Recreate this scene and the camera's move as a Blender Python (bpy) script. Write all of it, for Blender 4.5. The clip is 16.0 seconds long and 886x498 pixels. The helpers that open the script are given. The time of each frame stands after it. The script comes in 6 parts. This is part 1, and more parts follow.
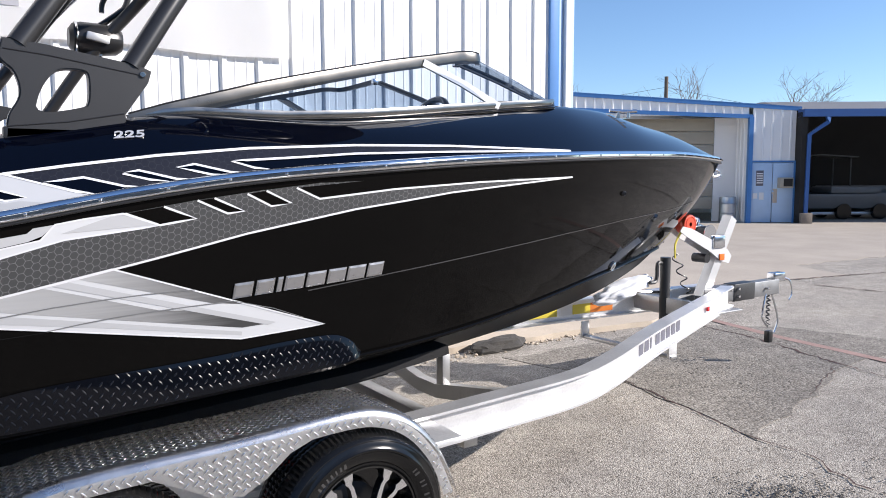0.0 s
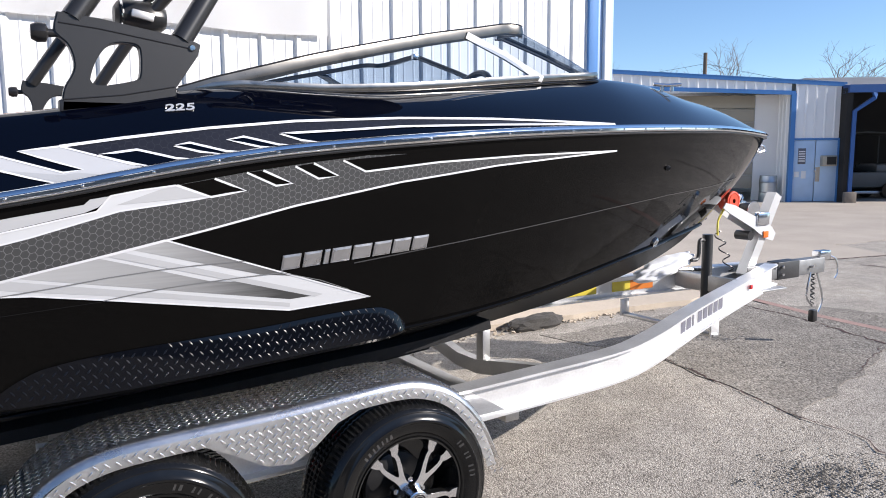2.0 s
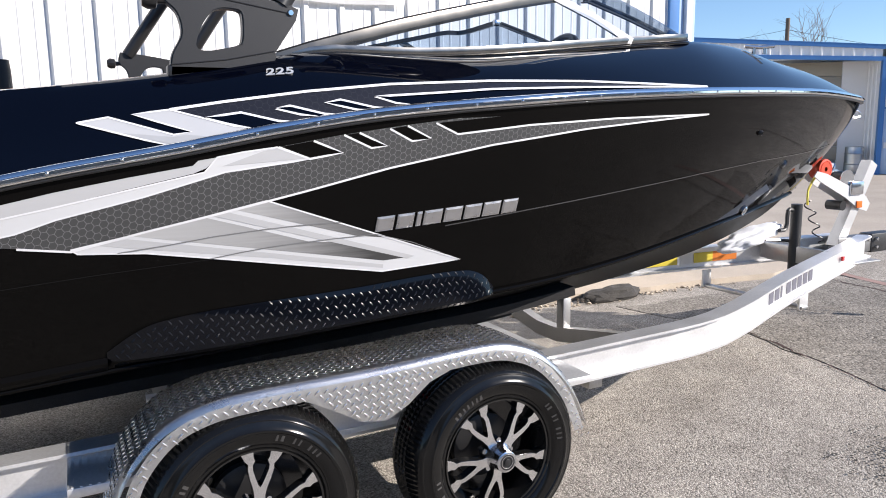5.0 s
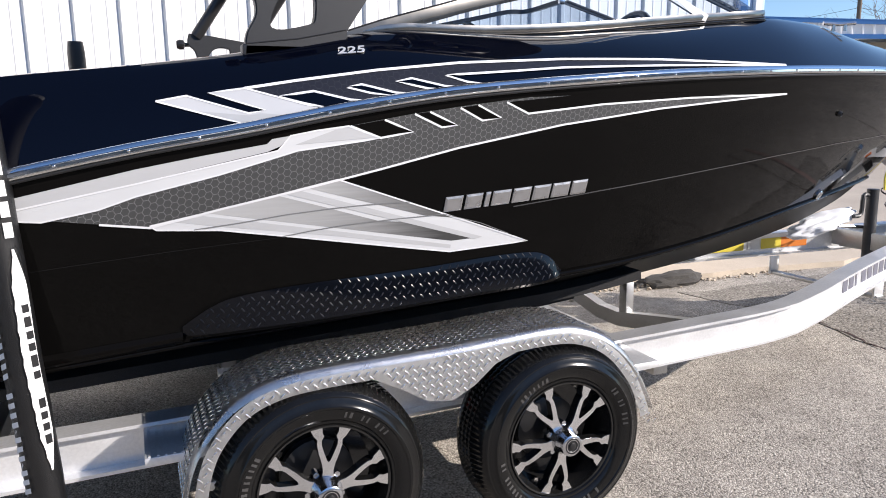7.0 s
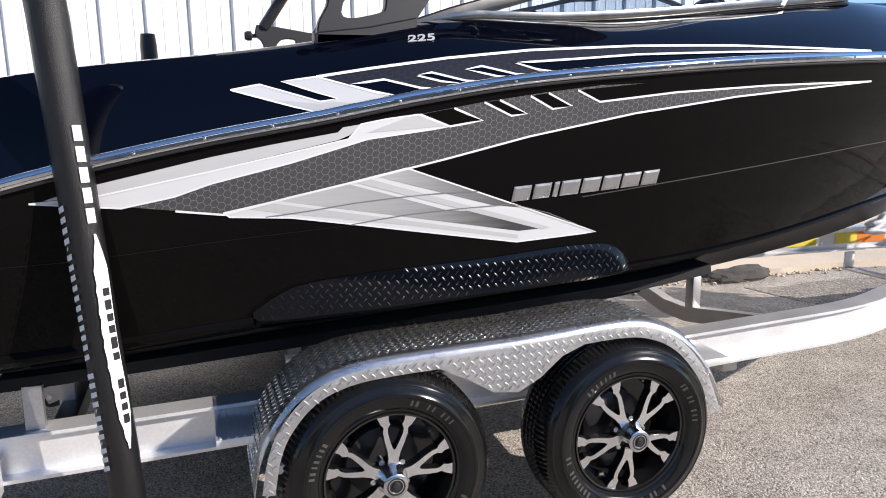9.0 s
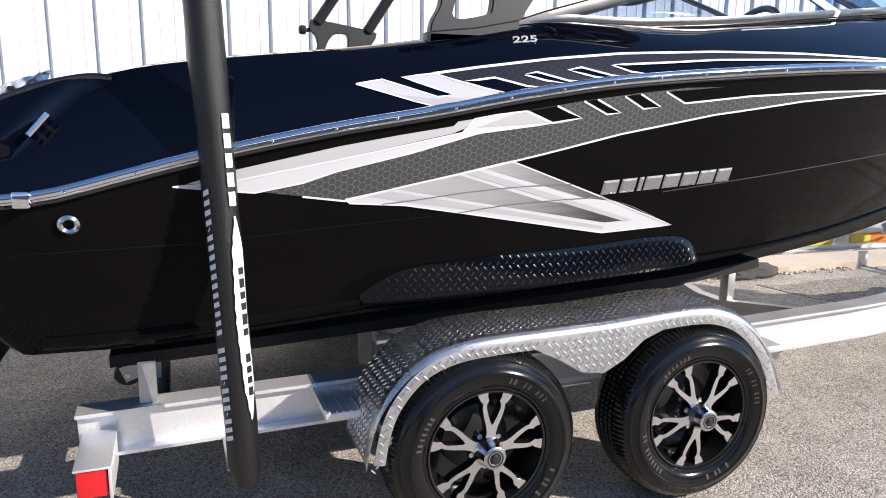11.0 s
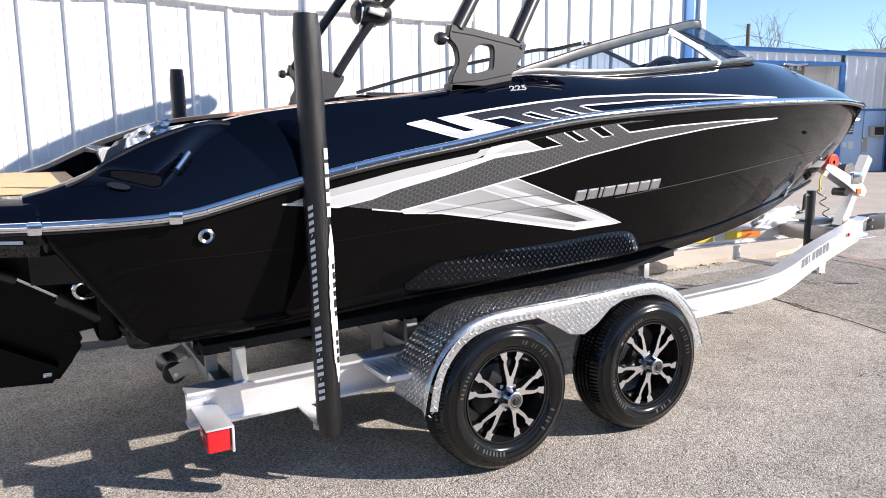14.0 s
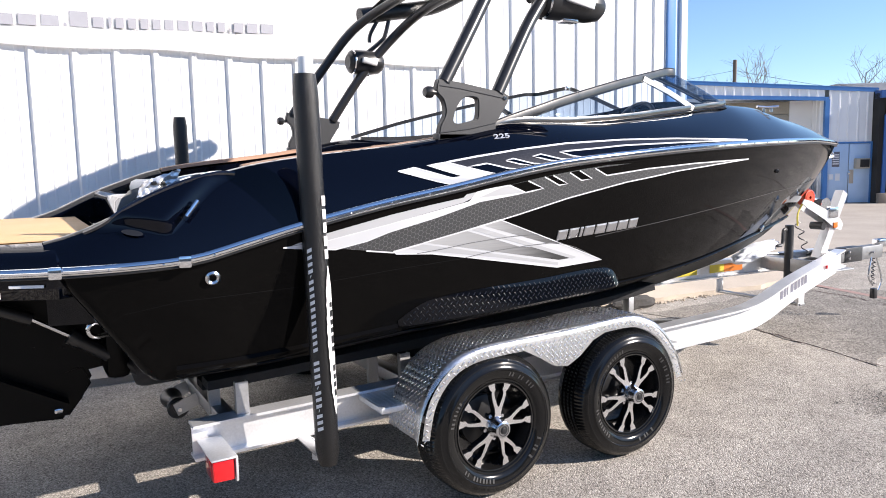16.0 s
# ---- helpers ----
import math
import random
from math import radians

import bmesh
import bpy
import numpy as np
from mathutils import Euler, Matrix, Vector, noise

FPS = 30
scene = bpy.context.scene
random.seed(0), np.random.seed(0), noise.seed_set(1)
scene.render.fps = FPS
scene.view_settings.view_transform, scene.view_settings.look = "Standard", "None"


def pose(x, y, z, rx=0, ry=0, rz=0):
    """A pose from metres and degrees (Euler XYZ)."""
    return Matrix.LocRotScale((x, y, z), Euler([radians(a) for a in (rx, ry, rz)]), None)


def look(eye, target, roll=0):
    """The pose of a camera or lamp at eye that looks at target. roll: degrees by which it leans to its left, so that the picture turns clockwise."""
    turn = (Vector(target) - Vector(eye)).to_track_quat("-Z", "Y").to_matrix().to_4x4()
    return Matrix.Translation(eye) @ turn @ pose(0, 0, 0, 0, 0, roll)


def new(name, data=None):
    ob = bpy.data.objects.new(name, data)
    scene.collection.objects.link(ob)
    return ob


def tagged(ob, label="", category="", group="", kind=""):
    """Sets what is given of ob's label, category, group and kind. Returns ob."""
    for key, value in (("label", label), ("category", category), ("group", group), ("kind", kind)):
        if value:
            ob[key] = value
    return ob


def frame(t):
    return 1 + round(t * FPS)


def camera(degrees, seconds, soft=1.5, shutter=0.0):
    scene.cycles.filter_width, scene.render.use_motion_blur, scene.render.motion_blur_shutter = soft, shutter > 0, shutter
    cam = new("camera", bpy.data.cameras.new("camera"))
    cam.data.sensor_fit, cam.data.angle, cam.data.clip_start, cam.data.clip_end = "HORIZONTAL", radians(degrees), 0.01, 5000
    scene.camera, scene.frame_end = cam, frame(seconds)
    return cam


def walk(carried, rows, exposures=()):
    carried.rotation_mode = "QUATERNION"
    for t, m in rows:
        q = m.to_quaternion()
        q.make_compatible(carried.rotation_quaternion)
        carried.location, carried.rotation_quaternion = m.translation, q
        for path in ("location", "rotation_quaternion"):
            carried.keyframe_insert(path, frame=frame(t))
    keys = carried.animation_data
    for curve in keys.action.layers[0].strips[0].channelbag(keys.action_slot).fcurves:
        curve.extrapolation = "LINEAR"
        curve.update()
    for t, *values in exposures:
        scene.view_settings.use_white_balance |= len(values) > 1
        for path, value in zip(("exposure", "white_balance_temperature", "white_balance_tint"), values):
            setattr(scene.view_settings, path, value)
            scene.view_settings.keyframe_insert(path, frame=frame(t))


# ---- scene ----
cam = camera(62.2, 16.0, soft=0.95)
PATH = [
    (0, (-0.728, -3.495, 1.554), (0.396, -1.852, 1.358), -0.2),
    (0.5, (-0.738, -3.493, 1.547), (0.371, -1.841, 1.34), -0.3),
    (1, (-0.746, -3.488, 1.541), (0.343, -1.826, 1.317), -0.2),
    (1.5, (-0.757, -3.482, 1.533), (0.309, -1.806, 1.298), -0.5),
    (2, (-0.765, -3.473, 1.529), (0.281, -1.786, 1.28), -0.4),
    (2.5, (-0.776, -3.47, 1.522), (0.244, -1.769, 1.263), -0.5),
    (3, (-0.788, -3.464, 1.519), (0.204, -1.748, 1.247), -0.5),
    (3.5, (-0.805, -3.465, 1.512), (0.168, -1.741, 1.229), -0.3),
    (4, (-0.82, -3.462, 1.504), (0.124, -1.724, 1.211), -0.5),
    (6.5, (-0.886, -3.417, 1.485), (-0.095, -1.614, 1.134), -0.7),
    (7, (-0.895, -3.41, 1.483), (-0.14, -1.594, 1.123), -0.7),
    (7.5, (-0.908, -3.403, 1.477), (-0.18, -1.576, 1.109), -0.8),
    (8, (-0.913, -3.395, 1.474), (-0.218, -1.558, 1.098), -0.8),
    (8.5, (-0.919, -3.386, 1.479), (-0.262, -1.536, 1.098), -0.6),
    (9, (-0.929, -3.382, 1.474), (-0.314, -1.518, 1.094), -0.8),
    (9.5, (-0.948, -3.385, 1.473), (-0.424, -1.495, 1.085), -1.3),
    (10, (-1.054, -3.337, 1.468), (-0.5, -1.458, 1.065), -0.5),
    (12.5, (-1.899, -3.582, 1.49), (-0.96, -1.851, 1.139), -1.1),
    (13, (-2.069, -3.639, 1.476), (-1.056, -1.95, 1.133), -1.8),
    (13.5, (-2.148, -3.718, 1.492), (-1.127, -2.033, 1.145), -1.4),
    (14, (-2.204, -3.854, 1.503), (-1.22, -2.142, 1.183), -0.6),
    (14.5, (-2.269, -3.968, 1.521), (-1.301, -2.243, 1.227), -0.9),
    (15, (-2.295, -4.012, 1.53), (-1.312, -2.291, 1.264), -1.4),
    (15.5, (-2.295, -4.032, 1.534), (-1.307, -2.309, 1.292), -1.4),
    (16, (-2.287, -4.049, 1.552), (-1.285, -2.333, 1.325), -1.2),
]
walk(cam, [(t, look(eye, target, roll)) for t, eye, target, roll in PATH], [(0, 0.70, 6450, 13), (4, 0.70, 6550, 13), (9, 0.74, 6650, 14), (12.5, 0.92, 6700, 14), (16, 0.97, 6650, 14)])

# ---------------------------------------------------------------- light
SUN = Vector((0.665, -0.585, 0.467)).normalized()
world = bpy.data.worlds.new("sky")
scene.world = world
world.use_nodes = True
wn = world.node_tree.nodes
sky = wn.new("ShaderNodeTexSky")
sky.sky_type, sky.sun_disc = "NISHITA", False
sky.sun_elevation = math.asin(SUN.z)
sky.sun_rotation = math.atan2(SUN.x, SUN.y)
sky.air_density, sky.dust_density, sky.ozone_density = 0.9, 0.0, 3.0
sky_hue = wn.new("ShaderNodeMix")
sky_hue.data_type, sky_hue.blend_type = "RGBA", "MULTIPLY"
sky_hue.inputs["Factor"].default_value = 1.0
sky_hue.inputs["B"].default_value = (1.0, 1.10, 1.20, 1)
world.node_tree.links.new(sky.outputs[0], sky_hue.inputs["A"])
world.node_tree.links.new(sky_hue.outputs["Result"], wn["Background"].inputs[0])
wn["Background"].inputs[1].default_value = 0.09
sun_data = bpy.data.lights.new("sun", "SUN")
sun_data.energy, sun_data.angle, sun_data.color = 5.0, radians(0.53), (1.0, 0.94, 0.86)
sun_lamp = new("sun", sun_data)
sun_lamp.matrix_world = look(SUN * 40, (0, 0, 0))


# ---------------------------------------------------------------- building helpers
def curve(*pts):
    """A smooth function through points (x, value)."""
    xs, ys = [p[0] for p in pts], [p[1] for p in pts]
    h = [b - a for a, b in zip(xs, xs[1:])]
    d = [(b - a) / w for a, b, w in zip(ys, ys[1:], h)]
    m = [d[0]] + [0 if a * b <= 0 else 2 * a * b / (a + b) for a, b in zip(d, d[1:])] + [d[-1]]

    def at(x):
        x = min(max(x, xs[0]), xs[-1])
        i = 0
        while i < len(h) - 1 and x > xs[i + 1]:
            i += 1
        t = (x - xs[i]) / h[i]
        return ((2 * t**3 - 3 * t * t + 1) * ys[i] + (t**3 - 2 * t * t + t) * h[i] * m[i]
                + (3 * t * t - 2 * t**3) * ys[i + 1] + (t**3 - t * t) * h[i] * m[i + 1])
    return at


def finish(bm, smooth=True, angle=35):
    bmesh.ops.recalc_face_normals(bm, faces=bm.faces)
    for f in bm.faces:
        f.smooth = smooth
    if smooth:
        for e in bm.edges:
            if len(e.link_faces) == 2 and e.calc_face_angle(0) > radians(angle):
                e.smooth = False
    return bm


def part(name, bm, material, parent=None, label="", smooth=True, angle=35):
    me = bpy.data.meshes.new(name)
    finish(bm, smooth, angle).to_mesh(me)
    bm.free()
    for m in material if isinstance(material, (list, tuple)) else (material,):
        me.materials.append(m)
    ob = new(name, me)
    if parent:
        ob.parent = parent
    if label:
        ob["label"] = label
    return ob


def thing(name, label, category, at=(0, 0, 0), group="", kind=""):
    ob = new(name)
    ob.location = at
    ob.empty_display_size = 0.1
    return tagged(ob, label, category, group, kind)


def box(bm, lo, hi, bevel=0.0, m=None):
    c, s = [(a + b) / 2 for a, b in zip(lo, hi)], [b - a for a, b in zip(lo, hi)]
    mat = Matrix.Translation(c) @ Matrix.Diagonal((*s, 1))
    vs = bmesh.ops.create_cube(bm, size=1, matrix=(m @ mat) if m else mat)["verts"]
    if bevel:
        es = list({e for v in vs for e in v.link_edges})
        bmesh.ops.bevel(bm, geom=es, offset=bevel, segments=2, affect="EDGES", profile=0.5)
    return bm


def boxed(lo, hi, bevel=0.0, m=None):
    return box(bmesh.new(), lo, hi, bevel, m)


def loft(bm, rows, closed=False, caps=False):
    """Skin between rows of points."""
    vs = [[bm.verts.new(p) for p in row] for row in rows]
    n = len(rows[0])
    for a, b in zip(vs, vs[1:]):
        for i in range(n if closed else n - 1):
            q = [a[i], a[(i + 1) % n], b[(i + 1) % n], b[i]]
            if len({tuple(round(c, 6) for c in v.co) for v in q}) >= 3:
                try:
                    bm.faces.new(q)
                except ValueError:
                    pass
    if caps:
        for row in (vs[0], vs[-1]):
            try:
                bm.faces.new(row)
            except ValueError:
                pass
    return bm


def sweep(bm, path, section, up=(0, 0, 1), caps=True, closed=False):
    """A section of (side, up) offsets carried along a path of points."""
    path = [Vector(p) for p in path]
    rows = []
    for i, p in enumerate(path):
        if closed:
            d = path[(i + 1) % len(path)] - path[i - 1]
        else:
            d = path[min(i + 1, len(path) - 1)] - path[max(i - 1, 0)]
        d.normalize()
        side = d.cross(Vector(up))
        if side.length < 1e-4:
            side = d.cross(Vector((0, 1, 0)))
        side.normalize()
        top = side.cross(d)
        rows.append([p + side * a + top * b for a, b in section])
    if closed:
        rows.append(rows[0])
    return loft(bm, rows, True, caps and not closed)


def ring(r, n=12, squash=1.0):
    return [(r * math.cos(2 * math.pi * i / n), squash * r * math.sin(2 * math.pi * i / n)) for i in range(n)]


def tube(path, r, n=12, bm=None):
    return sweep(bm or bmesh.new(), path, ring(r, n))


def smooth_path(pts, steps=6):
    """Catmull-Rom points through pts."""
    pts = [Vector(p) for p in pts]
    out = []
    for i in range(len(pts) - 1):
        a, b, c, d = pts[max(i - 1, 0)], pts[i], pts[i + 1], pts[min(i + 2, len(pts) - 1)]
        for k in range(steps):
            t = k / steps
            out.append(0.5 * ((2 * b) + (c - a) * t + (2 * a - 5 * b + 4 * c - d) * t * t + (3 * b - a - 3 * c + d) * t**3))
    return out + [pts[-1]]


def lathe(bm, profile, n=48, m=None):
    """Turns a profile of (radius, along) round the y axis."""
    rows = []
    for i in range(n):
        a = 2 * math.pi * i / n
        rows.append([Vector((r * math.cos(a), y, r * math.sin(a))) for r, y in profile])
    if m:
        rows = [[m @ p for p in row] for row in rows]
    return loft(bm, rows + [rows[0]])


def prism(bm, outline, depth, place):
    """A flat outline (u, v) of the given depth; place(u, v, w) gives the point."""
    a = [bm.verts.new(place(u, v, 0.0)) for u, v in outline]
    b = [bm.verts.new(place(u, v, depth)) for u, v in outline]
    bm.faces.new(a), bm.faces.new(b)
    for i in range(len(a)):
        j = (i + 1) % len(a)
        bm.faces.new((a[i], a[j], b[j], b[i]))
    return bm


def cylinder(bm, a, b, r, n=16, r2=None):
    a, b = Vector(a), Vector(b)
    turn = (b - a).to_track_quat("Z", "Y").to_matrix().to_4x4()
    m = Matrix.Translation((a + b) / 2) @ turn
    bmesh.ops.create_cone(bm, cap_ends=True, segments=n, radius1=r, radius2=r if r2 is None else r2, depth=(b - a).length, matrix=m)
    return bm


# ---------------------------------------------------------------- materials
def mat(name, color=(0.5, 0.5, 0.5), rough=0.5, metal=0.0, coat=0.0, vary=0.0, scale=4.0, grain=0.0, grain_scale=200.0, bump=0.0, rough_vary=0.0, spec=0.5):
    m = bpy.data.materials.new(name)
    m.use_nodes = True
    nt = m.node_tree
    b = nt.nodes["Principled BSDF"]
    b.inputs["Base Color"].default_value = (*color, 1)
    b.inputs["Roughness"].default_value = rough
    b.inputs["Metallic"].default_value = metal
    b.inputs["Coat Weight"].default_value = coat
    b.inputs["Coat Roughness"].default_value = 0.03
    b.inputs["Specular IOR Level"].default_value = spec
    if vary or grain or bump or rough_vary:
        co = nt.nodes.new("ShaderNodeTexCoord")
        big = nt.nodes.new("ShaderNodeTexNoise")
        big.inputs["Scale"].default_value, big.inputs["Detail"].default_value = scale, 6
        fine = nt.nodes.new("ShaderNodeTexNoise")
        fine.inputs["Scale"].default_value, fine.inputs["Detail"].default_value = grain_scale, 3
        for n in (big, fine):
            nt.links.new(co.outputs["Object"], n.inputs["Vector"])
        mix = nt.nodes.new("ShaderNodeMath")
        mix.operation = "MULTIPLY_ADD"
        nt.links.new(big.outputs["Fac"], mix.inputs[0])
        mix.inputs[1].default_value, mix.inputs[2].default_value = 2 * vary, 1 - vary
        mix2 = nt.nodes.new("ShaderNodeMath")
        mix2.operation = "MULTIPLY_ADD"
        nt.links.new(fine.outputs["Fac"], mix2.inputs[0])
        mix2.inputs[1].default_value, mix2.inputs[2].default_value = 2 * grain, 1 - grain
        mul = nt.nodes.new("ShaderNodeMath")
        mul.operation = "MULTIPLY"
        nt.links.new(mix.outputs[0], mul.inputs[0]), nt.links.new(mix2.outputs[0], mul.inputs[1])
        sc = nt.nodes.new("ShaderNodeVectorMath")
        sc.operation = "SCALE"
        sc.inputs[0].default_value = color
        nt.links.new(mul.outputs[0], sc.inputs["Scale"])
        nt.links.new(sc.outputs[0], b.inputs["Base Color"])
        if rough_vary:
            r = nt.nodes.new("ShaderNodeMath")
            r.operation = "MULTIPLY_ADD"
            nt.links.new(big.outputs["Fac"], r.inputs[0])
            r.inputs[1].default_value, r.inputs[2].default_value = 2 * rough_vary, rough - rough_vary
            nt.links.new(r.outputs[0], b.inputs["Roughness"])
        if bump:
            bp = nt.nodes.new("ShaderNodeBump")
            bp.inputs["Strength"].default_value, bp.inputs["Distance"].default_value = 1.0, bump
            nt.links.new(fine.outputs["Fac"], bp.inputs["Height"])
            nt.links.new(bp.outputs[0], b.inputs["Normal"])
    return m


def glass_mat(name, tint, rough=0.0):
    m = bpy.data.materials.new(name)
    m.use_nodes = True
    nt = m.node_tree
    out = nt.nodes["Material Output"]
    clear = nt.nodes.new("ShaderNodeBsdfTransparent")
    clear.inputs[0].default_value = (*tint, 1)
    gloss = nt.nodes.new("ShaderNodeBsdfGlossy")
    gloss.inputs["Roughness"].default_value = 0.02
    lw = nt.nodes.new("ShaderNodeLayerWeight")
    lw.inputs["Blend"].default_value = 0.5
    pw = nt.nodes.new("ShaderNodeMath")
    pw.operation = "POWER"
    nt.links.new(lw.outputs["Facing"], pw.inputs[0])
    pw.inputs[1].default_value = 4.0
    fr = nt.nodes.new("ShaderNodeMath")
    fr.operation = "MULTIPLY_ADD"
    nt.links.new(pw.outputs[0], fr.inputs[0])
    fr.inputs[1].default_value, fr.inputs[2].default_value = 0.6, 0.04
    mx = nt.nodes.new("ShaderNodeMixShader")
    nt.links.new(fr.outputs[0], mx.inputs[0])
    nt.links.new(clear.outputs[0], mx.inputs[1])
    nt.links.new(gloss.outputs[0], mx.inputs[2])
    nt.links.new(mx.outputs[0], out.inputs[0])
    return m


GEL_BLACK = mat("black_gelcoat", (0.0033, 0.0031, 0.0030), 0.04, spec=0.07, rough_vary=0.012, scale=1.2)
GEL_NAVY = mat("navy_gelcoat", (0.0008, 0.0013, 0.0042), 0.025, spec=0.30, rough_vary=0.015, scale=1.2)
NAVY_CAP = mat("polished_navy_cap", (0.004, 0.005, 0.011), 0.06, spec=0.6, coat=1.0, rough_vary=0.02, scale=6)
HULL_BOTTOM = mat("dull_black_hull_bottom", (0.0035, 0.0033, 0.0033), 0.45, spec=0.06, vary=0.2, scale=5)
CHROME = mat("chrome", (0.82, 0.83, 0.84), 0.09, 1.0, rough_vary=0.05, scale=30)
STEEL = mat("stainless", (0.62, 0.63, 0.65), 0.2, 1.0, rough_vary=0.08, scale=20)
ALU = mat("mill_aluminium", (0.78, 0.785, 0.795), 0.44, 0.72, vary=0.10, scale=7, grain=0.12, grain_scale=90, rough_vary=0.10)
ALU_DULL = mat("weathered_aluminium", (0.50, 0.50, 0.50), 0.42, 1.0, vary=0.15, scale=9, grain=0.15, grain_scale=120, rough_vary=0.1)
ALU_WHITE = mat("brushed_bronze_frame", (0.24, 0.233, 0.222), 0.24, 1.0, vary=0.08, scale=12, rough_vary=0.08)
BLACK_POWDER = mat("black_powder_coat", (0.028, 0.029, 0.031), 0.42, grain=0.15, grain_scale=700, bump=0.0003)
PLATE_POWDER = mat("charcoal_powder_coat", (0.014, 0.0145, 0.016), 0.44, spec=0.6, grain=0.15, grain_scale=600, bump=0.0003)
BLACK_SATIN = mat("black_satin_tube", (0.02, 0.02, 0.021), 0.3, grain=0.1, grain_scale=300)
RUBBER = mat("tyre_rubber", (0.006, 0.006, 0.006), 0.15, vary=0.35, scale=16, grain=0.3, grain_scale=260, rough_vary=0.08, spec=0.34)
# lighter grey gives the raised tyre marks their glint by colour
TYRE_MARK = mat("glint_grey_rubber", (0.045, 0.044, 0.043), 0.38, vary=0.4, scale=30)
BLACK_PLASTIC = mat("black_plastic", (0.015, 0.015, 0.016), 0.35, grain=0.1, grain_scale=400)
VINYL_BLACK = mat("black_vinyl_sleeve", (0.006, 0.006, 0.0065), 0.34, vary=0.2, scale=25, grain=0.15, grain_scale=500, bump=0.0015)
WHITE_PVC = mat("white_pvc", (0.75, 0.75, 0.74), 0.4, vary=0.06, scale=10)
WHITE_PRINT = mat("white_print", (0.72, 0.72, 0.72), 0.5, vary=0.05, scale=30)
WHITE_VINYL = mat("white_upholstery", (0.70, 0.69, 0.67), 0.45, vary=0.06, scale=9, grain=0.05, bump=0.0008)
DRIVE_BLACK = mat("black_drive_paint", (0.003, 0.003, 0.003), 0.32, spec=0.12, rough_vary=0.1, scale=9)
TAN_VINYL = mat("tan_upholstery", (0.36, 0.20, 0.12), 0.5, vary=0.1, scale=9, grain=0.08, bump=0.0008)
TAN_MAT = mat("tan_foam_mat", (0.55, 0.36, 0.19), 0.7, vary=0.1, scale=6, grain=0.12, grain_scale=300)
CARPET = mat("bunk_carpet", (0.012, 0.012, 0.013), 0.95, vary=0.2, scale=20, grain=0.4, grain_scale=350, bump=0.003)
RED_LENS = mat("red_lens", (0.55, 0.008, 0.012), 0.15, coat=0.5, grain=0.2, grain_scale=90)
ORANGE = mat("amber_reflector", (0.75, 0.16, 0.02), 0.25, coat=0.3)
WHITE_PANEL = mat("white_metal_siding", (0.79, 0.79, 0.79), 0.42, vary=0.05, scale=1.3, grain=0.03, grain_scale=60, rough_vary=0.08)
BLUE_TRIM = mat("blue_painted_trim", (0.055, 0.19, 0.46), 0.45, vary=0.12, scale=3, grain=0.06, grain_scale=60)
# the trim's blue again, darkened for the shaded shed fascia and downpipe
BLUE_SHADED = mat("shaded_blue_paint", (0.022, 0.085, 0.27), 0.45, vary=0.12, scale=3, grain=0.06, grain_scale=60)
BLUE_PALE = mat("pale_blue_paint", (0.38, 0.52, 0.72), 0.5, vary=0.08, scale=3, grain=0.05, grain_scale=60)
BANNER = mat("white_banner_vinyl", (0.88, 0.88, 0.88), 0.6, vary=0.03, scale=2)
GREY_PRINT = mat("grey_print", (0.12, 0.12, 0.15), 0.6, vary=0.08, scale=30)
PALE_PRINT = mat("pale_grey_print", (0.34, 0.34, 0.37), 0.6, vary=0.08, scale=30)
# near-black of the cooler's grille and of the shed walls, where it carries shade
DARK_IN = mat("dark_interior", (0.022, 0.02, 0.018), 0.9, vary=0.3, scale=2)


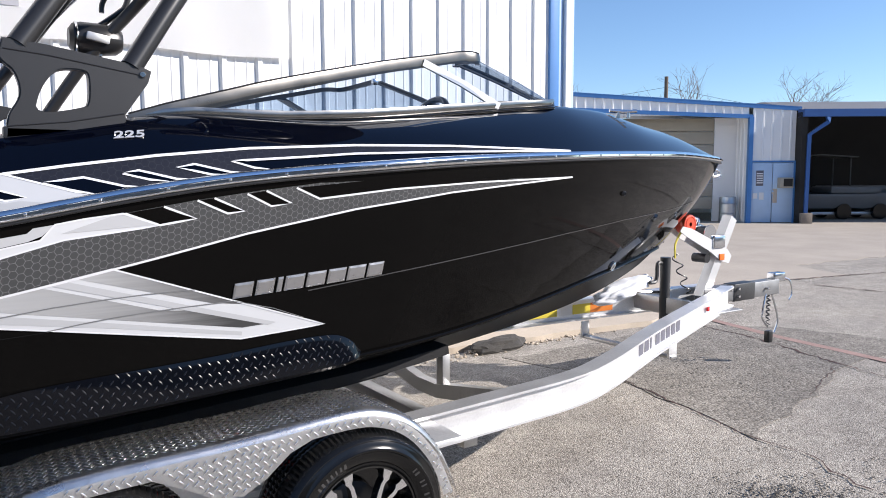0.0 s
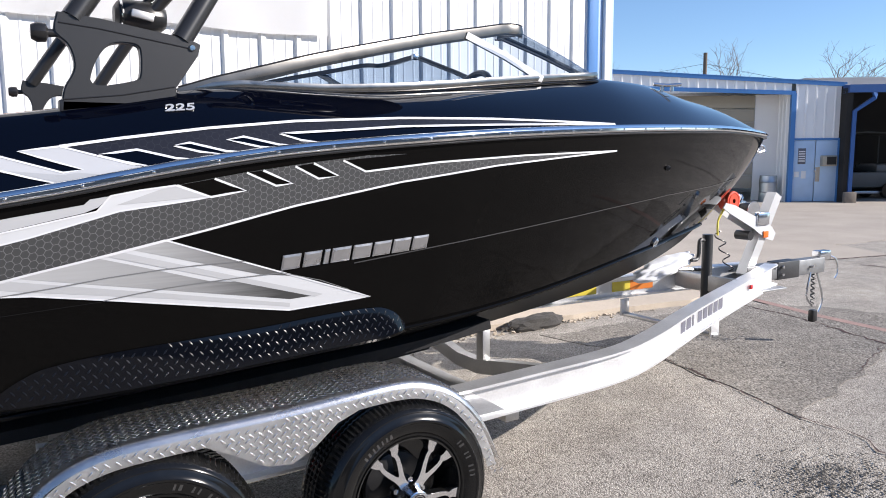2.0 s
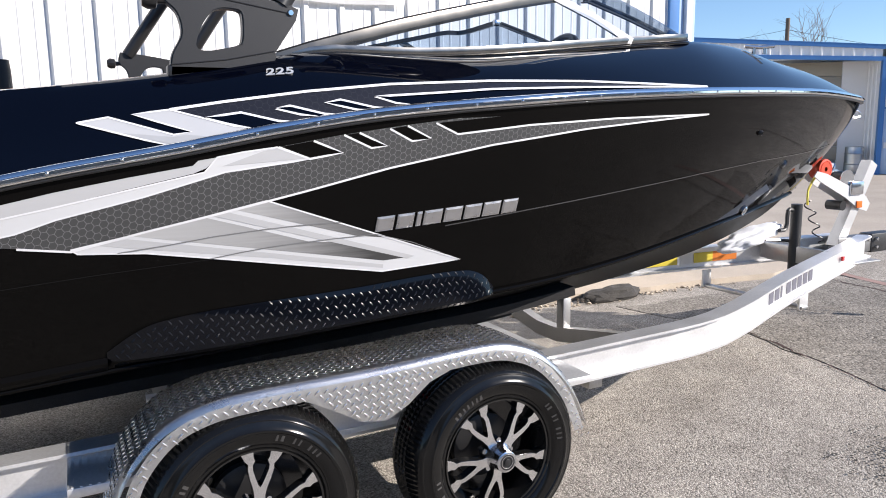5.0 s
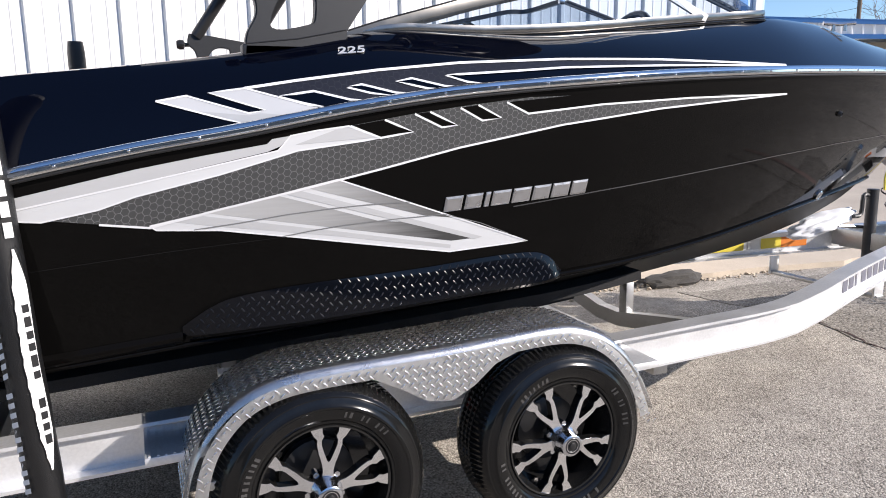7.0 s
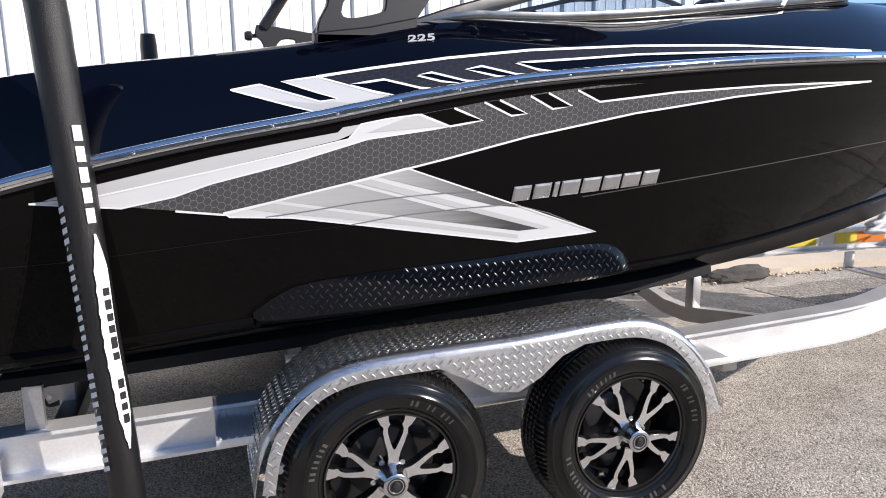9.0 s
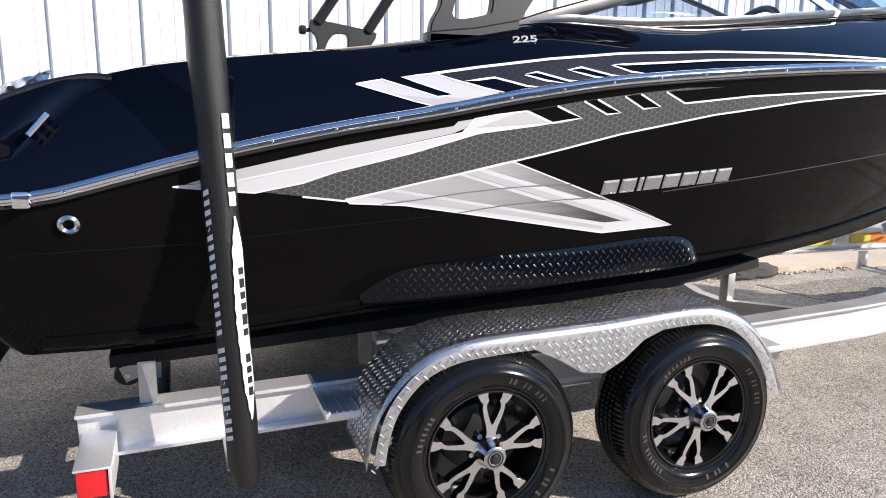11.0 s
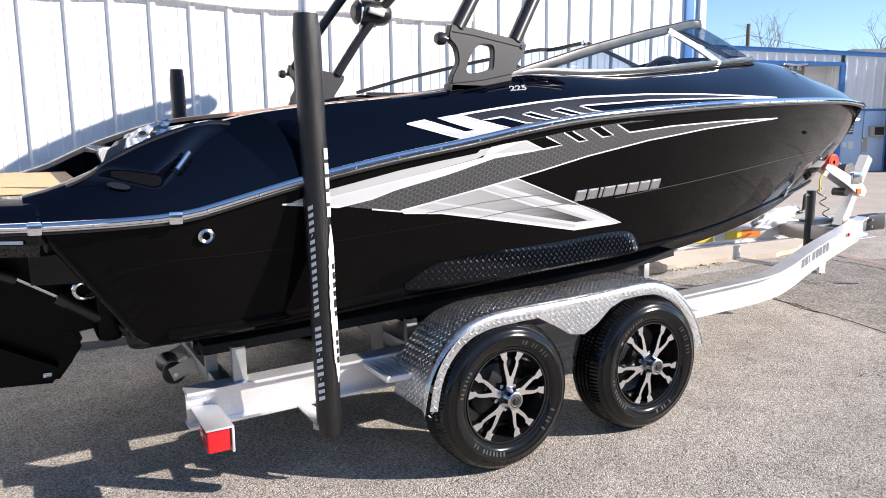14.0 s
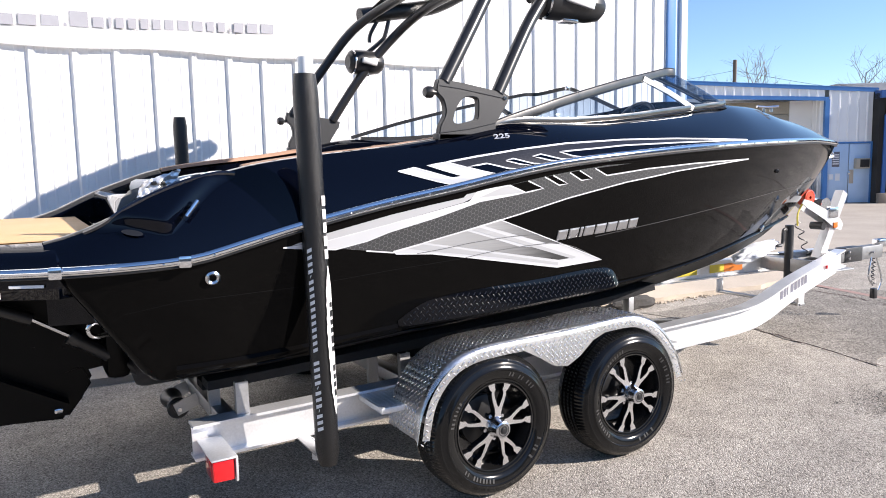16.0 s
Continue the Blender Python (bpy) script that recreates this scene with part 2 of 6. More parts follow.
def asphalt_mat(name, tone=1.0, stone=110):
    m = bpy.data.materials.new(name)
    m.use_nodes = True
    nt = m.node_tree
    b = nt.nodes["Principled BSDF"]
    co = nt.nodes.new("ShaderNodeTexCoord")

    def noise_at(scale, detail=4.0, rough=0.6):
        n = nt.nodes.new("ShaderNodeTexNoise")
        n.inputs["Scale"].default_value, n.inputs["Detail"].default_value, n.inputs["Roughness"].default_value = scale, detail, rough
        nt.links.new(co.outputs["Object"], n.inputs["Vector"])
        return n

    def ramp(src, stops):
        r = nt.nodes.new("ShaderNodeValToRGB")
        e = r.color_ramp.elements
        while len(e) < len(stops):
            e.new(0.5)
        for el, (p, c) in zip(e, stops):
            el.position, el.color = p, (*c, 1)
        nt.links.new(src, r.inputs[0])
        return r

    def mult(a, c):
        x = nt.nodes.new("ShaderNodeMix")
        x.data_type, x.blend_type = "RGBA", "MULTIPLY"
        x.inputs["Factor"].default_value = 1
        nt.links.new(a, x.inputs["A"]), nt.links.new(c, x.inputs["B"])
        return x.outputs["Result"]

    stones = nt.nodes.new("ShaderNodeTexVoronoi")
    stones.inputs["Scale"].default_value = stone
    nt.links.new(co.outputs["Object"], stones.inputs["Vector"])
    col = ramp(stones.outputs["Color"], [(0.0, (0.18, 0.167, 0.150)), (0.4, (0.34, 0.317, 0.287)), (0.75, (0.47, 0.44, 0.40)), (1.0, (0.66, 0.625, 0.577))])
    pits = ramp(stones.outputs["Distance"], [(0.0, (1.05, 1.05, 1.05)), (0.55, (0.95, 0.95, 0.95)), (0.9, (0.36, 0.35, 0.34))])
    big = ramp(noise_at(0.45).outputs["Fac"], [(0.3, (0.78 * tone, 0.78 * tone, 0.785 * tone)), (0.7, (1.08 * tone, 1.06 * tone, 1.03 * tone))])
    mid = ramp(noise_at(5.0).outputs["Fac"], [(0.3, (0.82, 0.82, 0.82)), (0.7, (1.1, 1.1, 1.1))])
    specks = ramp(noise_at(42.0, 3.0, 0.75).outputs["Fac"], [(0.60, (1.0, 1.0, 1.0)), (0.70, (0.52, 0.50, 0.48))])
    blot = ramp(noise_at(1.7, 5.0, 0.7).outputs["Fac"], [(0.30, (0.84, 0.83, 0.82)), (0.62, (1.04, 1.04, 1.03))])
    out = mult(mult(mult(mult(mult(col.outputs[0], pits.outputs[0]), big.outputs[0]), mid.outputs[0]), specks.outputs[0]), blot.outputs[0])
    nt.links.new(out, b.inputs["Base Color"])
    b.inputs["Roughness"].default_value = 0.9
    b.inputs["Specular IOR Level"].default_value = 0.25
    bp = nt.nodes.new("ShaderNodeBump")
    bp.inputs["Distance"].default_value, bp.inputs["Strength"].default_value = 0.0045, 0.85
    bp.invert = True
    nt.links.new(stones.outputs["Distance"], bp.inputs["Height"])
    nt.links.new(bp.outputs[0], b.inputs["Normal"])
    return m


def lozenges(bm, place, inside, u0, u1, v0, v1, cell=0.0205, length=0.0225, width=0.0056, height=0.0014):
    """Raised lozenges of tread plate in rows that slant by turns to either side; place(u, v, h) gives the point."""
    row, gap = cell * 0.7071, cell * 1.4142
    for j in range(int((v1 - v0) / row)):
        for i in range(int((u1 - u0) / gap)):
            cu, cv = u0 + (i + 0.25 + 0.5 * (j % 2)) * gap, v0 + (j + 0.5) * row
            if not inside(cu, cv):
                continue
            sg = 0.7071 if j % 2 else -0.7071

            def at(a, b, h):
                return bm.verts.new(place(cu + 0.7071 * a - sg * b, cv + sg * a + 0.7071 * b, h))
            L, w = length / 2, width / 2
            t1, a1, a2, t2, a3, a4 = at(L, 0, 0), at(L * 0.45, w, 0), at(-L * 0.45, w, 0), at(-L, 0, 0), at(-L * 0.45, -w, 0), at(L * 0.45, -w, 0)
            r1, r2 = at(L * 0.55, 0, height), at(-L * 0.55, 0, height)
            for q in ((a1, a2, r2, r1), (r1, r2, a3, a4), (t1, a1, r1), (t1, r1, a4), (t2, r2, a2), (t2, a3, r2)):
                bm.faces.new(q)
    return bm


def hex_mat(name, cell_tone, line_tone):
    """Dark grey print with a honeycomb of paler lines, in the plane of the hull's side."""
    m = bpy.data.materials.new(name)
    m.use_nodes = True
    nt = m.node_tree
    b = nt.nodes["Principled BSDF"]
    b.inputs["Roughness"].default_value = 0.3
    co = nt.nodes.new("ShaderNodeTexCoord")
    sep = nt.nodes.new("ShaderNodeSeparateXYZ")
    nt.links.new(co.outputs["Object"], sep.inputs[0])

    def op(kind, a, c=None):
        n = nt.nodes.new("ShaderNodeMath")
        n.operation = kind
        for i, v in enumerate((a, c)):
            if v is None:
                continue
            if isinstance(v, (int, float)):
                n.inputs[i].default_value = v
            else:
                nt.links.new(v, n.inputs[i])
        return n.outputs[0]

    s = 0.0215
    x, y = op("DIVIDE", sep.outputs[0], s), op("DIVIDE", op("SUBTRACT", sep.outputs[2], op("MULTIPLY", sep.outputs[0], 0.16)), s)

    def cell(ox, oy):
        px = op("SUBTRACT", op("FLOORED_MODULO", op("ADD", x, ox), 1.7320508), 0.8660254)
        py = op("SUBTRACT", op("FLOORED_MODULO", op("ADD", y, oy), 1.0), 0.5)
        ax, ay = op("ABSOLUTE", px), op("ABSOLUTE", py)
        return op("MAXIMUM", ay, op("ADD", op("MULTIPLY", ax, 0.8660254), op("MULTIPLY", ay, 0.5)))

    d = op("MINIMUM", cell(0.0, 0.0), cell(0.8660254, 0.5))
    line, seam = op("GREATER_THAN", d, 0.455), op("GREATER_THAN", d, 0.425)
    shade = nt.nodes.new("ShaderNodeMix")
    shade.data_type = "RGBA"
    shade.inputs["A"].default_value, shade.inputs["B"].default_value = (*cell_tone, 1), (*[v * 0.45 for v in cell_tone], 1)
    nt.links.new(seam, shade.inputs["Factor"])
    c = nt.nodes.new("ShaderNodeMix")
    c.data_type = "RGBA"
    c.inputs["B"].default_value = (*line_tone, 1)
    nt.links.new(shade.outputs["Result"], c.inputs["A"])
    nt.links.new(line, c.inputs["Factor"])
    nt.links.new(c.outputs["Result"], b.inputs["Base Color"])
    return m


ASPHALT = asphalt_mat("worn_asphalt", 1.14, 130)
BROKEN = mat("broken_dark_asphalt", (0.05, 0.047, 0.044), 0.92, vary=0.35, scale=14, grain=0.3, grain_scale=160, bump=0.004)
ASPHALT_DARK = asphalt_mat("coarse_dark_asphalt", 0.74, 70)
CONCRETE = mat("tan_concrete", (0.45, 0.385, 0.31), 0.9, vary=0.16, scale=2.2, grain=0.2, grain_scale=120, bump=0.002)
# mid grey that stands for the crease's shade on the pale film
CREASE_SHADE = mat("crease_shade_line", (0.17, 0.175, 0.18), 0.3, vary=0.25, scale=12)
FOIL = mat("silver_blue_foil", (0.20, 0.22, 0.27), 0.3, metal=0.4)
# one hull crease in two tones: highlight painted lighter forward, near black aft
CREASE_LIT = mat("lit_crease", (0.04, 0.04, 0.042), 0.15)
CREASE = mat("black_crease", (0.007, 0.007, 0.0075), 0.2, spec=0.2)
CRACK = mat("crack_shadow", (0.075, 0.042, 0.04), 0.95, vary=0.2, scale=20)
RED_LINE = mat("faded_red_paint", (0.30, 0.20, 0.175), 0.9, vary=0.25, scale=5, grain=0.35, grain_scale=90)
def faded_print(name, stops, rough=0.3):
    """Brushed grey print whose tone fades along the boat's length."""
    m = bpy.data.materials.new(name)
    m.use_nodes = True
    nt = m.node_tree
    b = nt.nodes["Principled BSDF"]
    b.inputs["Roughness"].default_value, b.inputs["Metallic"].default_value = rough, 0.2
    co = nt.nodes.new("ShaderNodeTexCoord")
    sep = nt.nodes.new("ShaderNodeSeparateXYZ")
    nt.links.new(co.outputs["Object"], sep.inputs[0])
    brush = nt.nodes.new("ShaderNodeMapping")
    brush.inputs["Rotation"].default_value, brush.inputs["Scale"].default_value = (0, 0.28, 0), (3, 3, 130)
    nt.links.new(co.outputs["Object"], brush.inputs["Vector"])
    no = nt.nodes.new("ShaderNodeTexNoise")
    no.inputs["Scale"].default_value, no.inputs["Detail"].default_value = 1.0, 3
    nt.links.new(brush.outputs[0], no.inputs["Vector"])
    to = nt.nodes.new("ShaderNodeMapRange")
    to.inputs["From Min"].default_value, to.inputs["From Max"].default_value = stops[0][0], stops[-1][0]
    nt.links.new(sep.outputs[0], to.inputs["Value"])
    add = nt.nodes.new("ShaderNodeMath")
    add.operation = "MULTIPLY_ADD"
    nt.links.new(no.outputs["Fac"], add.inputs[0])
    add.inputs[1].default_value = 0.24
    nt.links.new(to.outputs[0], add.inputs[2])
    ramp = nt.nodes.new("ShaderNodeValToRGB")
    el = ramp.color_ramp.elements
    while len(el) < len(stops):
        el.new(0.5)
    for e, (x, v) in zip(el, stops):
        e.position = 0.12 + 0.88 * (x - stops[0][0]) / (stops[-1][0] - stops[0][0])
        e.color = (v, v * 1.015, v * 1.03, 1)
    nt.links.new(add.outputs[0], ramp.inputs[0])
    nt.links.new(ramp.outputs[0], b.inputs["Base Color"])
    return m


SILVER = mat("silver_film", (0.47, 0.48, 0.495), 0.32, metal=0.15, vary=0.04, scale=6)
SILVER_LIGHT = mat("white_film", (0.60, 0.615, 0.635), 0.28, metal=0.15, vary=0.05, scale=5)
SILVER_GREY = mat("brushed_grey_film", (0.40, 0.41, 0.42), 0.32, metal=0.2, vary=0.12, scale=14)
WHITE_FILM = mat("bright_white_film", (0.66, 0.67, 0.69), 0.3, vary=0.04, scale=8)
ARROW_LOW = faded_print("faded_grey_print", [(-0.73, 0.47), (-0.35, 0.36), (-0.16, 0.27), (0.0, 0.13), (0.12, 0.055)])
ARROW_HIGH = faded_print("short_faded_grey_print", [(-0.44, 0.46), (-0.28, 0.34), (-0.12, 0.22), (0.06, 0.10)])
WOOD_GREY = mat("weathered_timber", (0.20, 0.17, 0.14), 0.85, vary=0.2, scale=9)
BARK = mat("bare_bark", (0.16, 0.12, 0.09), 0.9, vary=0.2, scale=8)
ROOF_GREY = mat("grey_metal_roof", (0.42, 0.42, 0.43), 0.5, vary=0.08, scale=3)
YELLOW = mat("yellow_sticker", (0.75, 0.62, 0.08), 0.4, vary=0.06, scale=20)
ORANGE_FLAT = mat("orange_sticker", (0.72, 0.22, 0.04), 0.4, vary=0.06, scale=20)
RED_WHEEL = mat("red_rubber_roller", (0.62, 0.07, 0.03), 0.4, vary=0.1, scale=20)
COVER_WHITE = mat("white_fabric_cover", (0.72, 0.74, 0.78), 0.7, vary=0.1, scale=6)
GALV = mat("galvanised_steel", (0.26, 0.265, 0.27), 0.5, 0.8, vary=0.15, scale=15, rough_vary=0.1)
ALU_LIGHT = mat("bright_aluminium", (0.62, 0.62, 0.62), 0.45, 0.8, vary=0.08, scale=9)
WHITE_PAINT = mat("white_paint", (0.56, 0.57, 0.58), 0.4, vary=0.06, scale=12)
DOOR_BLUE = mat("pale_blue_door_paint", (0.42, 0.56, 0.74), 0.5, vary=0.12, scale=2.5, grain=0.05)
YARD = mat("pale_yard_concrete", (0.37, 0.325, 0.275), 0.9, vary=0.22, scale=1.1, grain=0.25, grain_scale=70, bump=0.003)
FRAME_DARK = mat("bronze_frame", (0.13, 0.124, 0.116), 0.30, 0.95, vary=0.08, scale=12, rough_vary=0.08)
BADGE = mat("satin_chrome_badge", (0.46, 0.46, 0.47), 0.30, 0.9, vary=0.12, scale=40, rough_vary=0.1)
WALL_GREY = mat("unseen_grey_wall", (0.24, 0.22, 0.20), 0.7, vary=0.2, scale=0.6, grain=0.1, grain_scale=30)
FOIL = mat("crumpled_silver_film", (0.74, 0.75, 0.77), 0.22, 0.55, vary=0.1, scale=25)
SMOKED = mat("smoked_grey_plastic", (0.17, 0.17, 0.165), 0.25, vary=0.1, scale=12)
CREAM = mat("cream_roller_door", (0.36, 0.33, 0.27), 0.6, vary=0.08, scale=3)
HEX = hex_mat("honeycomb_print", (0.047, 0.0485, 0.050), (0.15, 0.152, 0.156))
HEX_DECK = hex_mat("faint_honeycomb_print", (0.013, 0.0135, 0.019), (0.03, 0.031, 0.038))
# pale boat parts in the shed, greyed down to hold its shade
SHADED_GREY = mat("shaded_grey_hull", (0.13, 0.13, 0.125), 0.5, vary=0.1, scale=3)
GLASS = glass_mat("smoked_windshield", (0.62, 0.70, 0.79))
GLASS_FRONT = glass_mat("tinted_front_windshield", (0.54, 0.61, 0.69))
PAD_TICK = mat("polished_tread_rubber", (0.006, 0.007, 0.010), 0.30, spec=0.2, rough_vary=0.04, scale=60)
PAD_BLACK = mat("black_tread_rubber", (0.0022, 0.0027, 0.0045), 0.10, spec=0.24, rough_vary=0.06, scale=8)
PLATE_SKIRT = mat("fender_skirt_sheet", (0.90, 0.90, 0.90), 0.47, 1.0, vary=0.06, scale=9, grain=0.05, rough_vary=0.06)
PLATE_FACE = mat("fender_sheet", (0.88, 0.88, 0.89), 0.28, 1.0, vary=0.06, scale=9, grain=0.05, rough_vary=0.05)
PLATE_RAISED = mat("fender_lozenge", (0.90, 0.90, 0.90), 0.26, 1.0, rough_vary=0.08, scale=60)

# ---------------------------------------------------------------- ground
bm = bmesh.new()
nx = [-3000, -200, -30] + [-12 + i for i in range(41)] + [60, 200, 3000]
ny = [-3000, -200, -30] + [-10 + i for i in range(31)] + [60, 200, 3000]
loft(bm, [[(x, y, 0) for y in ny] for x in nx])
ground = tagged(part("ground", bm, ASPHALT, smooth=False), "worn grey asphalt yard with cracks and patches", "asphalt", kind="structure")

# ---------------------------------------------------------------- big white metal building
WALL_Y, CORNER_X, PITCH = 2.45, 4.70, 0.2994
bm = bmesh.new()
prof = []
for k in range(-18, 23):
    x0 = -2.083 + PITCH * k
    for dx, d in ((-0.034, 0.0), (-0.016, -0.024), (0.016, -0.024), (0.034, 0.0)):
        if -7.5 < x0 + dx < CORNER_X:
            prof.append((x0 + dx, d))
    for dx in (0.10, 0.20):
        for e, d in ((-0.012, 0), (-0.005, -0.004), (0.005, -0.004), (0.012, 0)):
            if -7.5 < x0 + dx + e < CORNER_X:
                prof.append((x0 + dx + e, d))
prof = [(-7.5, 0)] + prof + [(CORNER_X, 0)]
loft(bm, [[(x, WALL_Y + d, z) for x, d in prof] for z in (0.0, 7.5)])
loft(bm, [[(x, WALL_Y + 0.12, z) for x in (-7.5, CORNER_X)] for z in (0.0, 7.5)])
tagged(part("wall_north", bm, WHITE_PANEL, smooth=False), "white ribbed metal siding of a tall workshop", "wall", kind="structure")
tagged(part("wall_east", boxed((CORNER_X - 0.1, WALL_Y + 0.13, 0), (CORNER_X, 12, 7.5)), WHITE_PANEL), "white metal side wall of the workshop", "wall", kind="structure")

# added out of view: darkens what the hull reflects and cuts low sky light
bm = boxed((-70, -26.0, 0), (70, -25.7, 5.5))
tagged(part("wall_south", bm, WALL_GREY), "plain grey wall added out of view across the yard", "wall", kind="structure")

trim = thing("trim", "blue corner trim of the white workshop with pale edge", "trim", (CORNER_X, WALL_Y, 0), kind="structure")
def local(bm, at):
    bmesh.ops.translate(bm, verts=bm.verts, vec=-Vector(at))
    return bm
T0 = (CORNER_X, WALL_Y, 0)
part("corner_strip", local(boxed((CORNER_X, WALL_Y - 0.035, 0), (CORNER_X + 0.13, WALL_Y + 0.1, 7.5), 0.006), T0), BLUE_TRIM, trim)
part("corner_strip", local(boxed((CORNER_X + 0.132, WALL_Y - 0.02, 0), (CORNER_X + 0.20, WALL_Y + 0.1, 7.5), 0.006), T0), BLUE_PALE, trim)
part("downspout", local(boxed((CORNER_X + 0.205, WALL_Y - 0.06, 0), (CORNER_X + 0.29, WALL_Y + 0.04, 7.5), 0.012), T0), WHITE_PANEL, trim, "white downspout")
part("corner_strip", local(boxed((CORNER_X + 0.295, WALL_Y - 0.01, 0), (CORNER_X + 0.37, WALL_Y + 0.1, 7.5), 0.006), T0), BLUE_PALE, trim)

# banner
bn = thing("banner", "large white vinyl banner with grey lettering on the white wall", "banner", (1.75, WALL_Y - 0.05, 2.53))
bm = bmesh.new()
rows = []
for i in range(61):
    x = -5.6 + 7.35 * i / 60
    lo = 2.530 + 0.012 * math.sin(x * 4.1) + 0.01 * (x - 1.7) * 0.3
    rows.append([(x - 1.75, -0.004 + 0.006 * math.sin(x * 7 + z * 2), z - 2.53) for z in [lo + (3.9 - lo) * j / 12 for j in range(13)]])
loft(bm, rows)
bmesh.ops.solidify(bm, geom=bm.faces, thickness=0.003)
part("sheet", bm, BANNER, bn)

# ---------------------------------------------------------------- far buildings
FAR = Matrix.Translation((22.44, 9.97, 0)) @ Matrix.Rotation(radians(-36), 4, "Z")


def far(bm):
    bmesh.ops.transform(bm, verts=bm.verts, matrix=FAR)
    return bm


def ribbed(bm, x0, x1, z_lo, z_hi, y=0.0, pitch=0.3):
    """Ribbed siding in the x-z plane that faces -y; z_hi is a function of x."""
    xs = []
    x = x0
    while x < x1 - 0.01:
        for dx, d in ((0.0, 0.0), (0.02, -0.03), (0.06, -0.03), (0.08, 0.0)):
            if x + dx < x1:
                xs.append((x + dx, d))
        x += pitch
    xs.append((x1, 0.0))
    loft(bm, [[(x, y + d, z_lo) for x, d in xs], [(x, y + d, z_hi(x)) for x, d in xs]])
    return bm


def rake(x):
    return 3.76 - 0.069 * x


bm = bmesh.new()
ribbed(bm, -12.0, -1.53, 3.50, rake)
ribbed(bm, -1.40, 0.0, 2.03, rake)
tagged(part("wall_far", far(bm), WHITE_PANEL, smooth=False), "white ribbed metal gable wall of a low workshop", "wall", kind="structure")
bm = bmesh.new()
box(bm, (-12, 0.05, 0), (-5.6, 0.2, 3.5)), box(bm, (-12, 7.0, 0), (0, 7.1, 3.7)), box(bm, (-0.12, 0.2, 0), (0.0, 7, 3.7))
loft(bm, [[(x, -0.05, rake(x) + 0.02), (x, 8, rake(x) + 0.02)] for x in (-12, 0.1)])
tagged(part("wall_far_back", far(bm), WHITE_PANEL, smooth=False), "back and side walls of the low workshop", "wall", kind="structure")
bm = bmesh.new()
loft(bm, [[(x, -0.032, rake(x) - 0.11), (x, -0.042, rake(x) - 0.11), (x, -0.042, rake(x) + 0.03), (x, 0.0, rake(x) + 0.03)] for x in (-12, -6, 0.15)])
tagged(part("trim_rake", far(bm), BLUE_TRIM, smooth=False), "blue rake trim of the low workshop", "trim", kind="structure")
bm = bmesh.new()
loft(bm, [[(x, -0.05, z - 0.07), (x, -0.05, z + 0.06), (x, 0.0, z + 0.06)] for x, z in ((-9, 3.80), (-1.41, 3.47))])
box(bm, (-1.54, -0.10, 0), (-1.40, 0.05, 3.45)), box(bm, (-1.40, -0.035, 1.98), (0.0, 0.03, 2.04)), box(bm, (-0.03, -0.05, 0), (0.03, 0.05, 2.04))
tagged(part("trim_bay", far(bm), BLUE_TRIM, smooth=False), "blue header and jamb trim round the bay", "trim", kind="structure")
bm = bmesh.new()
ribbed(bm, 0.0, 1.5, 0.0, lambda x: 3.5, y=0.0, pitch=0.3)
bmesh.ops.transform(bm, verts=bm.verts, matrix=Matrix.Translation((-1.54, 1.55, 0)) @ Matrix.Rotation(radians(-90), 4, "Z"))
box(bm, (-2.30, 0.98, 0), (-1.54, 1.05, 3.5))
tagged(part("wall_bay", far(bm), WHITE_PANEL, smooth=False), "white return wall inside the bay", "wall", kind="structure")

roller = thing("roller_door", "cream sectional garage door, raised a little off the ground", "garage door", FAR @ Vector((-4.0, 0.95, 0.4)))
inv = FAR.to_3x3().to_4x4()
for i in range(7):
    z0 = 0.02 + i * 0.44
    bm = boxed((-2.0, 0.0, z0), (1.68, 0.05, z0 + 0.425), 0.01)
    bmesh.ops.transform(bm, verts=bm.verts, matrix=inv)
    part("panel", bm, CREAM, roller)

door = thing("door_1", "pale blue double metal door with a notice and worn patches", "door", FAR @ Vector((-0.7, 0, 0)), kind="structure")
for x0 in (-0.68, 0.012):
    bm = boxed((x0, -0.02, 0.02), (x0 + 0.665, 0.03, 1.97), 0.005)
    bmesh.ops.transform(bm, verts=bm.verts, matrix=inv)
    leaf = part("door_leaf", bm, DOOR_BLUE, door)
for lo, hi, m, nm in (((-0.54, -0.032, 1.22), (-0.30, -0.023, 1.72), GREY_PRINT, "notice"), ((-0.63, -0.03, 0.80), (-0.48, -0.023, 0.98), WHITE_PRINT, "notice"), ((-0.42, -0.03, 0.76), (-0.27, -0.023, 1.0), WHITE_PRINT, "notice"), ((0.02, -0.028, 0.66), (0.16, -0.023, 1.12), CONCRETE, "worn_patch"), ((-0.02, -0.05, 0.96), (0.03, -0.02, 1.06), STEEL, "latch")):
    bm = boxed(lo, hi, 0.002)
    bmesh.ops.transform(bm, verts=bm.verts, matrix=inv)
    part(nm, bm, m, door)
bm = bmesh.new()
for k in range(5):
    box(bm, (-0.52, -0.035, 1.30 + 0.075 * k), (-0.32, -0.0325, 1.335 + 0.075 * k))
bmesh.ops.transform(bm, verts=bm.verts, matrix=inv)
part("notice_lines", bm, WHITE_PRINT, door)

ac = thing("air_conditioner", "beige window air conditioner set in the blue door", "air conditioner", FAR @ Vector((-0.32, -0.1, 1.15)))
bm = boxed((-0.22, -0.12, 0.0), (0.22, 0.1, 0.34), 0.015)
bmesh.ops.transform(bm, verts=bm.verts, matrix=inv)
part("casing", bm, CREAM, ac)
bm = boxed((-0.10, -0.13, 0.05), (0.19, -0.115, 0.30), 0.004)
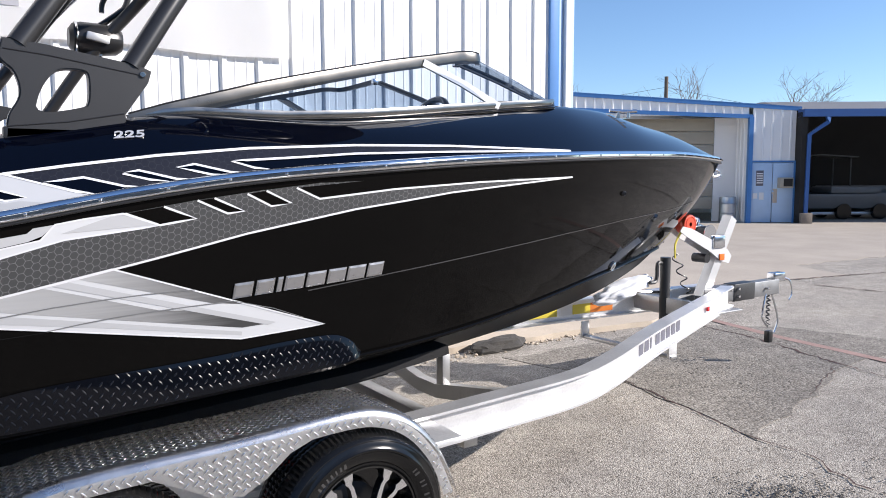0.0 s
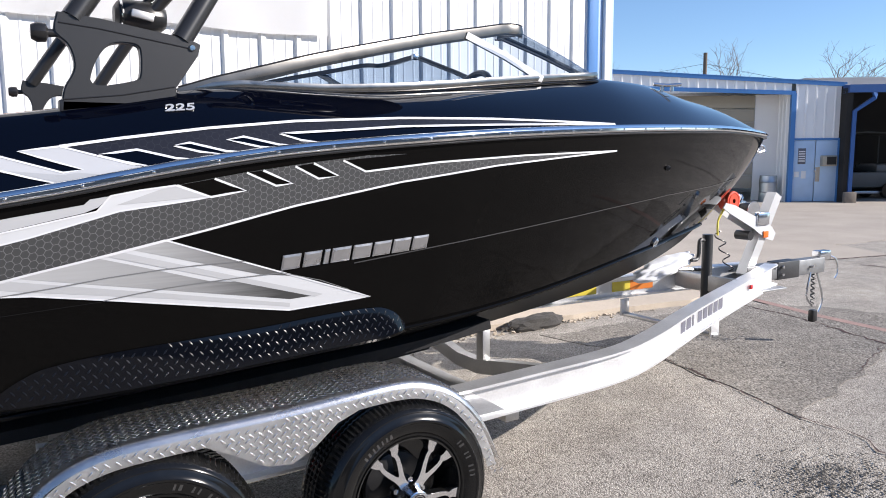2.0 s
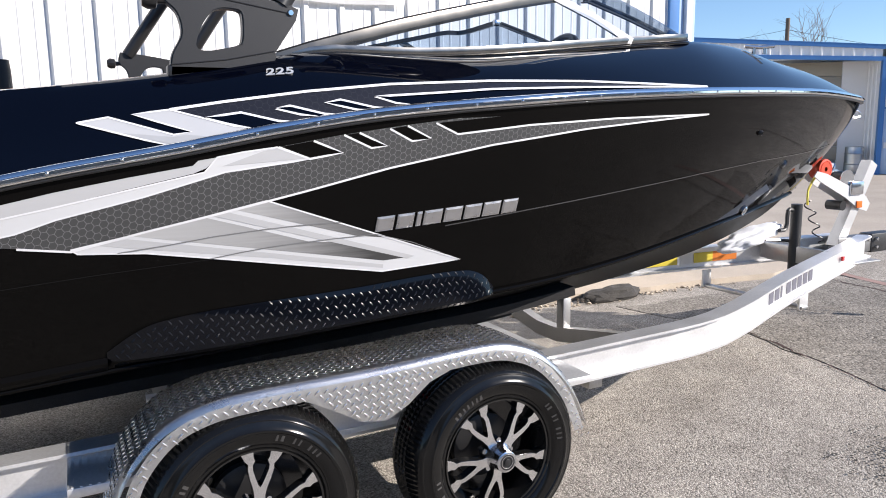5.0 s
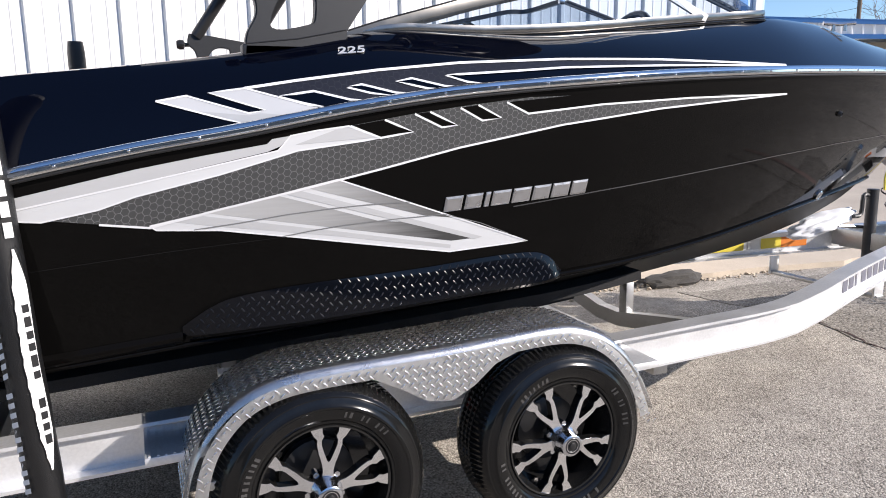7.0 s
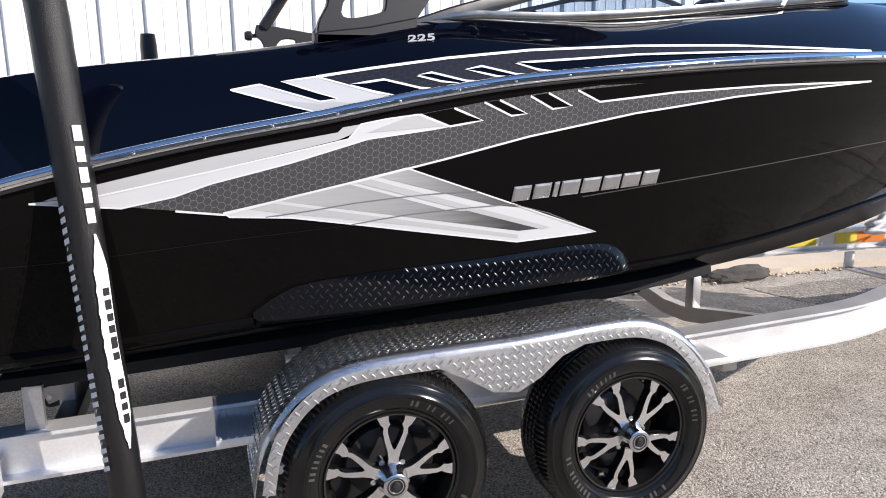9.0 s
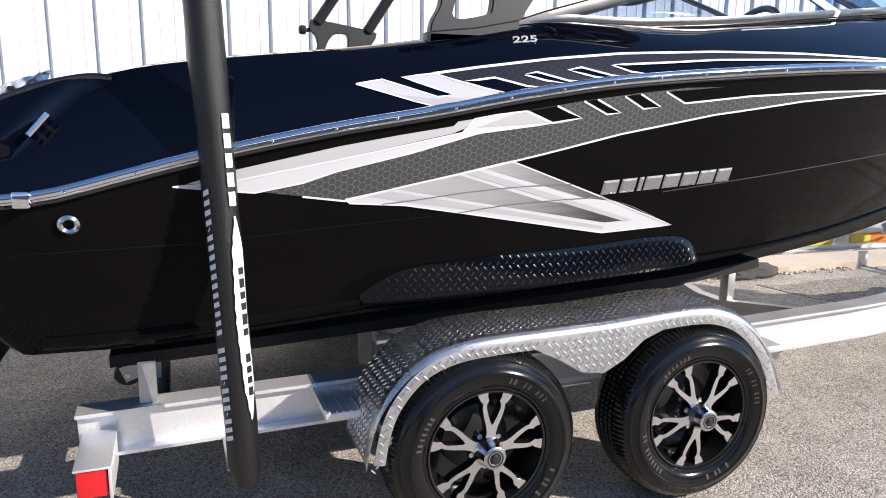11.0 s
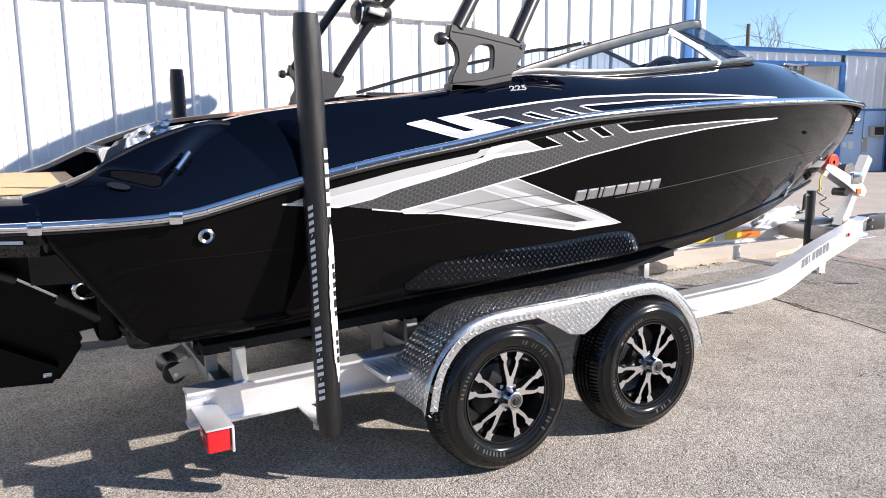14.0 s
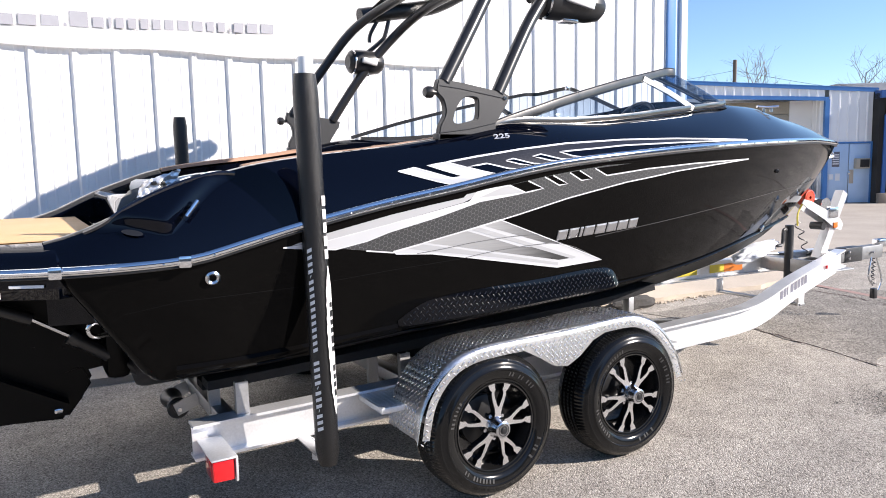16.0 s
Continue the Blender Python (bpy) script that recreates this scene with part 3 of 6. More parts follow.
bmesh.ops.transform(bm, verts=bm.verts, matrix=inv)
part("grille", bm, DARK_IN, ac, "dark grille")

drum = thing("barrel", "grey metal barrel standing in the bay", "barrel", FAR @ Vector((-2.0, 0.35, 0)))
part("shell", lathe(bmesh.new(), [(0.0, 0.0), (0.27, 0.0), (0.28, 0.02), (0.27, 0.3), (0.285, 0.31), (0.27, 0.33), (0.27, 0.62), (0.285, 0.63), (0.27, 0.65), (0.26, 0.85), (0.0, 0.84)], 28, Matrix.Rotation(radians(90), 4, "X")), ALU_DULL, drum)

# open shed to the right of the low workshop
bm = bmesh.new()
loft(bm, [[(x, -0.45, 3.64), (x, 3.0, 4.22), (x, 9.5, 4.30)] for x in (0.05, 15)])
bmesh.ops.solidify(bm, geom=bm.faces, thickness=0.05)
tagged(part("roof_shed", far(bm), ROOF_GREY, smooth=False), "grey metal roof of an open storage shed", "roof", kind="structure")
bm = bmesh.new()
box(bm, (0.02, -0.53, 3.42), (15, -0.43, 3.66)), box(bm, (0.02, -0.43, 3.42), (0.12, -0.06, 3.66))
tagged(part("trim_shed", far(bm), BLUE_SHADED, smooth=False), "blue fascia of the open shed", "trim", kind="structure")
# near-black inner walls carry the shed's shade in their colour; last box: corner post
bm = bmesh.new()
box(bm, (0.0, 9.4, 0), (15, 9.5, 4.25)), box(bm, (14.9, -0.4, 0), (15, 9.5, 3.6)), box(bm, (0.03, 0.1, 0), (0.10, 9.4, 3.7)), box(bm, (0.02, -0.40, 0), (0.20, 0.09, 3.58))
tagged(part("wall_shed", far(bm), DARK_IN, smooth=False), "inner walls of the open shed, coloured dark as in shade", "wall", kind="structure")
bm = bmesh.new()
sweep(bm, [(0.80, -0.46, 3.42), (0.80, -0.44, 3.25), (0.24, -0.40, 2.85), (0.22, -0.40, 0.33)], [(-0.07, -0.06), (0.07, -0.06), (0.07, 0.06), (-0.07, 0.06)])
tagged(part("downpipe", far(bm), BLUE_SHADED), "blue downpipe at the shed's front", "downpipe", kind="structure")
bm = boxed((0.04, -0.56, 0.0), (0.40, -0.24, 0.34), 0.02)
tagged(part("post_base", far(bm), WOOD_GREY), "dark timber block at the foot of the pipe", "block")

# boats stored in the shed, in shade; the pale ones carry it in a darkened grey
def stored_boat(x, y, z, turn, length, hull_mat, label):
    b = thing("stored_boat", label, "boat", FAR @ Vector((x, y, z)))
    m = inv @ Matrix.Rotation(radians(turn), 4, "Z")
    bm = bmesh.new()
    rows = []
    for i in range(17):
        u = i / 16
        w = 0.75 * (1 - max(0, (u - 0.55) / 0.45) ** 2.2)
        rows.append([m @ Vector((length * (u - 0.5), k * w, 0.28 + zz + 0.25 * max(0, u - 0.5))) for k, zz in ((-1, 0.62), (-1.02, 0.5), (-0.8, 0.12), (0, 0.0), (0.8, 0.12), (1.02, 0.5), (1, 0.62))])
    loft(bm, rows)
    part("hull", bm, hull_mat, b)
    bm = bmesh.new()
    box(bm, (-length * 0.3, -0.6, 0.9), (length * 0.12, 0.6, 1.15), 0.05, m), box(bm, (-length * 0.5, -0.2, 0.6), (-length * 0.42, 0.2, 1.35), 0.05, m)
    part("console", bm, SHADED_GREY, b)
    part("trailer_bed", boxed((-length * 0.45, -0.55, 0.16), (length * 0.4, 0.55, 0.26), 0.01, m), ALU_DULL, b)
    for sx in (-0.2, 0.1):
        for sy in (-0.62, 0.62):
            part("wheel", cylinder(bmesh.new(), m @ Vector((length * sx, sy - 0.08, 0.28)), m @ Vector((length * sx, sy + 0.08, 0.28)), 0.28, 20), RUBBER, b)
    return b
stored_boat(3.4, 2.6, -0.0, 8, 4.6, SHADED_GREY, "pale fishing boat, darkened as in shade, on a low trailer inside the shed")
stored_boat(5.2, 5.6, 0.0, 0, 5.4, GEL_NAVY, "dark runabout boat on a trailer deep in the shed")
bm = bmesh.new()
for xx in (2.0, 4.4):
    for yy in (5.0, 6.4):
        cylinder(bm, (xx, yy, 1.0), (xx, yy, 2.25), 0.025, 8)
sweep(bm, [(1.8, 5.7, 2.27), (3.2, 5.7, 2.36), (4.6, 5.7, 2.27)], [(-0.9, -0.02), (0.9, -0.02), (0.9, 0.02), (-0.9, 0.02)])
tagged(part("boat_canopy", far(bm), SHADED_GREY), "pale boat top on thin posts in the shed", "canopy")

# distance: pole, wires, bare trees
pole = thing("utility_pole", "dark wooden utility pole behind the low workshop", "utility pole", (31.2, 22.3, 0))
part("shaft", tube([(0, 0, 0), (0, 0, 6.75)], 0.10, 10), BARK, pole)
for k, (a, b) in enumerate((((0, 0, 6.2), (-12, 16, 6.6)), ((0, 0, 6.2), (14, -12, 5.0)))):
    pts = [Vector(a) + (Vector(b) - Vector(a)) * (i / 12) - Vector((0, 0, 1.0 * math.sin(math.pi * i / 12))) for i in range(13)]
    part("wire", tube(pts, 0.009, 5), BLACK_PLASTIC, pole)


def bare_tree(at, height, seed, spread=1.0):
    rng = random.Random(seed)
    tree = thing("bare_tree", "leafless winter tree with fine grey-brown twigs", "tree", at, group="bare trees behind the buildings")
    trunk, twigs = bmesh.new(), bmesh.new()

    def grow(p, d, r, length, depth, bm):
        pts, q = [p.copy()], p.copy()
        for i in range(4):
            d = (d + Vector((rng.uniform(-1, 1), rng.uniform(-1, 1), rng.uniform(-0.5, 0.8))) * 0.16).normalized()
            q = q + d * length / 4
            pts.append(q.copy())
        n = 7 if depth < 2 else 4
        rows = []
        for i, c in enumerate(pts):
            rr = r * (1 - 0.12 * i)
            u = d.orthogonal().normalized()
            v = d.cross(u)
            rows.append([c + (u * math.cos(2 * math.pi * k / n) + v * math.sin(2 * math.pi * k / n)) * rr for k in range(n)])
        loft(bm, rows, True)
        if depth < 5:
            for _ in range(rng.choice((2, 3, 4)) if depth else 6):
                nd = (d + Vector((rng.uniform(-1, 1), rng.uniform(-1, 1), rng.uniform(-0.4, 0.7))) * 1.0 * spread).normalized()
                k = rng.randint(2, 4)
                grow(pts[k], nd, r * 0.58, length * rng.uniform(0.6, 0.82), depth + 1, trunk if depth < 1 else twigs)

    grow(Vector((0, 0, 0)), Vector((0, 0, 1)), 0.11, height * 0.36, 0, trunk)
    part("trunk", trunk, BARK, tree)
    part("crown", twigs, BARK, tree, "fine bare twigs")


bare_tree((45.0, 22.5, 0), 8.2, 3, 1.25)
bare_tree((49.5, 19.0, 0), 8.0, 5, 1.25)
bare_tree((52.0, 15.5, 0), 8.0, 15, 1.2)
bare_tree((33.0, 33.0, 0), 8.2, 8)
bare_tree((38.5, 28.0, 0), 8.6, 11)

# pavement details
def sheet(name, outline, z, material, label, category, holes=0.08, seed=1):
    rng = random.Random(seed)
    pts = []
    for (x0, y0), (x1, y1) in zip(outline, outline[1:] + outline[:1]):
        n = max(2, int(math.hypot(x1 - x0, y1 - y0) / 0.18))
        for i in range(n):
            t = i / n
            pts.append((x0 + (x1 - x0) * t + rng.uniform(-1, 1) * holes * 0.5, y0 + (y1 - y0) * t + rng.uniform(-1, 1) * holes * 0.5))
    bm = bmesh.new()
    prism(bm, pts, z, lambda u, v, w: Vector((u, v, w)))
    bmesh.ops.delete(bm, geom=[f for f in bm.faces if all(abs(v.co.z) < 1e-6 for v in f.verts)], context="FACES")
    return tagged(part(name, bm, material, smooth=False), label, category, kind="structure")


sheet("pavement_1", [(-7.4, 1.78), (3.3, 1.72), (3.85, 1.62), (4.6, 1.6), (5.3, 1.52), (5.85, 1.62), (7.3, 2.2), (7.6, 3.4), (4.9, 6.0), (4.9, 2.46), (-7.4, 2.46)], 0.055, CONCRETE, "raised tan concrete apron along the white wall", "concrete apron", 0.06, 2)
sheet("pavement_2", [(6.55, 3.0), (8.5, 2.76), (9.5, 2.6), (10.9, 2.35), (11.4, 3.5), (14.1, 3.3), (26.5, 6.0), (24.5, 8.7), (18.0, 14.5), (8, 9)], 0.006, YARD, "pale concrete yard in front of the far buildings", "concrete", 0.1, 3)
sheet("pavement_3", [(3.5, 0.28), (3.33, -0.41), (3.18, -1.05), (4.3, -0.78), (5.2, -0.5), (6.4, -0.5), (6.64, -0.2), (6.32, 0.68), (5.83, 1.2), (5.15, 1.3), (4.2, 1.25), (3.2, 1.3)], 0.005, ASPHALT_DARK, "coarse dark asphalt patch", "asphalt patch", 0.08, 4)


def crack(pts, width, seed):
    rng = random.Random(seed)
    path = []
    for (x0, y0), (x1, y1) in zip(pts, pts[1:]):
        n = max(2, int(math.hypot(x1 - x0, y1 - y0) / 0.05))
        for i in range(n):
            t = i / n
            path.append((x0 + (x1 - x0) * t + rng.gauss(0, 0.012), y0 + (y1 - y0) * t + rng.gauss(0, 0.012)))
    bm = bmesh.new()
    rows = []
    for i, (x, y) in enumerate(path):
        a, b = path[max(0, i - 1)], path[min(len(path) - 1, i + 1)]
        d = Vector((b[0] - a[0], b[1] - a[1], 0)).normalized()
        s = Vector((-d.y, d.x, 0)) * width * rng.uniform(0.3, 1.3)
        c = Vector((x, y, 0.0085))
        rows.append([c - s, c + s])
    loft(bm, rows)
    return tagged(part("pavement_crack", bm, CRACK, smooth=False), "dark crack running through the asphalt", "crack", kind="structure")


crack([(3.6, 0.45), (3.5, 0.28), (3.42, -0.07), (3.33, -0.41), (3.22, -0.81), (3.17, -1.08), (3.21, -1.32), (3.03, -1.67), (2.9, -2.3)], 0.007, 1)
crack([(5.71, 1.18), (5.67, 0.58), (5.46, -0.05), (5.29, -0.52), (5.23, -0.85), (5.1, -2.2)], 0.011, 2)
crack([(4.3, -0.78), (4.7, -0.62), (5.22, -0.47)], 0.004, 3)
crack([(9.46, 2.06), (9.6, 1.1), (9.3, -1.0)], 0.02, 5)
crack([(7.0, 3.1), (9.0, 2.7), (10.9, 2.3), (14.0, 1.6)], 0.02, 6)
bm = bmesh.new()
loft(bm, [[(x - 0.055, y, 0.007), (x + 0.055, y, 0.007)] for x, y in [(6.25, 1.9), (6.06, 1.23), (5.87, 0.41), (5.8, -0.16), (5.74, -0.61), (5.6, -2.0)]])
tagged(part("pavement_line", bm, RED_LINE, smooth=False), "faded red painted line on the asphalt", "painted line", kind="structure")

# coarse dark chippings where the surface has worn through
rng = random.Random(21)
bm = bmesh.new()
for cx, cy, sx, sy, count in ((2.52, -1.62, 0.20, 0.13, 900), (3.0, -1.95, 0.5, 0.3, 500), (4.4, 0.3, 0.7, 0.4, 500)):
    for _ in range(count):
        x, y, r = rng.gauss(cx, sx), rng.gauss(cy, sy), rng.uniform(0.003, 0.010)
        a0 = rng.uniform(0, 6.28)
        bm.faces.new([bm.verts.new((x + r * rng.uniform(0.5, 1.2) * math.cos(a0 + k * 1.2566), y + r * rng.uniform(0.5, 1.2) * math.sin(a0 + k * 1.2566), 0.0062 + 0.002 * rng.random())) for k in range(5)])
tagged(part("chippings", bm, BROKEN, smooth=False), "scattered dark chippings in the worn asphalt", "chippings", kind="stuff")

# a broken lump of old asphalt by the apron
lump = bmesh.new()
bmesh.ops.create_icosphere(lump, subdivisions=3, radius=1.0)
for v in lump.verts:
    k = 1 + 0.35 * noise.noise(v.co * 1.6 + Vector((4, 1, 7))) + 0.16 * noise.noise(v.co * 4.2)
    v.co = Vector((3.38 + v.co.x * 0.30 * k, 1.60 + v.co.y * 0.13 * k + v.co.x * 0.03, max(-0.01, 0.03 + v.co.z * 0.085 * k)))
tagged(part("asphalt_lump", lump, BROKEN, smooth=False), "broken lump of dark old asphalt on the ground", "rubble")

# lettering on the banner, as plain bars
x, k = -2.30, 0
widths = [0.14, 0.14, 0.14, 0.03, 0.15, 0.1, 0.04, 0.08, 0.08, 0.08, 0.08, 0.09, 0.11, 0.1, 0.08, 0.08, 0.03, 0.1, 0.11, 0.13]
for w in widths:
    h = 0.025 if w < 0.035 else (0.115 if k == 4 else 0.078)
    z = 2.655 + (x + 2.3) * 0.034
    part("lettering", boxed((x - 1.75, -0.0125, z - 2.53), (x - 1.75 + (0.018 if w <= 0.04 else w - 0.022), -0.0115, z + h - 2.53)), PALE_PRINT, bn, "pale grey lettering drawn as plain bars", smooth=False)
    x += w + 0.012
    k += 1

# broken concrete and grit along the apron's edge
rng = random.Random(12)
bm = bmesh.new()
for _ in range(260):
    u = rng.random()
    x = 1.6 + 3.2 * u
    y = 1.70 - 0.03 * u - abs(rng.gauss(0, 0.10))
    r = rng.uniform(0.006, 0.022)
    vs = bmesh.ops.create_icosphere(bm, subdivisions=1, radius=r, matrix=Matrix.Translation((x, y, r * 0.5)) @ Matrix.Diagonal((1, rng.uniform(0.6, 1.3), rng.uniform(0.5, 0.9), 1)))["verts"]
    for v in vs:
        v.co += Vector((rng.gauss(0, 0.2), rng.gauss(0, 0.2), rng.gauss(0, 0.15))) * r
tagged(part("gravel", bm, CONCRETE, smooth=False), "loose grit and broken concrete along the apron's edge", "gravel", kind="stuff")

# ---------------------------------------------------------------- the boat's lines (bow towards +x, y is the half breadth)
XR0, XR1, XC0, XC1 = -2.13, 4.22, -1.80, 3.62
rail_y = curve((-3.0, 0.74), (-2.7, 0.84), (-2.35, 0.95), (-2.1, 1.08), (-1.74, 1.17), (-0.9, 1.24), (-0.2, 1.265), (0.5, 1.26), (1.0, 1.21), (1.64, 1.09), (2.3, 0.90), (2.9, 0.68), (3.4, 0.47), (3.8, 0.28), (4.05, 0.14), (4.22, 0.0))
rail_z = curve((-3.0, 1.19), (-2.35, 1.19), (-2.1, 1.195), (-1.74, 1.212), (-1.5, 1.268), (-1.32, 1.315), (-0.9, 1.402), (-0.6, 1.451), (-0.29, 1.507), (0.06, 1.555), (0.6, 1.597), (1.01, 1.621), (1.8, 1.652), (2.4, 1.668), (3.0, 1.678), (3.55, 1.674), (4.22, 1.665))
chine_y = curve((-1.80, 0.94), (-1.5, 1.01), (-0.9, 1.04), (0.0, 1.11), (0.6, 1.10), (1.2, 1.0), (1.7, 0.86), (2.2, 0.68), (2.8, 0.43), (3.3, 0.20), (3.62, 0.0))
chine_z = curve((-1.80, 0.700), (-1.2, 0.738), (-0.6, 0.788), (0.0, 0.845), (0.5, 0.88), (1.05, 0.91), (1.5, 0.945), (2.0, 0.985), (2.6, 1.02), (3.2, 1.055), (3.62, 1.09))
keel_z = curve((-1.75, 0.43), (0.5, 0.47), (1.5, 0.54), (2.3, 0.64), (2.85, 0.75), (3.29, 0.90), (3.62, 1.09))
crest_y = curve((-2.35, 0.88), (-2.1, 0.97), (-1.7, 1.04), (-0.8, 1.08), (0.0, 1.06), (0.75, 1.02), (1.2, 0.94), (1.6, 0.84), (1.9, 0.72), (2.34, 0.55), (2.9, 0.36), (3.34, 0.22), (3.84, 0.09), (4.22, 0.0))
crest_z = curve((-2.35, 1.26), (-2.1, 1.315), (-1.94, 1.392), (-1.8, 1.452), (-1.65, 1.503), (-1.5, 1.555), (-1.25, 1.594), (-0.83, 1.637), (-0.57, 1.672), (-0.35, 1.71), (-0.15, 1.75), (0.07, 1.754), (0.39, 1.753), (0.756, 1.778), (1.2, 1.818), (1.6, 1.864), (1.9, 1.905), (2.34, 1.915), (2.9, 1.87), (3.34, 1.838), (3.84, 1.75), (4.22, 1.672))


def eased(f, r=0.12):
    """The same function with its kinks worn round; its ends stay where they are."""
    def at(x):
        w = min(r, max(0.0, x + 2.9), max(0.0, 4.22 - x) * 0.5)
        return sum(f(x + w * k / 3) * (4 - abs(k)) for k in range(-3, 4)) / 16
    return at


rail_z, rail_y, crest_y, crest_z = eased(rail_z, 0.07), eased(rail_y), eased(crest_y), eased(crest_z)


def rake_of(s, t):
    """How far along from chine to rail the side has run; rounded out towards the stem."""
    return 1 - max(0.0, 1 - t) ** (1 + 0.35 * max(0.0, min(1.0, (s - 0.6) / 0.4)))


def side(s, t):
    """Half breadth, length and height on the hull's side: s from stern to bow, t from chine to rail."""
    xr, xc = XR0 + s * (XR1 - XR0), XC0 + s * (XC1 - XC0)
    p = 1.25 + 0.25 * max(0.0, min(1.0, (s - 0.15) / 0.2)) - 0.30 * max(0.0, min(1.0, (s - 0.55) / 0.4))
    yc, yr = chine_y(xc), rail_y(xr)
    return Vector((xc + (xr - xc) * rake_of(s, t), -(yc + (yr - yc) * (1 - (1 - t) ** p)), chine_z(xc) + (rail_z(xr) - chine_z(xc)) * t))


def side_at(x, z, out=0.0):
    """The place on the starboard hull side at length x and height z, lifted outwards by out."""
    s, t = 0.5, 0.5
    for _ in range(40):
        xr, xc = XR0 + s * (XR1 - XR0), XC0 + s * (XC1 - XC0)
        t = (z - chine_z(xc)) / (rail_z(xr) - chine_z(xc))
        s += (x - (xc + (xr - xc) * rake_of(s, t))) / 6.0
        s = max(0.0, min(1.0, s))
    t = max(-0.05, min(1.1, t))
    a = side(s, max(0.0, min(1.0, t)))
    du = side(min(1, s + 0.01), max(0, min(1, t))) - side(max(0, s - 0.01), max(0, min(1, t)))
    dv = side(s, min(1, max(0, t) + 0.02)) - side(s, max(0, min(1, t) - 0.02))
    n = du.cross(dv).normalized()
    if n.y > 0:
        n = -n
    return Vector((a.x, a.y, z if 0 <= t <= 1 else a.z)) + n * out


def deck_side(x, t):
    """The deck's flank from the rail (t = 0) up to the gunwale's crest (t = 1)."""
    yr, zr, yc, zc = rail_y(x), rail_z(x) + 0.012, crest_y(x), crest_z(x)
    a = t * math.pi / 2
    u = 0.72 * t + 0.28 * (1 - math.cos(a))
    w = 0.72 * t + 0.28 * math.sin(a)
    return Vector((x, -(yr - 0.012 + (yc - yr + 0.012) * u), zr + (zc - zr) * w))


def deck_at(x, z, out=0.0):
    lo, hi = 0.0, 1.0
    for _ in range(30):
        t = (lo + hi) / 2
        if deck_side(x, t).z < z:
            lo = t
        else:
            hi = t
    a = deck_side(x, t)
    n = (deck_side(x + 0.02, t) - deck_side(x - 0.02, t)).cross(deck_side(x, min(1, t + 0.02)) - deck_side(x, max(0, t - 0.02))).normalized()
    if n.y > 0:
        n = -n
    return a + n * out


def mirror(p):
    return Vector((p[0], -p[1], p[2]))


boat = thing("motorboat", "glossy black and navy bowrider motorboat with silver graphics on a trailer", "motorboat", (0, 0, 0))

# hull: bottom, chine flat, side; both halves in one skin
bm = bmesh.new()
rows = []
for i in range(81):
    s = i / 80
    xk, xc = -1.75 + s * (3.62 + 1.75), XC0 + s * (XC1 - XC0)
    k = Vector((xk, 0, keel_z(xk)))
    c = side(s, 0)
    ci = c + Vector((0, min(0.07, -c.y * 0.5), -0.018))
    half = [k + (ci - k) * (j / 5) for j in range(6)] + [c]
    for j in range(1, 17):
        half.append(side(s, j / 16))
    rows.append([mirror(p) for p in reversed(half[1:])] + half)
# rounded corner round the transom
end = rows[0]
for a in (25, 50, 70, 90):
    cut = 0.055 * (1 - math.cos(radians(a)))
    rows.insert(0, [Vector((p.x - 0.055 * math.sin(radians(a)), p.y * (1 - cut / 1.1), p.z + (0.6 * cut if p.z < 0.72 else 0.0))) for p in end])
loft(bm, rows)
n = len(rows[0])
bm.verts.ensure_lookup_table()
for j in range(n // 2):
    a, b, c, d = bm.verts[j], bm.verts[j + 1], bm.verts[n - 2 - j], bm.verts[n - 1 - j]
    try:
        bm.faces.new((a, b, c, d) if len({a, b, c, d}) == 4 else [v for v in dict.fromkeys((a, b, c, d))])
    except ValueError:
        pass
bmesh.ops.remove_doubles(bm, verts=bm.verts, dist=0.0005)
for f in bm.faces:
    c = f.calc_center_median()
    f.material_index = int(c.z < chine_z(c.x) - 0.003)
part("hull", bm, (GEL_BLACK, HULL_BOTTOM), boat, "glossy black gelcoat hull", angle=28)

# deck: flank, gunwale, cockpit side; closed foredeck
fore_z = curve((1.9, 1.985), (2.3, 1.965), (2.7, 1.925), (3.2, 1.885), (3.5, 1.845), (3.8, 1.765), (4.0, 1.71), (4.22, 1.672))
bm = bmesh.new()
xs = [-2.2 + 4.1 * i / 60 for i in range(61)]
for sgn in (1, -1):
    rows = []
    for x in xs:
        row = [deck_side(x, j / 10) for j in range(11)]
        top = row[-1]
        row += [top + Vector((0, 0.03, 0.004)), top + Vector((0, 0.09, -0.004)), top + Vector((0, 0.12, -0.03)), Vector((x, top.y + 0.15, 0.95))]
        rows.append([p if sgn > 0 else mirror(p) for p in row])
    loft(bm, rows)
rows = []
for i in range(41):
    x = 1.9 + 2.32 * i / 40
    half = [deck_side(x, j / 10) for j in range(11)]
    top, mid = half[-1], Vector((x, 0, max(fore_z(x), crest_z(x))))
    for j in range(1, 9):
        u = j / 8
        half.append(Vector((x, top.y * (1 - u), top.z + (mid.z - top.z) * math.sin(u * math.pi / 2))))
    rows.append(half[:-1] + [half[-1]] + [mirror(p) for p in reversed(half[:-1])])
loft(bm, rows)
bmesh.ops.remove_doubles(bm, verts=bm.verts, dist=0.0005)
part("deck", bm, GEL_NAVY, boat, "glossy navy gelcoat deck")

# cockpit floor and bulkhead under the windshield
part("cockpit_floor", loft(bmesh.new(), [[(x, -y, 1.02), (x, y, 1.02), (x, y, 1.05), (x, -y, 1.05)] for x, y in ((-1.8, 0.84), (-0.5, 0.88), (0.8, 0.84), (1.4, 0.68), (1.9, 0.45))], True, True), WHITE_VINYL, boat, smooth=False)

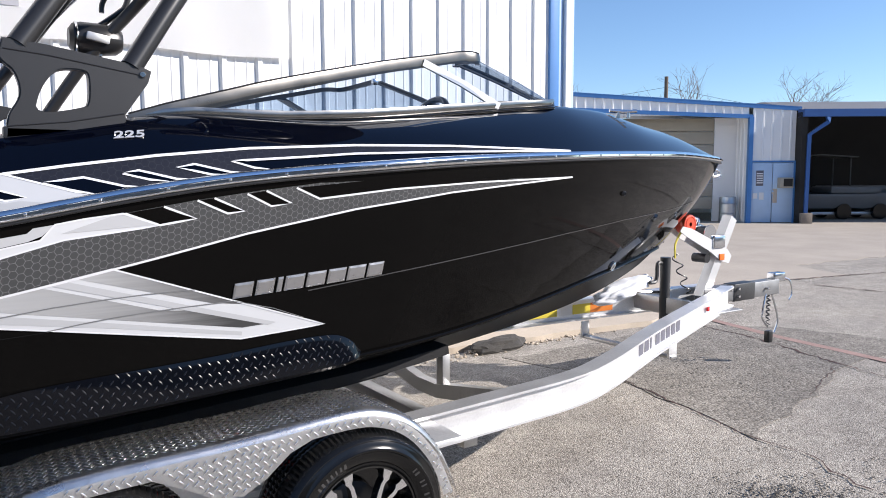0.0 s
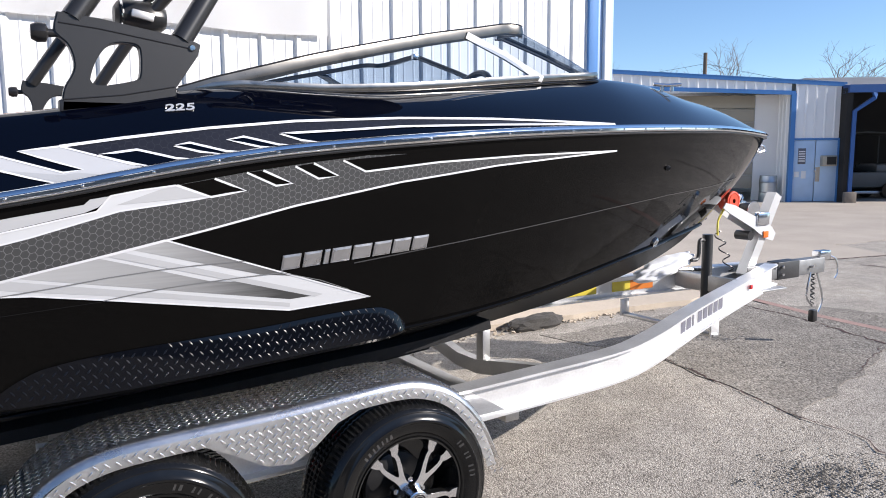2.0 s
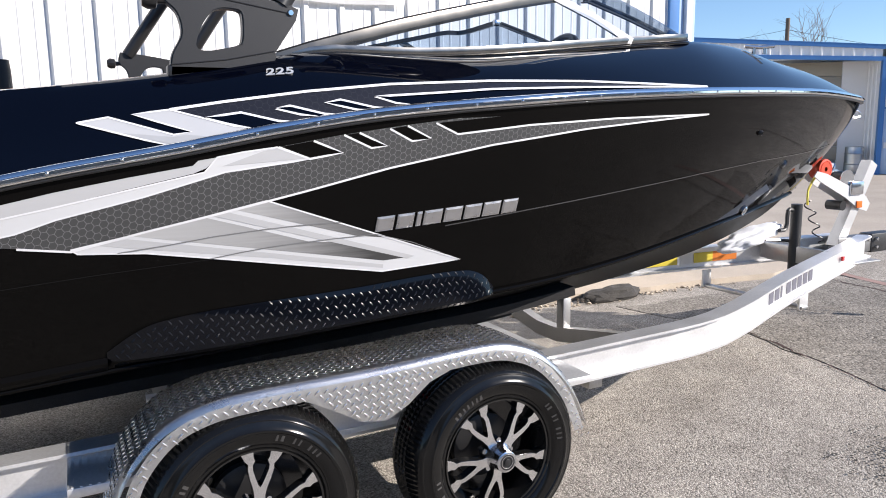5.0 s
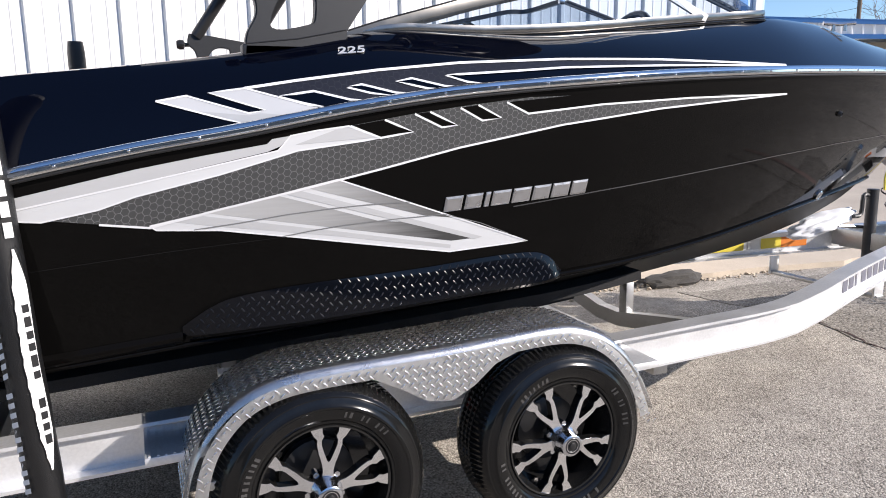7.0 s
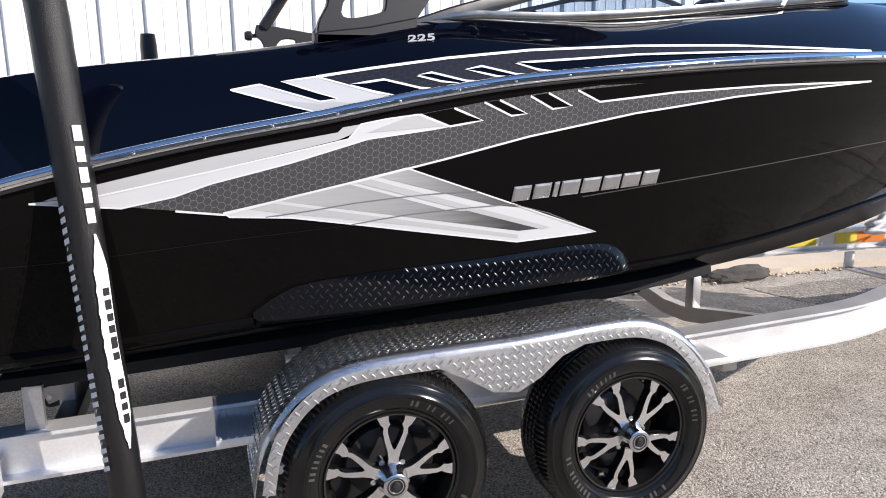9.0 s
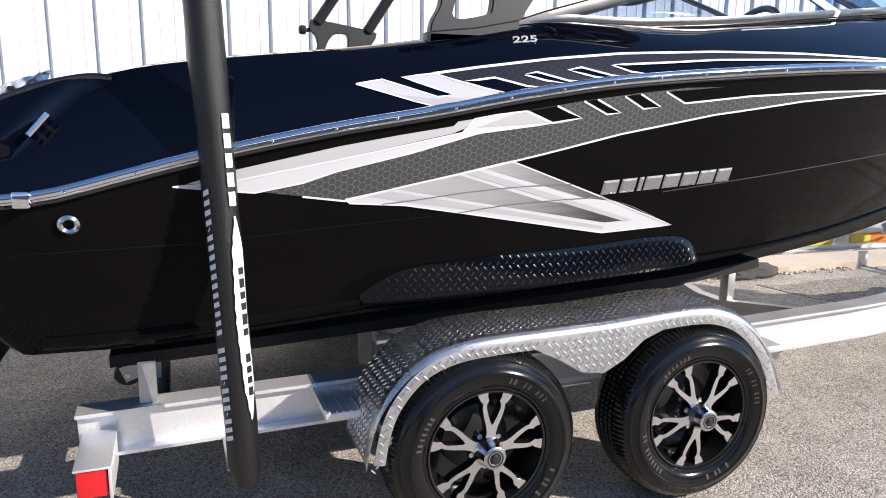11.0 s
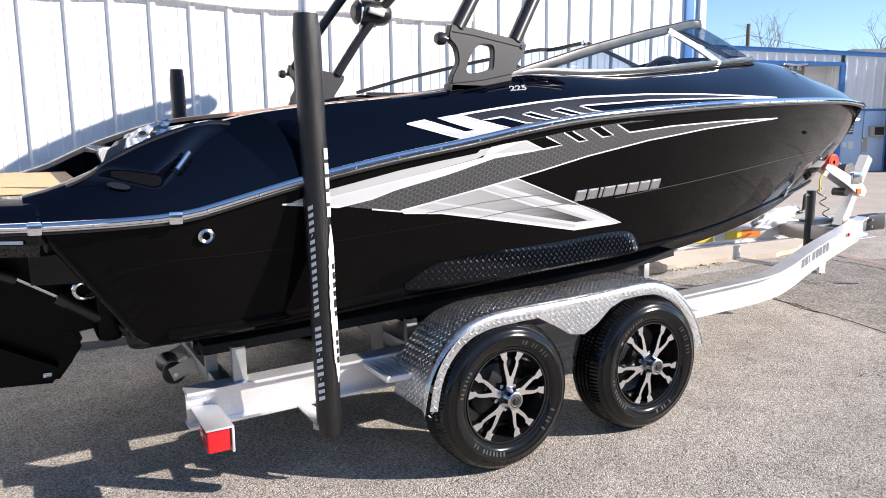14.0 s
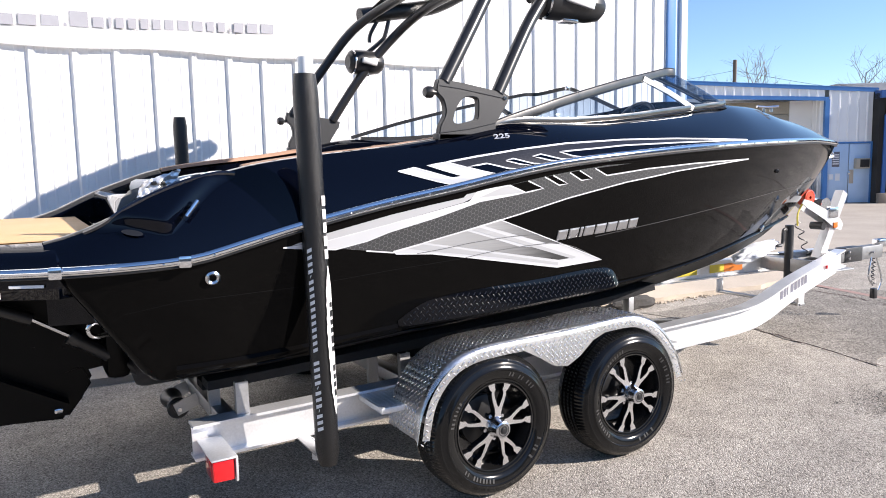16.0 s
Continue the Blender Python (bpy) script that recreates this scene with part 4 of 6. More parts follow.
# rub rail
path = [Vector((-2.86 + (XR1 + 2.86) * i / 100, 0, 0)) for i in range(101)]
path = [Vector((p.x, -rail_y(p.x) - 0.004, rail_z(p.x))) for p in path]
full = path + [mirror(p) for p in reversed(path[:-1])]
part("rub_rail", sweep(bmesh.new(), full, [(0.0, 0.018), (0.008, 0.017), (0.014, 0.012), (0.016, 0.005), (0.022, 0.002), (0.022, -0.006), (0.016, -0.009), (0.013, -0.014), (0.0, -0.016), (-0.012, 0)]), CHROME, boat, "polished metal rub rail")
part("rail_insert", sweep(bmesh.new(), [p - Vector((0, 0, 0.021)) for p in full], [(0.0, 0.005), (0.010, 0.004), (0.013, 0.0), (0.010, -0.004), (0.0, -0.005), (-0.01, 0)]), BLACK_PLASTIC, boat, "black rubber strip under the rail")

# windshield
base = smooth_path([(-0.02, -1.005, 1.764), (0.114, -1.003, 1.764), (0.322, -1.0, 1.767), (0.68, -0.983, 1.792), (1.144, -0.905, 1.843), (1.5, -0.83, 1.880), (1.80, -0.755, 1.912), (2.0, -0.42, 1.960), (2.10, 0, 1.985)], 8)
top = smooth_path([(-0.10, -1.0, 1.767), (0.10, -0.982, 1.823), (0.30, -0.952, 1.878), (0.75, -0.865, 1.985), (1.075, -0.787, 2.052), (1.274, -0.735, 2.092), (1.39, -0.69, 2.096), (1.46, -0.42, 2.12), (1.48, 0, 2.13)], 8)
ws = [(b, t) for b, t in zip(base, top)]
def skin(items):
    bm = bmesh.new()
    loft(bm, [[b + (t - b) * (j / 6) + Vector((0, -0.02 * math.sin(math.pi * j / 6), 0)) for j in range(7)] for b, t in items])
    return bm
ws_side, ws_front = ws[4:36], ws[35:57]
for f in (lambda v: v, mirror):
    for items in (ws_side, ws_front):
        pane = part("windshield_pane", skin([(f(b), f(t)) for b, t in items]), GLASS if items is ws_side else GLASS_FRONT, boat, "smoked curved glass")
        pane.visible_shadow = False
def ribbon(pts, h0, h1, out, back=0.006, taper=0):
    """A flat extrusion that follows pts, from height h0 to h1, standing out by out."""
    sec = [(-back, h0), (out * 0.7, h0), (out, (h0 + h1) / 2), (out * 0.7, h1), (-back, h1)]
    bm = sweep(bmesh.new(), pts, sec)
    return bm


CORNER = 49
side_b, side_t = [Vector((-0.17, -1.0, 1.744)), Vector((-0.09, -1.004, 1.756))] + base[:50], [Vector((-0.22, -1.0, 1.728))] + top[:CORNER + 1]
part("windshield_top_frame", ribbon(side_t, -0.022, 0.024, 0.013), FRAME_DARK, boat, "brushed bronze-grey windshield top frame")
part("top_gasket", ribbon([p + Vector((0, 0, 0.0275)) for p in side_t], -0.0032, 0.0032, 0.010), BLACK_SATIN, boat)
part("windshield_base_frame", ribbon(side_b, -0.004, 0.022, 0.012), ALU_WHITE, boat, "brushed bronze-grey windshield base frame")
part("base_gasket", ribbon(side_b, -0.010, -0.0045, 0.015), BLACK_SATIN, boat, "black rubber gasket")
part("windshield_base_frame", ribbon(side_b, -0.020, -0.0105, 0.017), ALU_WHITE, boat)
part("base_gasket", ribbon(side_b, -0.026, -0.0205, 0.020), BLACK_SATIN, boat)
for f in (lambda v: Vector(v), mirror):
    a, b = f(base[56]), f(top[56])
    for k in (0.0, 0.035):
        part("wing_edge", sweep(bmesh.new(), [a + Vector((k, 0, 0.0)), (a + b) / 2 + Vector((k, 0, 0.006)), b + Vector((k, 0, 0))], [(-0.008, -0.008), (0.008, -0.008), (0.008, 0.008), (-0.008, 0.008)]), BLACK_SATIN, boat, "black edge frame at the walk-through")
    part("wing_latch", boxed((-0.018, -0.014, -0.018), (0.018, 0.014, 0.018), 0.006, Matrix.Translation(b)), STEEL, boat, "bright latch")
part("windshield_top_frame", sweep(bmesh.new(), top[CORNER:57], [(-0.010, -0.010), (0.007, -0.010), (0.010, 0.0), (0.007, 0.008), (-0.010, 0.008)]), BLACK_SATIN, boat)
part("windshield_base_frame", ribbon(base[49:57], -0.016, 0.014, 0.010), ALU_WHITE, boat)
round_t = [mirror(p) for p in reversed(top[:57])]
round_b = [mirror(p) for p in reversed(base[:57])]
part("windshield_top_frame", sweep(bmesh.new(), round_t, [(-0.014, -0.013), (0.008, -0.013), (0.012, 0.0), (0.008, 0.012), (-0.014, 0.012)]), BLACK_SATIN, boat, "black inner frame of the far side")
part("windshield_base_frame", sweep(bmesh.new(), round_b, [(-0.012, -0.016), (0.010, -0.016), (0.012, 0.0), (0.008, 0.008), (-0.012, 0.008)]), BLACK_SATIN, boat)
a, b = ws[37][0] + Vector((0, -0.010, 0)), ws[30][1] + Vector((0, -0.010, 0))
part("windshield_pillar", sweep(bmesh.new(), [a, (a + b) / 2 + Vector((0, 0, 0.008)), b], [(-0.008, -0.015), (0.008, -0.015), (0.008, 0.015), (-0.008, 0.015)]), ALU_LIGHT, boat, "bright windshield pillar")
a, b = mirror(ws[37][0]), mirror(ws[30][1])
part("windshield_pillar", sweep(bmesh.new(), [a, b], [(-0.014, -0.014), (0.014, -0.014), (0.014, 0.014), (-0.014, 0.014)]), BLACK_SATIN, boat)

# wakeboard tower
def tower_half(f):
    outline = [(-0.565, 1.675), (-0.555, 1.74), (-0.525, 1.80), (-0.535, 1.86), (-0.57, 1.90), (-0.56, 1.955), (-0.45, 1.945), (-0.20, 1.905), (-0.165, 1.89), (-0.175, 1.855), (-0.245, 1.755), (-0.245, 1.725), (-0.40, 1.695)]
    hole = [(-0.49, 1.745), (-0.475, 1.81), (-0.44, 1.865), (-0.405, 1.88), (-0.355, 1.878), (-0.342, 1.865), (-0.345, 1.785), (-0.36, 1.77)]
    back = [(p.x, p.z) for p in smooth_path([(u, 0, v) for u, v in outline[:6]], 5)]
    outline = back + outline[6:]
    for _ in range(2):
        hole = [(p[0] + (q[0] - p[0]) * k, p[1] + (q[1] - p[1]) * k) for p, q in zip(hole, hole[1:] + hole[:1]) for k in (0.25, 0.75)]
    bm = bmesh.new()
    for y in (-1.085, -1.045):
        o = [bm.verts.new((u, y, v - 0.010)) for u, v in outline]
        h = [bm.verts.new((u, y, v - 0.010)) for u, v in hole]
        es = [bm.edges.new((l[i], l[(i + 1) % len(l)])) for l in (o, h) for i in range(len(l))]
        bmesh.ops.triangle_fill(bm, edges=es, use_beauty=True, use_dissolve=False)
        for l in (o, h):
            for v in l:
                v.tag = True
    bm.verts.ensure_lookup_table()
    k, m = len(outline), len(hole)
    for off, cnt in ((0, k), (k, m)):
        for i in range(cnt):
            j = (i + 1) % cnt
            bm.faces.new((bm.verts[off + i], bm.verts[off + j], bm.verts[off + j + k + m], bm.verts[off + i + k + m]))
    bmesh.ops.recalc_face_normals(bm, faces=bm.faces)
    rim = [e for e in bm.edges if len(e.link_faces) == 2 and e.calc_face_angle(0) > 1.3 and abs(e.verts[0].co.y - e.verts[1].co.y) < 0.001]
    bmesh.ops.bevel(bm, geom=rim, offset=0.004, segments=2, affect="EDGES")
    for v in bm.verts:
        v.co = f(v.co)
    part("tower_plate", bm, PLATE_POWDER, boat, "black powder-coated tower side plate", angle=30)
    for pts in ([(-0.557, 1.915), (-0.45, 1.905), (-0.20, 1.867)], [(-0.56, 1.70), (-0.40, 1.718), (-0.25, 1.748)]):
        part("plate_seam", tube([f((u, -1.0855, v)) for u, v in pts], 0.0022, 6), BLACK_SATIN, boat)
    for pts in ([(-0.52, -1.06, 1.93), (-0.30, -1.0, 2.25), (-0.1, -0.9, 2.52), (0.05, -0.6, 2.66), (0.08, 0, 2.70)],
                [(-0.22, -1.06, 1.89), (0.0, -1.0, 2.22), (0.25, -0.9, 2.52), (0.35, -0.6, 2.66), (0.36, 0, 2.70)]):
        part("tower_tube", tube([f(p) for p in smooth_path(pts, 8)], 0.032, 14), BLACK_SATIN, boat)


tower_half(lambda v: Vector(v))
tower_half(mirror)

# ---------------------------------------------------------------- graphics on the hull
def film(name, outline, material, out, where=None, step=0.05, label=""):
    """A thin printed film with an outline in length and height, laid on the hull's side (or another surface)."""
    where = where or side_at
    bm = bmesh.new()
    bm.faces.new([bm.verts.new((u, 0, v)) for u, v in outline])
    us, vs = [p[0] for p in outline], [p[1] for p in outline]
    for a, b, n in ((min(us), max(us), (1, 0, 0)), (min(vs), max(vs), (0, 0, 1))):
        k = math.ceil(a / step)
        while k * step < b:
            bmesh.ops.bisect_plane(bm, geom=bm.verts[:] + bm.edges[:] + bm.faces[:], plane_co=[c * k * step for c in n], plane_no=n)
            k += 1
    bmesh.ops.triangulate(bm, faces=bm.faces)
    for v in bm.verts:
        v.co = where(v.co.x, v.co.z, out)
    return part(name, bm, material, boat, label)


def line(name, pts, width, material, out, where=None, label=""):
    """A pinstripe along points in length and height."""
    where = where or side_at
    fine = []
    for (x0, z0), (x1, z1) in zip(pts, pts[1:]):
        n = max(1, int(math.hypot(x1 - x0, z1 - z0) / 0.05))
        fine += [(x0 + (x1 - x0) * i / n, z0 + (z1 - z0) * i / n) for i in range(n)]
    fine.append(pts[-1])
    rows = []
    for i, (x, z) in enumerate(fine):
        a, b = fine[max(0, i - 1)], fine[min(len(fine) - 1, i + 1)]
        d = Vector((b[0] - a[0], b[1] - a[1])).normalized()
        w = width / 2
        rows.append([where(x - d.y * w, z + d.x * w, out), where(x + d.y * w, z - d.x * w, out)])
    return part(name, loft(bmesh.new(), rows), material, boat, label)


HEXBOT = [(-0.87, 1.178), (-0.679, 1.221), (-0.455, 1.266), (-0.208, 1.318), (0.066, 1.379), (0.448, 1.445), (0.871, 1.495), (1.221, 1.522), (1.635, 1.551)]
film("honeycomb_band", [(-1.117, 1.213)] + HEXBOT[:-1] + [(1.58, 1.549), (1.018, 1.545), (0.6, 1.545), (0.31, 1.535), (0.1, 1.512), (-0.1, 1.486), (-0.3, 1.453), (-0.2, 1.414), (-0.452, 1.385), (-0.675, 1.322), (-0.90, 1.270), (-1.0, 1.238)], HEX, 0.0012, label="dark honeycomb printed band")
SWOOSH = [(-1.364, 1.236), (-1.14, 1.212), (-1.0, 1.238), (-0.9, 1.271), (-0.675, 1.323), (-0.452, 1.385), (-0.2, 1.415), (-0.3, 1.453), (-0.40, 1.441), (-0.473, 1.428), (-0.51, 1.386), (-0.898, 1.306), (-1.217, 1.245)]
film("swoosh", SWOOSH, SILVER_LIGHT, 0.0022, label="white film sweep")
line("pinstripe", SWOOSH + SWOOSH[:1], 0.0050, WHITE_FILM, 0.0034)
film("swoosh_edge", [(-1.33, 1.242), (-1.217, 1.247), (-0.898, 1.308), (-0.54, 1.384), (-0.505, 1.398), (-0.473, 1.428), (-0.526, 1.42), (-0.541, 1.406), (-0.712, 1.379), (-0.897, 1.346), (-1.214, 1.277)], SILVER, 0.0026, label="pale grey film stripe")
film("swoosh_shade", [(-0.46, 1.402), (-0.21, 1.418), (-0.3, 1.449), (-0.34, 1.443)], SILVER, 0.003)
NOTCH = [[(-0.295, 1.453), (-0.2, 1.416), (-0.094, 1.432), (-0.188, 1.470)], [(-0.091, 1.486), (0.001, 1.444), (0.054, 1.45), (-0.04, 1.492)], [(0.063, 1.503), (0.142, 1.463), (0.21, 1.471), (0.125, 1.512)]]
for pts in NOTCH:
    film("notch", pts, GEL_BLACK, 0.0026, step=0.03)
    line("pinstripe", [pts[0], pts[1], pts[2], pts[3]], 0.0065, WHITE_FILM, 0.0034)
film("notch", [(0.227, 1.52), (0.31, 1.483), (0.599, 1.511), (1.018, 1.533), (1.3, 1.542), (1.016, 1.552), (0.597, 1.551)], GEL_BLACK, 0.0026)
line("pinstripe", [(0.227, 1.52), (0.31, 1.483), (0.599, 1.511), (1.018, 1.533), (1.635, 1.551)], 0.0065, WHITE_FILM, 0.0034)
line("pinstripe", [(-1.0, 1.196)] + HEXBOT, 0.0065, WHITE_FILM, 0.0034)

ARROW_GRAPHIC = [(-0.871, 1.183), (-0.68, 1.220), (-0.332, 1.294), (0.363, 1.042), (0.061, 1.029), (-0.471, 1.123), (-0.679, 1.158), (-0.854, 1.17)]
film("arrow_graphic", ARROW_GRAPHIC, SILVER_LIGHT, 0.0018, label="white and brushed grey arrow graphic")
line("pinstripe", ARROW_GRAPHIC + ARROW_GRAPHIC[:1], 0.0050, WHITE_FILM, 0.0034)
film("arrow_panel", [(-0.80, 1.190), (-0.726, 1.204), (-0.321, 1.128), (0.063, 1.053), (0.063, 1.040), (-0.321, 1.112), (-0.70, 1.172)], SILVER, 0.0023)
film("arrow_panel", [(-0.726, 1.214), (-0.522, 1.256), (-0.397, 1.218), (-0.198, 1.155), (-0.079, 1.142), (0.144, 1.07), (0.063, 1.067), (-0.322, 1.139)], ARROW_LOW, 0.0024)
film("arrow_panel", [(-0.436, 1.275), (-0.328, 1.292), (-0.105, 1.212), (0.06, 1.148), (-0.044, 1.163)], ARROW_HIGH, 0.0024)
film("arrow_panel", [(-0.49, 1.257), (-0.455, 1.268), (0.18, 1.072), (0.15, 1.066)], SILVER, 0.0028)

# on the deck's flank
DECK_SWEEP = [(-0.828, 1.527), (-0.747, 1.542), (-0.584, 1.492), (-0.535, 1.5), (-0.686, 1.55), (-0.584, 1.563), (-0.36, 1.498), (-0.447, 1.486), (-0.602, 1.462)]
film("deck_sweep", DECK_SWEEP, SILVER, 0.0022, deck_at, label="white film on the deck's flank")
line("pinstripe", DECK_SWEEP + DECK_SWEEP[:1], 0.0050, WHITE_FILM, 0.0034, deck_at)
film("deck_sweep_shade", [(-0.73, 1.50), (-0.60, 1.468), (-0.49, 1.486), (-0.55, 1.492), (-0.584, 1.486)], SILVER_GREY, 0.0028, deck_at)
film("deck_band", [(-0.584, 1.563), (-0.36, 1.498), (-0.24, 1.516), (-0.1, 1.537), (0.10, 1.562), (0.16, 1.569), (0.028, 1.603), (0.28, 1.619), (0.463, 1.632), (0.881, 1.646), (1.4, 1.661), (0.894, 1.666), (0.478, 1.658), (0.092, 1.640), (-0.185, 1.614), (-0.431, 1.583)], HEX_DECK, 0.0012, deck_at, label="dark honeycomb printed band on the deck")
line("pinstripe", [(-0.584, 1.563), (-0.431, 1.586), (-0.185, 1.618), (0.092, 1.644), (0.478, 1.662), (0.894, 1.669), (1.621, 1.666)], 0.008, WHITE_FILM, 0.0034, deck_at)
line("pinstripe", [(0.16, 1.562), (0.028, 1.603), (0.28, 1.619), (0.463, 1.632), (0.881, 1.646), (1.619, 1.665)], 0.007, WHITE_FILM, 0.0034, deck_at)
for pts in ([(-0.496, 1.539), (-0.391, 1.554), (-0.238, 1.516), (-0.36, 1.500)], [(-0.291, 1.565), (-0.245, 1.574), (-0.094, 1.536), (-0.152, 1.530)], [(-0.137, 1.583), (-0.085, 1.593), (0.072, 1.556), (0.01, 1.550)]):
    film("notch", pts, GEL_NAVY, 0.0026, deck_at, 0.03)
    line("pinstripe", [pts[3], pts[0], pts[1], pts[2]], 0.0065, WHITE_FILM, 0.0034, deck_at)

# maker's name as plain raised bars, one a letter
slots = [(0.0, 1.02), (0.128, 1.0), (0.253, 0.30), (0.300, 1.12), (0.436, 1.12), (0.572, 1.10), (0.704, 1.14), (0.842, 1.05)]
for u, w in slots:
    x0, wd = 0.024 + u * 0.578, 0.062 * w

    def put(a, b, o):
        x = x0 + a * wd + b * 0.006
        return side_at(x, 1.169 + (x - 0.024) * 0.063 + b * 0.049, o)
    bm = bmesh.new()
    ring_out, ring_in = [(0, 0), (1, 0), (1, 1), (0, 1)], [(0.10, 0.14), (0.90, 0.14), (0.90, 0.86), (0.10, 0.86)]
    loft(bm, [[put(a, b, o) for a, b in q] for q, o in ((ring_out, 0.0005), (ring_out, 0.004), (ring_in, 0.0065))], True)
    bm.faces.new([bm.verts.new(put(a, b, 0.0065)) for a, b in ring_in])
    part("badge", bm, BADGE, boat, "raised chrome name badge, plain bars", smooth=False)

# model number
font = bpy.data.curves.new("number", "FONT")
font.offset = 0.0006
font.body, font.size, font.extrude = "225", 0.038, 0.0015
tmp = new("number", font)
bpy.context.view_layer.update()
me = tmp.evaluated_get(bpy.context.evaluated_depsgraph_get()).to_mesh()
bm = bmesh.new()
bm.from_mesh(me)
bpy.data.objects.remove(tmp)
for v in bm.verts:
    v.co = deck_at(-0.294 + v.co.x * 1.55 + v.co.y * 0.25, 1.668 + v.co.x * 0.12 + v.co.y * 0.8, 0.003 + v.co.z)
part("model_number", bm, FOIL, boat, "silver model number 225", smooth=False)

# styling crease on the side, lifting lip at the chine
# shade of the crease over the arrow, drawn as thin grey lines
line("crease", [(-0.753, 1.164), (-0.622, 1.177), (-0.487, 1.194), (-0.346, 1.205), (-0.237, 1.21), (-0.095, 1.211)], 0.0032, CREASE_SHADE, 0.0037)
line("crease", [(-0.501, 1.125), (-0.417, 1.137), (-0.327, 1.147), (-0.235, 1.153), (-0.121, 1.158), (0.029, 1.162)], 0.0032, CREASE_SHADE, 0.0037)
line("crease", [(0.029, 1.162), (0.165, 1.123), (0.278, 1.077)], 0.0022, CREASE_SHADE, 0.0037)
# forward run in the lighter tone for its highlight, aft run in the dark one
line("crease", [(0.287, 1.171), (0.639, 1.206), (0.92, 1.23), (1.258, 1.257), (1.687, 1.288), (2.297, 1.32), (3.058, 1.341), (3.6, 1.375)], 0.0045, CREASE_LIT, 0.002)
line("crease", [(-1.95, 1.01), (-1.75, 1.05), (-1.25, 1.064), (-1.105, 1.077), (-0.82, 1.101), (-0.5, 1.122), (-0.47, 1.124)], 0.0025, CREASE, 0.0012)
pts = [side(i / 60, 0.02) + Vector((0, -0.006, 0)) for i in range(4, 57)]
part("chine_lip", tube(pts, 0.009, 8), GEL_BLACK, boat)

# anti-slip tread pad moulded low on the side
pad_top = curve((-0.80, 0.850), (-0.72, 0.905), (-0.66, 0.931), (-0.48, 0.956), (-0.04, 0.978), (0.33, 0.998), (0.40, 0.995), (0.455, 0.978), (0.50, 0.945), (0.53, 0.912))
pad_low = curve((-0.80, 0.822), (-0.57, 0.845), (-0.04, 0.880), (0.37, 0.900), (0.53, 0.908))


def pad_at(x, z, out=0.0):
    """The moulded step: it leans outwards towards its lower edge and rounds off at both ends."""
    lo, hi = pad_low(x), pad_top(x)
    v = max(0.0, min(1.0, (z - lo) / max(0.004, hi - lo)))
    k = max(0.0, min(1.0, (0.53 - x) / 0.14)) * max(0.0, min(1.0, (x + 0.80) / 0.65))
    k = math.sqrt(max(0.0, 1 - (1 - k) ** 2))
    return side_at(x, z, out + 0.003 + 0.050 * k * (1 - v) ** 0.9)


pad_x = [-0.80 + 1.33 * i / 70 for i in range(71)]
pad = part("tread_pad", loft(bmesh.new(), [[pad_at(x, pad_low(x) + (pad_top(x) - pad_low(x)) * j / 10) for j in range(11)] for x in pad_x]), PAD_BLACK, boat, "black diamond-tread step moulded on the hull's side")
raised = part("raised_tread", lozenges(bmesh.new(), lambda u, v, h: pad_at(u, v, h), lambda u, v: pad_low(u) + 0.008 < v < pad_top(u) - 0.006, -0.78, 0.52, 0.80, 1.0, 0.0215, 0.0185, 0.0052, 0.0012), PAD_TICK, pad, "raised black tread lozenges")
raised["kind"] = "stuff"
part("tread_pad_edge", loft(bmesh.new(), [[pad_at(x, pad_low(x)), pad_at(x, pad_low(x)) + Vector((0, 0.004, -0.010)), side_at(x, pad_low(x) - 0.022, 0.014), side_at(x, pad_low(x) - 0.034, 0.001)] for x in pad_x]), GEL_BLACK, boat)

# spray ledge that carries the step's lower line on towards the stern
ledge_x = [-1.76 + 0.96 * i / 40 for i in range(41)]
part("spray_ledge", loft(bmesh.new(), [[side_at(x, chine_z(x) + 0.060, 0.0), side_at(x, chine_z(x) + 0.052, 0.016), side_at(x, chine_z(x) + 0.040, 0.017), side_at(x, chine_z(x) + 0.012, 0.008), side_at(x, chine_z(x) + 0.006, 0.0)] for x in ledge_x]), GEL_BLACK, boat, "moulded black spray ledge")

# through-hull fittings
def fitting(name, p, r, material, label=""):
    q = side_at(*p, 0.004)
    n = (side_at(*p, 0.05) - side_at(*p, 0.0)).normalized()
    m = Matrix.Translation(q) @ (n.to_track_quat("-Y", "Z").to_matrix().to_4x4())
    return part(name, lathe(bmesh.new(), [(r * 0.45, 0.02), (r * 0.5, -0.004), (r * 0.75, -0.010), (r, -0.004), (r, 0.004)], 24, m), material, boat, label)
fitting("drain_fitting", (-1.638, 1.137), 0.029, STEEL, "stainless through-hull fitting")
fitting("bow_drain", (2.40, 1.045), 0.03, STEEL)
fitting("hull_dot", (2.182, 1.465), 0.014, BLACK_PLASTIC)

# screws along the rub rail and its joint covers
for i in range(34):
    x = -2.0 + 0.182 * i
    bm = bmesh.new()
    c = Vector((x, -rail_y(x) - 0.026, rail_z(x) - 0.002))
    bmesh.ops.create_icosphere(bm, subdivisions=2, radius=0.005, matrix=Matrix.Translation(c))
    part("rail_screw", bm, STEEL, boat)
for x in (-1.74, -2.17):
    c = Vector((x, -rail_y(x) - 0.012, rail_z(x)))
    part("rail_joint", boxed((-0.024, -0.022, -0.026), (0.024, 0.02, 0.022), 0.008, Matrix.Translation(c) @ Matrix.Rotation(radians(-12), 4, "Z")), CHROME, boat)

